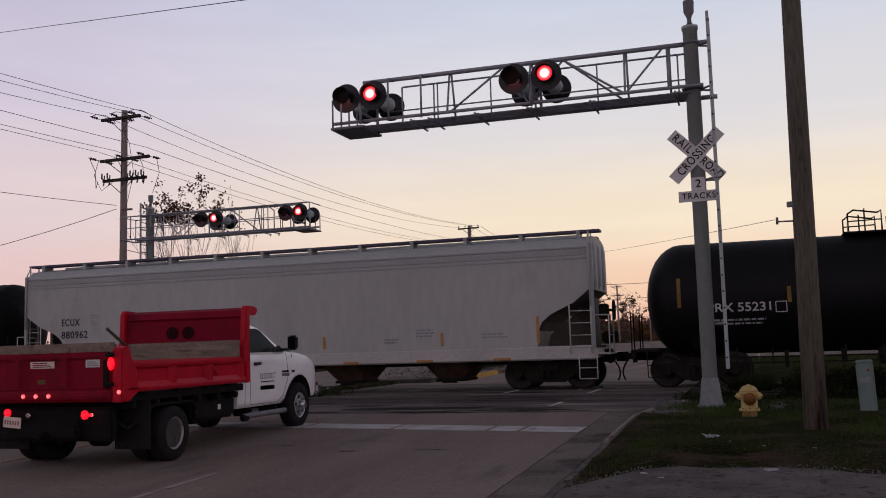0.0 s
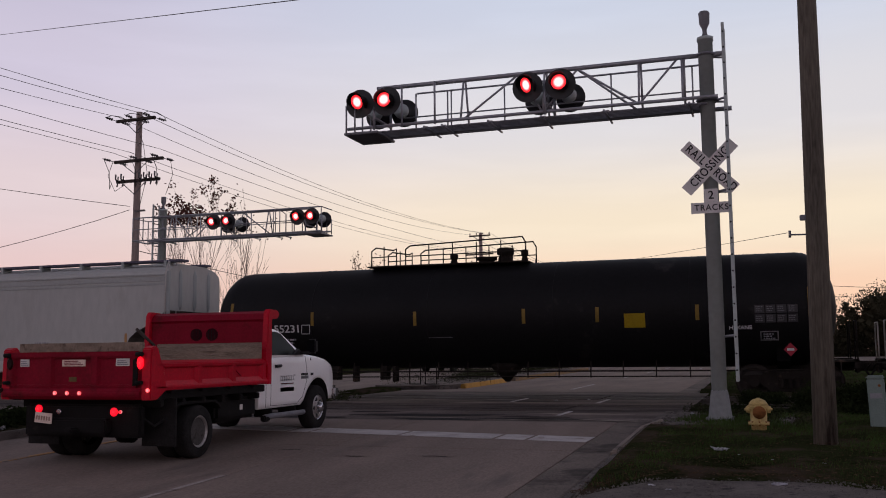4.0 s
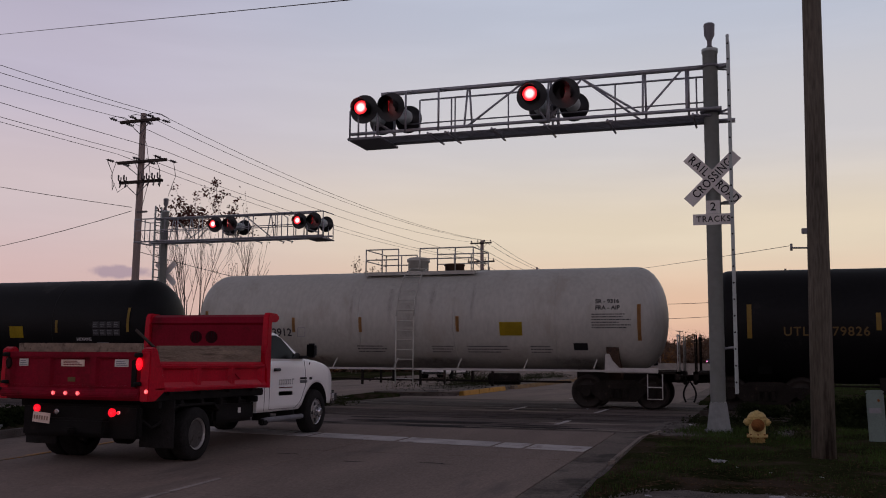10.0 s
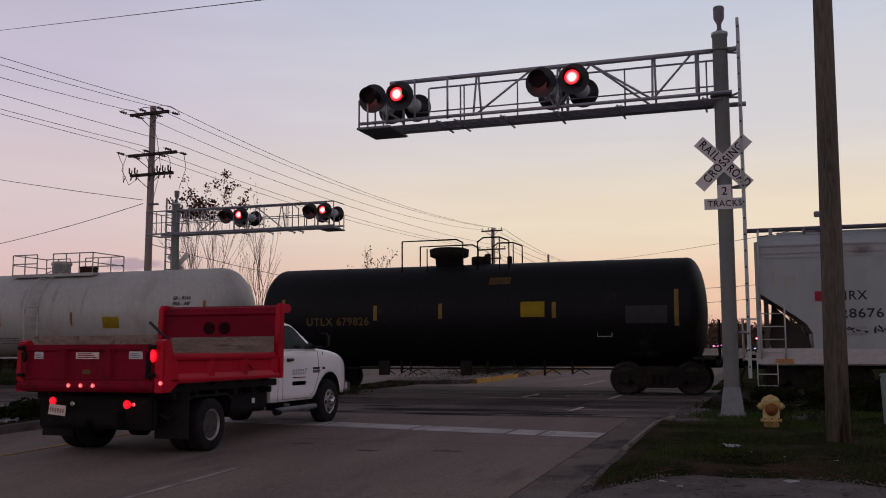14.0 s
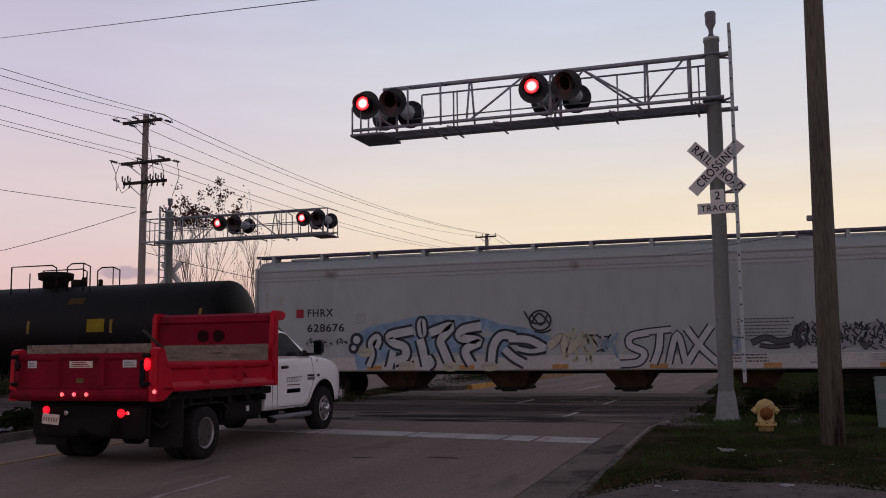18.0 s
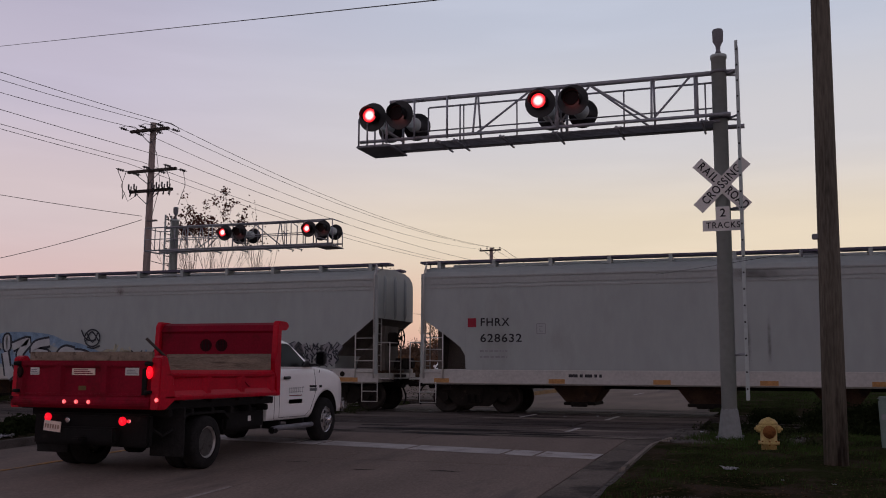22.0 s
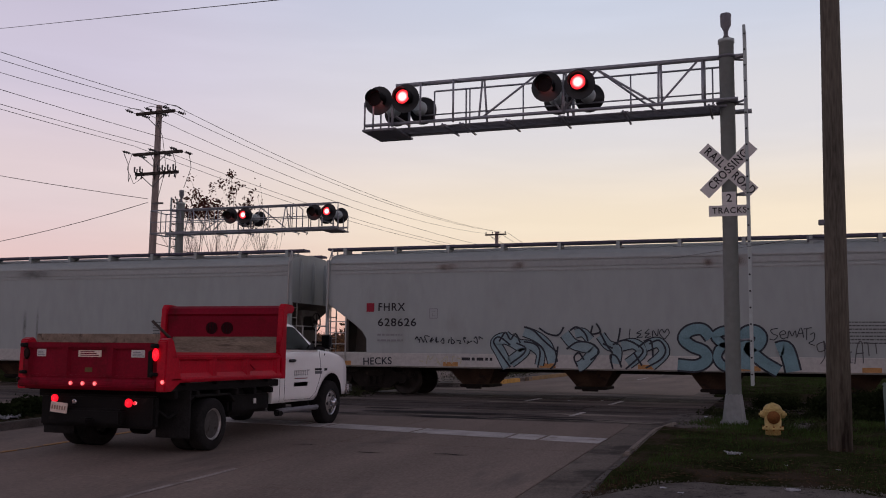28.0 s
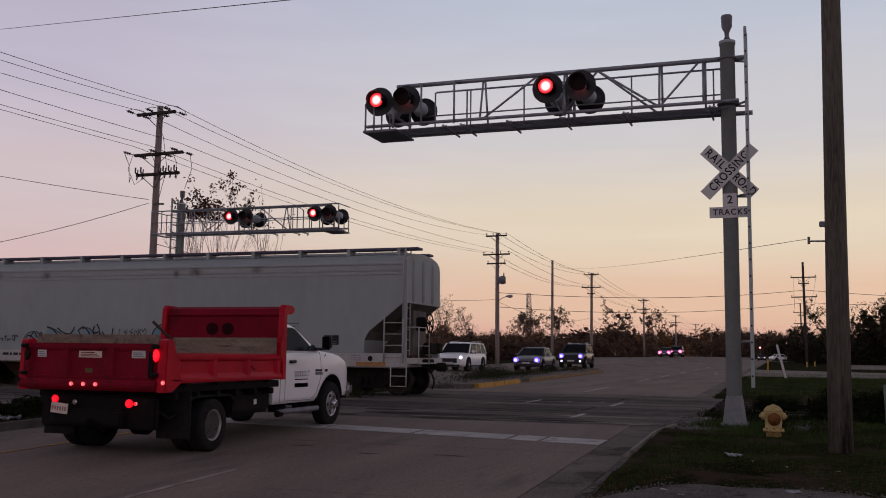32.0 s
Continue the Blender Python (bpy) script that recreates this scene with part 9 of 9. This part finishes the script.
def woods(name, blobs, material, label, seed, size=(0.18, 0.4), each=260, slim=0.7, heart=True):
    """Uneven clumps of small leaves, each lobe with larger leaves inside and small ones outside."""
    rnd = np.random.RandomState(seed)
    V, F = [], []
    base = 0
    for x, y, h, w in blobs:
        n = int(each * (0.6 + 0.8 * rnd.rand()))
        lobes = 7
        cx, cy = rnd.normal(0, w * 0.32, lobes), rnd.normal(0, w * 0.32, lobes)
        cz = h * rnd.uniform(0.22, 0.80, lobes)
        lr = w * rnd.uniform(0.18, 0.34, lobes)
        ground_z = rise_left(y) if x < -13 else rise(y)
        k = rnd.randint(0, lobes, n)
        d = rnd.normal(0, 1, (n, 3))
        d /= np.linalg.norm(d, axis=1)[:, None]
        rr = rnd.uniform(0.25, 1.0, n) ** 0.5 * 1.02 * lr[k]
        c = np.stack([x + cx[k] + d[:, 0] * rr, y + cy[k] + d[:, 1] * rr, np.clip(cz[k] + d[:, 2] * rr * 0.9, 0.05, h * 1.08)], 1)
        low = rnd.rand(n) < 0.30
        c[low, 2] *= rnd.rand(low.sum())
        a = rnd.normal(0, 1, (n, 3))
        a /= np.linalg.norm(a, axis=1)[:, None]
        b = np.cross(a, rnd.normal(0, 1, (n, 3)))
        b /= np.linalg.norm(b, axis=1)[:, None]
        s = rnd.uniform(*size, n)[:, None] * (0.7 + h * 0.05)
        c[:, 2] += ground_z
        V.append(np.stack([c - a * s, c + b * s * slim, c + a * s, c - b * s * slim], 1).reshape(-1, 3))
        F += [(base + 4 * i, base + 4 * i + 1, base + 4 * i + 2, base + 4 * i + 3) for i in range(n)]
        base += 4 * n
        if heart:
            m = 90 * lobes
            k = rnd.randint(0, lobes, m)
            d = rnd.normal(0, 1, (m, 3))
            d /= np.linalg.norm(d, axis=1)[:, None]
            c = np.stack([x + cx[k], y + cy[k], cz[k] * 0.9], 1) + d * (lr[k] * rnd.uniform(0, 0.8, m))[:, None]
            c[:, 2] = np.clip(c[:, 2], 0.0, h) + ground_z
            a = rnd.normal(0, 1, (m, 3))
            a /= np.linalg.norm(a, axis=1)[:, None]
            b = np.cross(a, rnd.normal(0, 1, (m, 3)))
            b /= np.linalg.norm(b, axis=1)[:, None]
            q = (lr[k] * rnd.uniform(0.10, 0.24, m))[:, None]
            V.append(np.stack([c - a * q, c + b * q * 0.6, c + a * q, c - b * q * 0.6], 1).reshape(-1, 3))
            F += [(base + 4 * i, base + 4 * i + 1, base + 4 * i + 2, base + 4 * i + 3) for i in range(m)]
            base += 4 * m
    return tagged(new(name, raw(name, np.concatenate(V).tolist(), F, M[material])), label, "trees", kind="stuff")


def greenery():
    rnd = random.Random(7)
    blobs = []
    # brush along the far left of the road
    for _ in range(420):
        y = 84 + 150 * rnd.random() ** 1.3
        x = -27 - rnd.random() ** 1.3 * (20 + y * 0.55)
        blobs.append((x, y, rnd.uniform(1.4, 2.6) + 0.006 * (y - 80), rnd.uniform(3, 6)))
    for _ in range(100):
        y = rnd.uniform(46, 84)
        blobs.append((-31 - rnd.random() * 45, y, rnd.uniform(0.9, 1.7), rnd.uniform(2.5, 5)))
    for _ in range(46):
        blobs.append((rnd.uniform(-34, -25.6), rnd.uniform(68, 76), rnd.uniform(1.3, 2.1), rnd.uniform(2.2, 4)))
    woods("brush", blobs, "leaf_far", "tangled brown and orange autumn brush beside the road", 1, (0.035, 0.07), 850)
    blobs = []
    for _ in range(150):
        y = rnd.uniform(230, 430)
        x = -29 - rnd.random() ** 1.6 * 190
        blobs.append((x, y, rnd.uniform(4, 9.5), rnd.uniform(8, 13)))
    for _ in range(60):
        blobs.append((rnd.uniform(-40, 14), rnd.uniform(480, 640), rnd.uniform(9, 17), rnd.uniform(14, 22)))
    woods("distant_trees", blobs, "leaf_far", "dark line of distant autumn trees", 2, (0.08, 0.17), 1400)
    blobs = []
    for _ in range(110):
        x = rnd.uniform(12.5, 60)
        blobs.append((x, rnd.uniform(122, 165), min(17.0, 8.5 + 0.26 * (x - 12)) * rnd.uniform(0.8, 1.15), rnd.uniform(5, 9)))
    for _ in range(50):
        blobs.append((3.5 + rnd.random() * 9, rnd.uniform(135, 330), rnd.uniform(2.0, 4.6), rnd.uniform(3, 6)))
    for _ in range(40):
        blobs.append((rnd.uniform(5, 30), rnd.uniform(330, 480), rnd.uniform(7, 13), rnd.uniform(8, 14)))
    woods("dark_trees", blobs, "leaf_dark", "dense dark trees beyond the lot", 3, (0.065, 0.13), 1700)
    blobs = []
    for x, y, h, w in ((1.15, 21.0, 0.55, 0.6), (0.2, 20.4, 0.25, 0.5), (3.2, 21.3, 0.35, 0.7), (-0.3, 18.9, 0.22, 0.4), (-1.35, 20.6, 0.2, 0.4), (0.35, 17.6, 0.3, 0.5)):
        for _ in range(2):
            blobs.append((x + rnd.uniform(-0.4, 0.4), y + rnd.uniform(-0.3, 0.3), h, w))
    for _ in range(26):
        blobs.append((-11.6 - rnd.random() * 2.2, 34.2 + rnd.random() * 12, rnd.uniform(0.35, 0.8), rnd.uniform(0.8, 1.4)))
    for _ in range(30):
        blobs.append((-12.4 - rnd.random() * 1.4, 46 + rnd.random() * 24, rnd.uniform(0.2, 0.5), rnd.uniform(0.8, 1.4)))
    for _ in range(16):
        blobs.append((-12.7 + rnd.uniform(-0.4, 1.0), 24.5 + rnd.random() * 2.0, rnd.uniform(0.1, 0.3), rnd.uniform(0.4, 0.8)))
    woods("weeds", blobs, "weed", "straggling green-brown weeds by the kerb and rails", 4, (0.03, 0.06), 300, 0.4, False)
    blobs = []
    for _ in range(26):
        blobs.append((rnd.uniform(0.75, 2.3), rnd.uniform(20.3, 21.4), rnd.uniform(0.45, 0.85), rnd.uniform(0.5, 0.9)))
    for _ in range(30):
        blobs.append((rnd.uniform(-0.6, 9.0), rnd.uniform(19.9, 20.8), rnd.uniform(0.10, 0.30), rnd.uniform(0.5, 0.9)))
    for _ in range(30):
        blobs.append((rnd.uniform(-0.9, 9.0), rnd.uniform(24.7, 26.2), rnd.uniform(0.10, 0.35), rnd.uniform(0.5, 1.0)))
    for _ in range(34):
        blobs.append((-12.95 - rnd.random() * 2.6, 10 + rnd.random() * 8.5, rnd.uniform(0.15, 0.5), rnd.uniform(0.6, 1.1)))
    woods("bushes", blobs, "weed_dark", "dark low bushes between the grass and the rails", 6, (0.02, 0.045), 420, 0.45)


def blades():
    rnd = np.random.RandomState(9)
    def tuft(name, n, region, material, hmin, hmax, label, zoff=0.07):
        V, F = [], []
        x0, x1, y0, y1 = region
        k = 0
        while k < n:
            x, y = rnd.uniform(x0, x1), rnd.uniform(y0, y1)
            p = noise.noise((x * 0.9, y * 0.9, 2)) + rnd.uniform(-0.35, 0.35)
            k += 1
            if -2.3 < x < -1.88:
                continue
            if p < -0.15 or y < verge_edge(x) + (1.9 if name == "grass" else 0.4) * rnd.rand():
                continue
            h = rnd.uniform(hmin, hmax) * (1.0 + 0.5 * p) * (0.28 if -2.3 < x < -1.6 else 1.0)
            a = rnd.uniform(0, math.tau)
            w = 0.004 + 0.004 * rnd.rand()
            lean = rnd.normal(0, 0.45, 2) * h
            z = rise(y) + zoff
            b = len(V)
            V += [(x - w * math.cos(a), y - w * math.sin(a), z - 0.03), (x + w * math.cos(a), y + w * math.sin(a), z - 0.03), (x + lean[0], y + lean[1], z + h)]
            F.append((b, b + 1, b + 2))
        tagged(new(name, raw(name, V, F, M[material])), label, "grass", kind="stuff")
    tuft("grass", 110000, (-1.95, 7.5, 9.3, 19.6), "blade", 0.025, 0.075, "short worn green grass of the verge")
    tuft("dry_grass", 30000, (-2.05, 7.5, 9.0, 19.6), "dryblade", 0.02, 0.06, "dry straw-coloured grass in the verge")
    tuft("grass_left", 16000, (-16.0, -12.75, 8, 18.5), "weed_dark", 0.04, 0.10, "rough dark grass of the near median")
    tuft("grass_far", 60000, (-1.6, 18, 31.5, 66), "blade", 0.06, 0.16, "green grass beyond the rails")
    # fallen leaves and scraps in the grass, thickest along the gravel
    V, F = [], []
    for _ in range(5200):
        x = rnd.uniform(-1.9, 6.5)
        y = verge_edge(x) - 0.25 + rnd.rand() ** 2.4 * 5.5
        s = 0.008 + 0.026 * rnd.rand() ** 2
        a = rnd.uniform(0, math.tau)
        u, w = np.array((math.cos(a), math.sin(a))) * s, np.array((-math.sin(a), math.cos(a))) * s * 0.6
        z = rise(y) + 0.10 + 0.02 * rnd.rand()
        b = len(V)
        for d in (u, w, -u, -w):
            V.append((x + d[0], y + d[1], z + 0.012 * rnd.rand()))
        F.append((b, b + 1, b + 2, b + 3))
    tagged(new("fallen_leaves", raw("fallen_leaves", V, F, M["dryleaf"])), "dry brown leaves scattered in the grass", "leaves", kind="stuff")
    # broken lumps round the signal's foot
    V, F = [], []
    for _ in range(420):
        x, y = rnd.uniform(-1.9, 0.5), rnd.uniform(17.4, 21.0)
        s = 0.012 + 0.05 * rnd.rand() ** 3
        b = len(V)
        for dx, dy, dz in ((-1, -0.6, -0.3), (1, -0.7, -0.3), (0.9, 0.8, -0.3), (-0.8, 0.9, -0.3), (0.1, 0, 0.45)):
            V.append((x + dx * s * rnd.uniform(0.6, 1.3), y + dy * s * rnd.uniform(0.6, 1.3), 0.05 + dz * s))
        F += [(b, b + 1, b + 4), (b + 1, b + 2, b + 4), (b + 2, b + 3, b + 4), (b + 3, b, b + 4)]
    tagged(new("rubble", raw("rubble", V, F, M["stone"])), "crumbled asphalt lumps round the signal post", "rubble", kind="stuff")
    # stones of the gravel apron
    V, F = [], []
    for _ in range(9000):
        x = rnd.uniform(-1.9, 5.5)
        y = verge_edge(x) + 0.1 - rnd.rand() ** 1.4 * 6
        s = 0.006 + 0.016 * rnd.rand() ** 3
        z = rise(y) + 0.05
        b = len(V)
        for dx, dy, dz in ((-1, -0.6, -0.6), (1, -0.7, -0.6), (0.1, 1, -0.6), (0, 0, 0.7)):
            V.append((x + dx * s * rnd.uniform(0.6, 1.2), y + dy * s * rnd.uniform(0.6, 1.2), z + dz * s))
        F += [(b, b + 1, b + 3), (b + 1, b + 2, b + 3), (b + 2, b, b + 3)]
    tagged(new("gravel_stones", raw("gravel_stones", V, F, M["stone"])), "loose grey pebbles on the apron", "gravel", kind="stuff")


trees()
greenery()
blades()


# ---- what moves ----
RUN = [-59.3286, -5.5552, 0.4119, 5.8793, -2.5151, -7.0090, 1.2054, 3.0887]


def travelled(t):
    """How far the train has come along the rails, in metres along x, t seconds from the start."""
    u = t / 16 - 1
    return sum(c * (u ** k - (-1) ** k) for k, c in enumerate(RUN, 1))


def flash(t):
    """Whether the right-hand lamp of each pair is the one that burns."""
    return math.floor((t - 10.49) / 0.541) % 2 == 0


def motions():
    for car, x0 in CARS:
        walk(car, [(t, pose(x0 + travelled(t), TRACK_FAR, 0)) for t in range(0, 33)])
    for ob, u in WHEELS:
        rows = []
        k = 0
        while True:
            t = min(32.0, k * 4 / 30)
            rows.append((t, pose(u, 0, 0.457, 0, math.degrees(travelled(t) / 0.457), 0)))
            if t >= 32.0:
                break
            k += 1
        walk(ob, rows)
    # each lens turns its lit or its unlit face to the road
    for entry in LENSES:
        lens, x, side = entry[:3]
        right = min(abs(x + 6.25), abs(x + 2.68)) < 0.1
        if len(entry) > 3:
            right = not right
        if (side > 0) != (len(entry) > 3):
            right = not right
        place = lens.matrix_basis.translation.copy()
        changes = [10.49 + 0.541 * k for k in range(-20, 40)]
        burning = flash(0.0) == right
        ang = 0.0 if burning else 180.0
        rows = [(0.0, ang)]
        for c in changes:
            if c < 0.2 or c > 31.8:
                continue
            # the bulbs overlap a little as they change over
            start = round((c + (-0.02 if burning else -0.105)) * 30) / 30
            burning = not burning
            for j in range(4):
                rows.append((start + j / 30, ang + 60 * j))
            ang += 180.0
        rows.append((32.0, ang))
        walk(lens, [(t, pose(*place, 0, 0, a)) for t, a in rows])
    walk(truck, [(0.0, pose(*TRUCK_AT)), (0.5, pose(TRUCK_AT[0], TRUCK_AT[1] + 0.01, TRUCK_AT[2])), (1.0, pose(TRUCK_AT[0], TRUCK_AT[1] + 0.13, TRUCK_AT[2] + 0.003)), (1.5, pose(TRUCK_AT[0], TRUCK_AT[1] + 0.33, TRUCK_AT[2] + 0.008)), (2.0, pose(TRUCK_AT[0], TRUCK_AT[1] + 0.41, TRUCK_AT[2] + 0.010)), (2.5, pose(TRUCK_AT[0], TRUCK_AT[1] + 0.41, TRUCK_AT[2] + 0.010)), (32.0, pose(TRUCK_AT[0], TRUCK_AT[1] + 0.41, TRUCK_AT[2] + 0.010))])
    for ob, place, turn in TRUCK_WHEELS:
        def roll(d):
            return Matrix.Translation(place) @ pose(0, 0, 0, -math.degrees(d / 0.39), 0, 0) @ turn
        walk(ob, [(0.0, roll(0)), (0.5, roll(0.01)), (1.0, roll(0.13)), (1.5, roll(0.33)), (2.0, roll(0.41)), (2.5, roll(0.41)), (32.0, roll(0.41))])
    for ob, rows in TRAFFIC:
        walk(ob, rows)


motions()
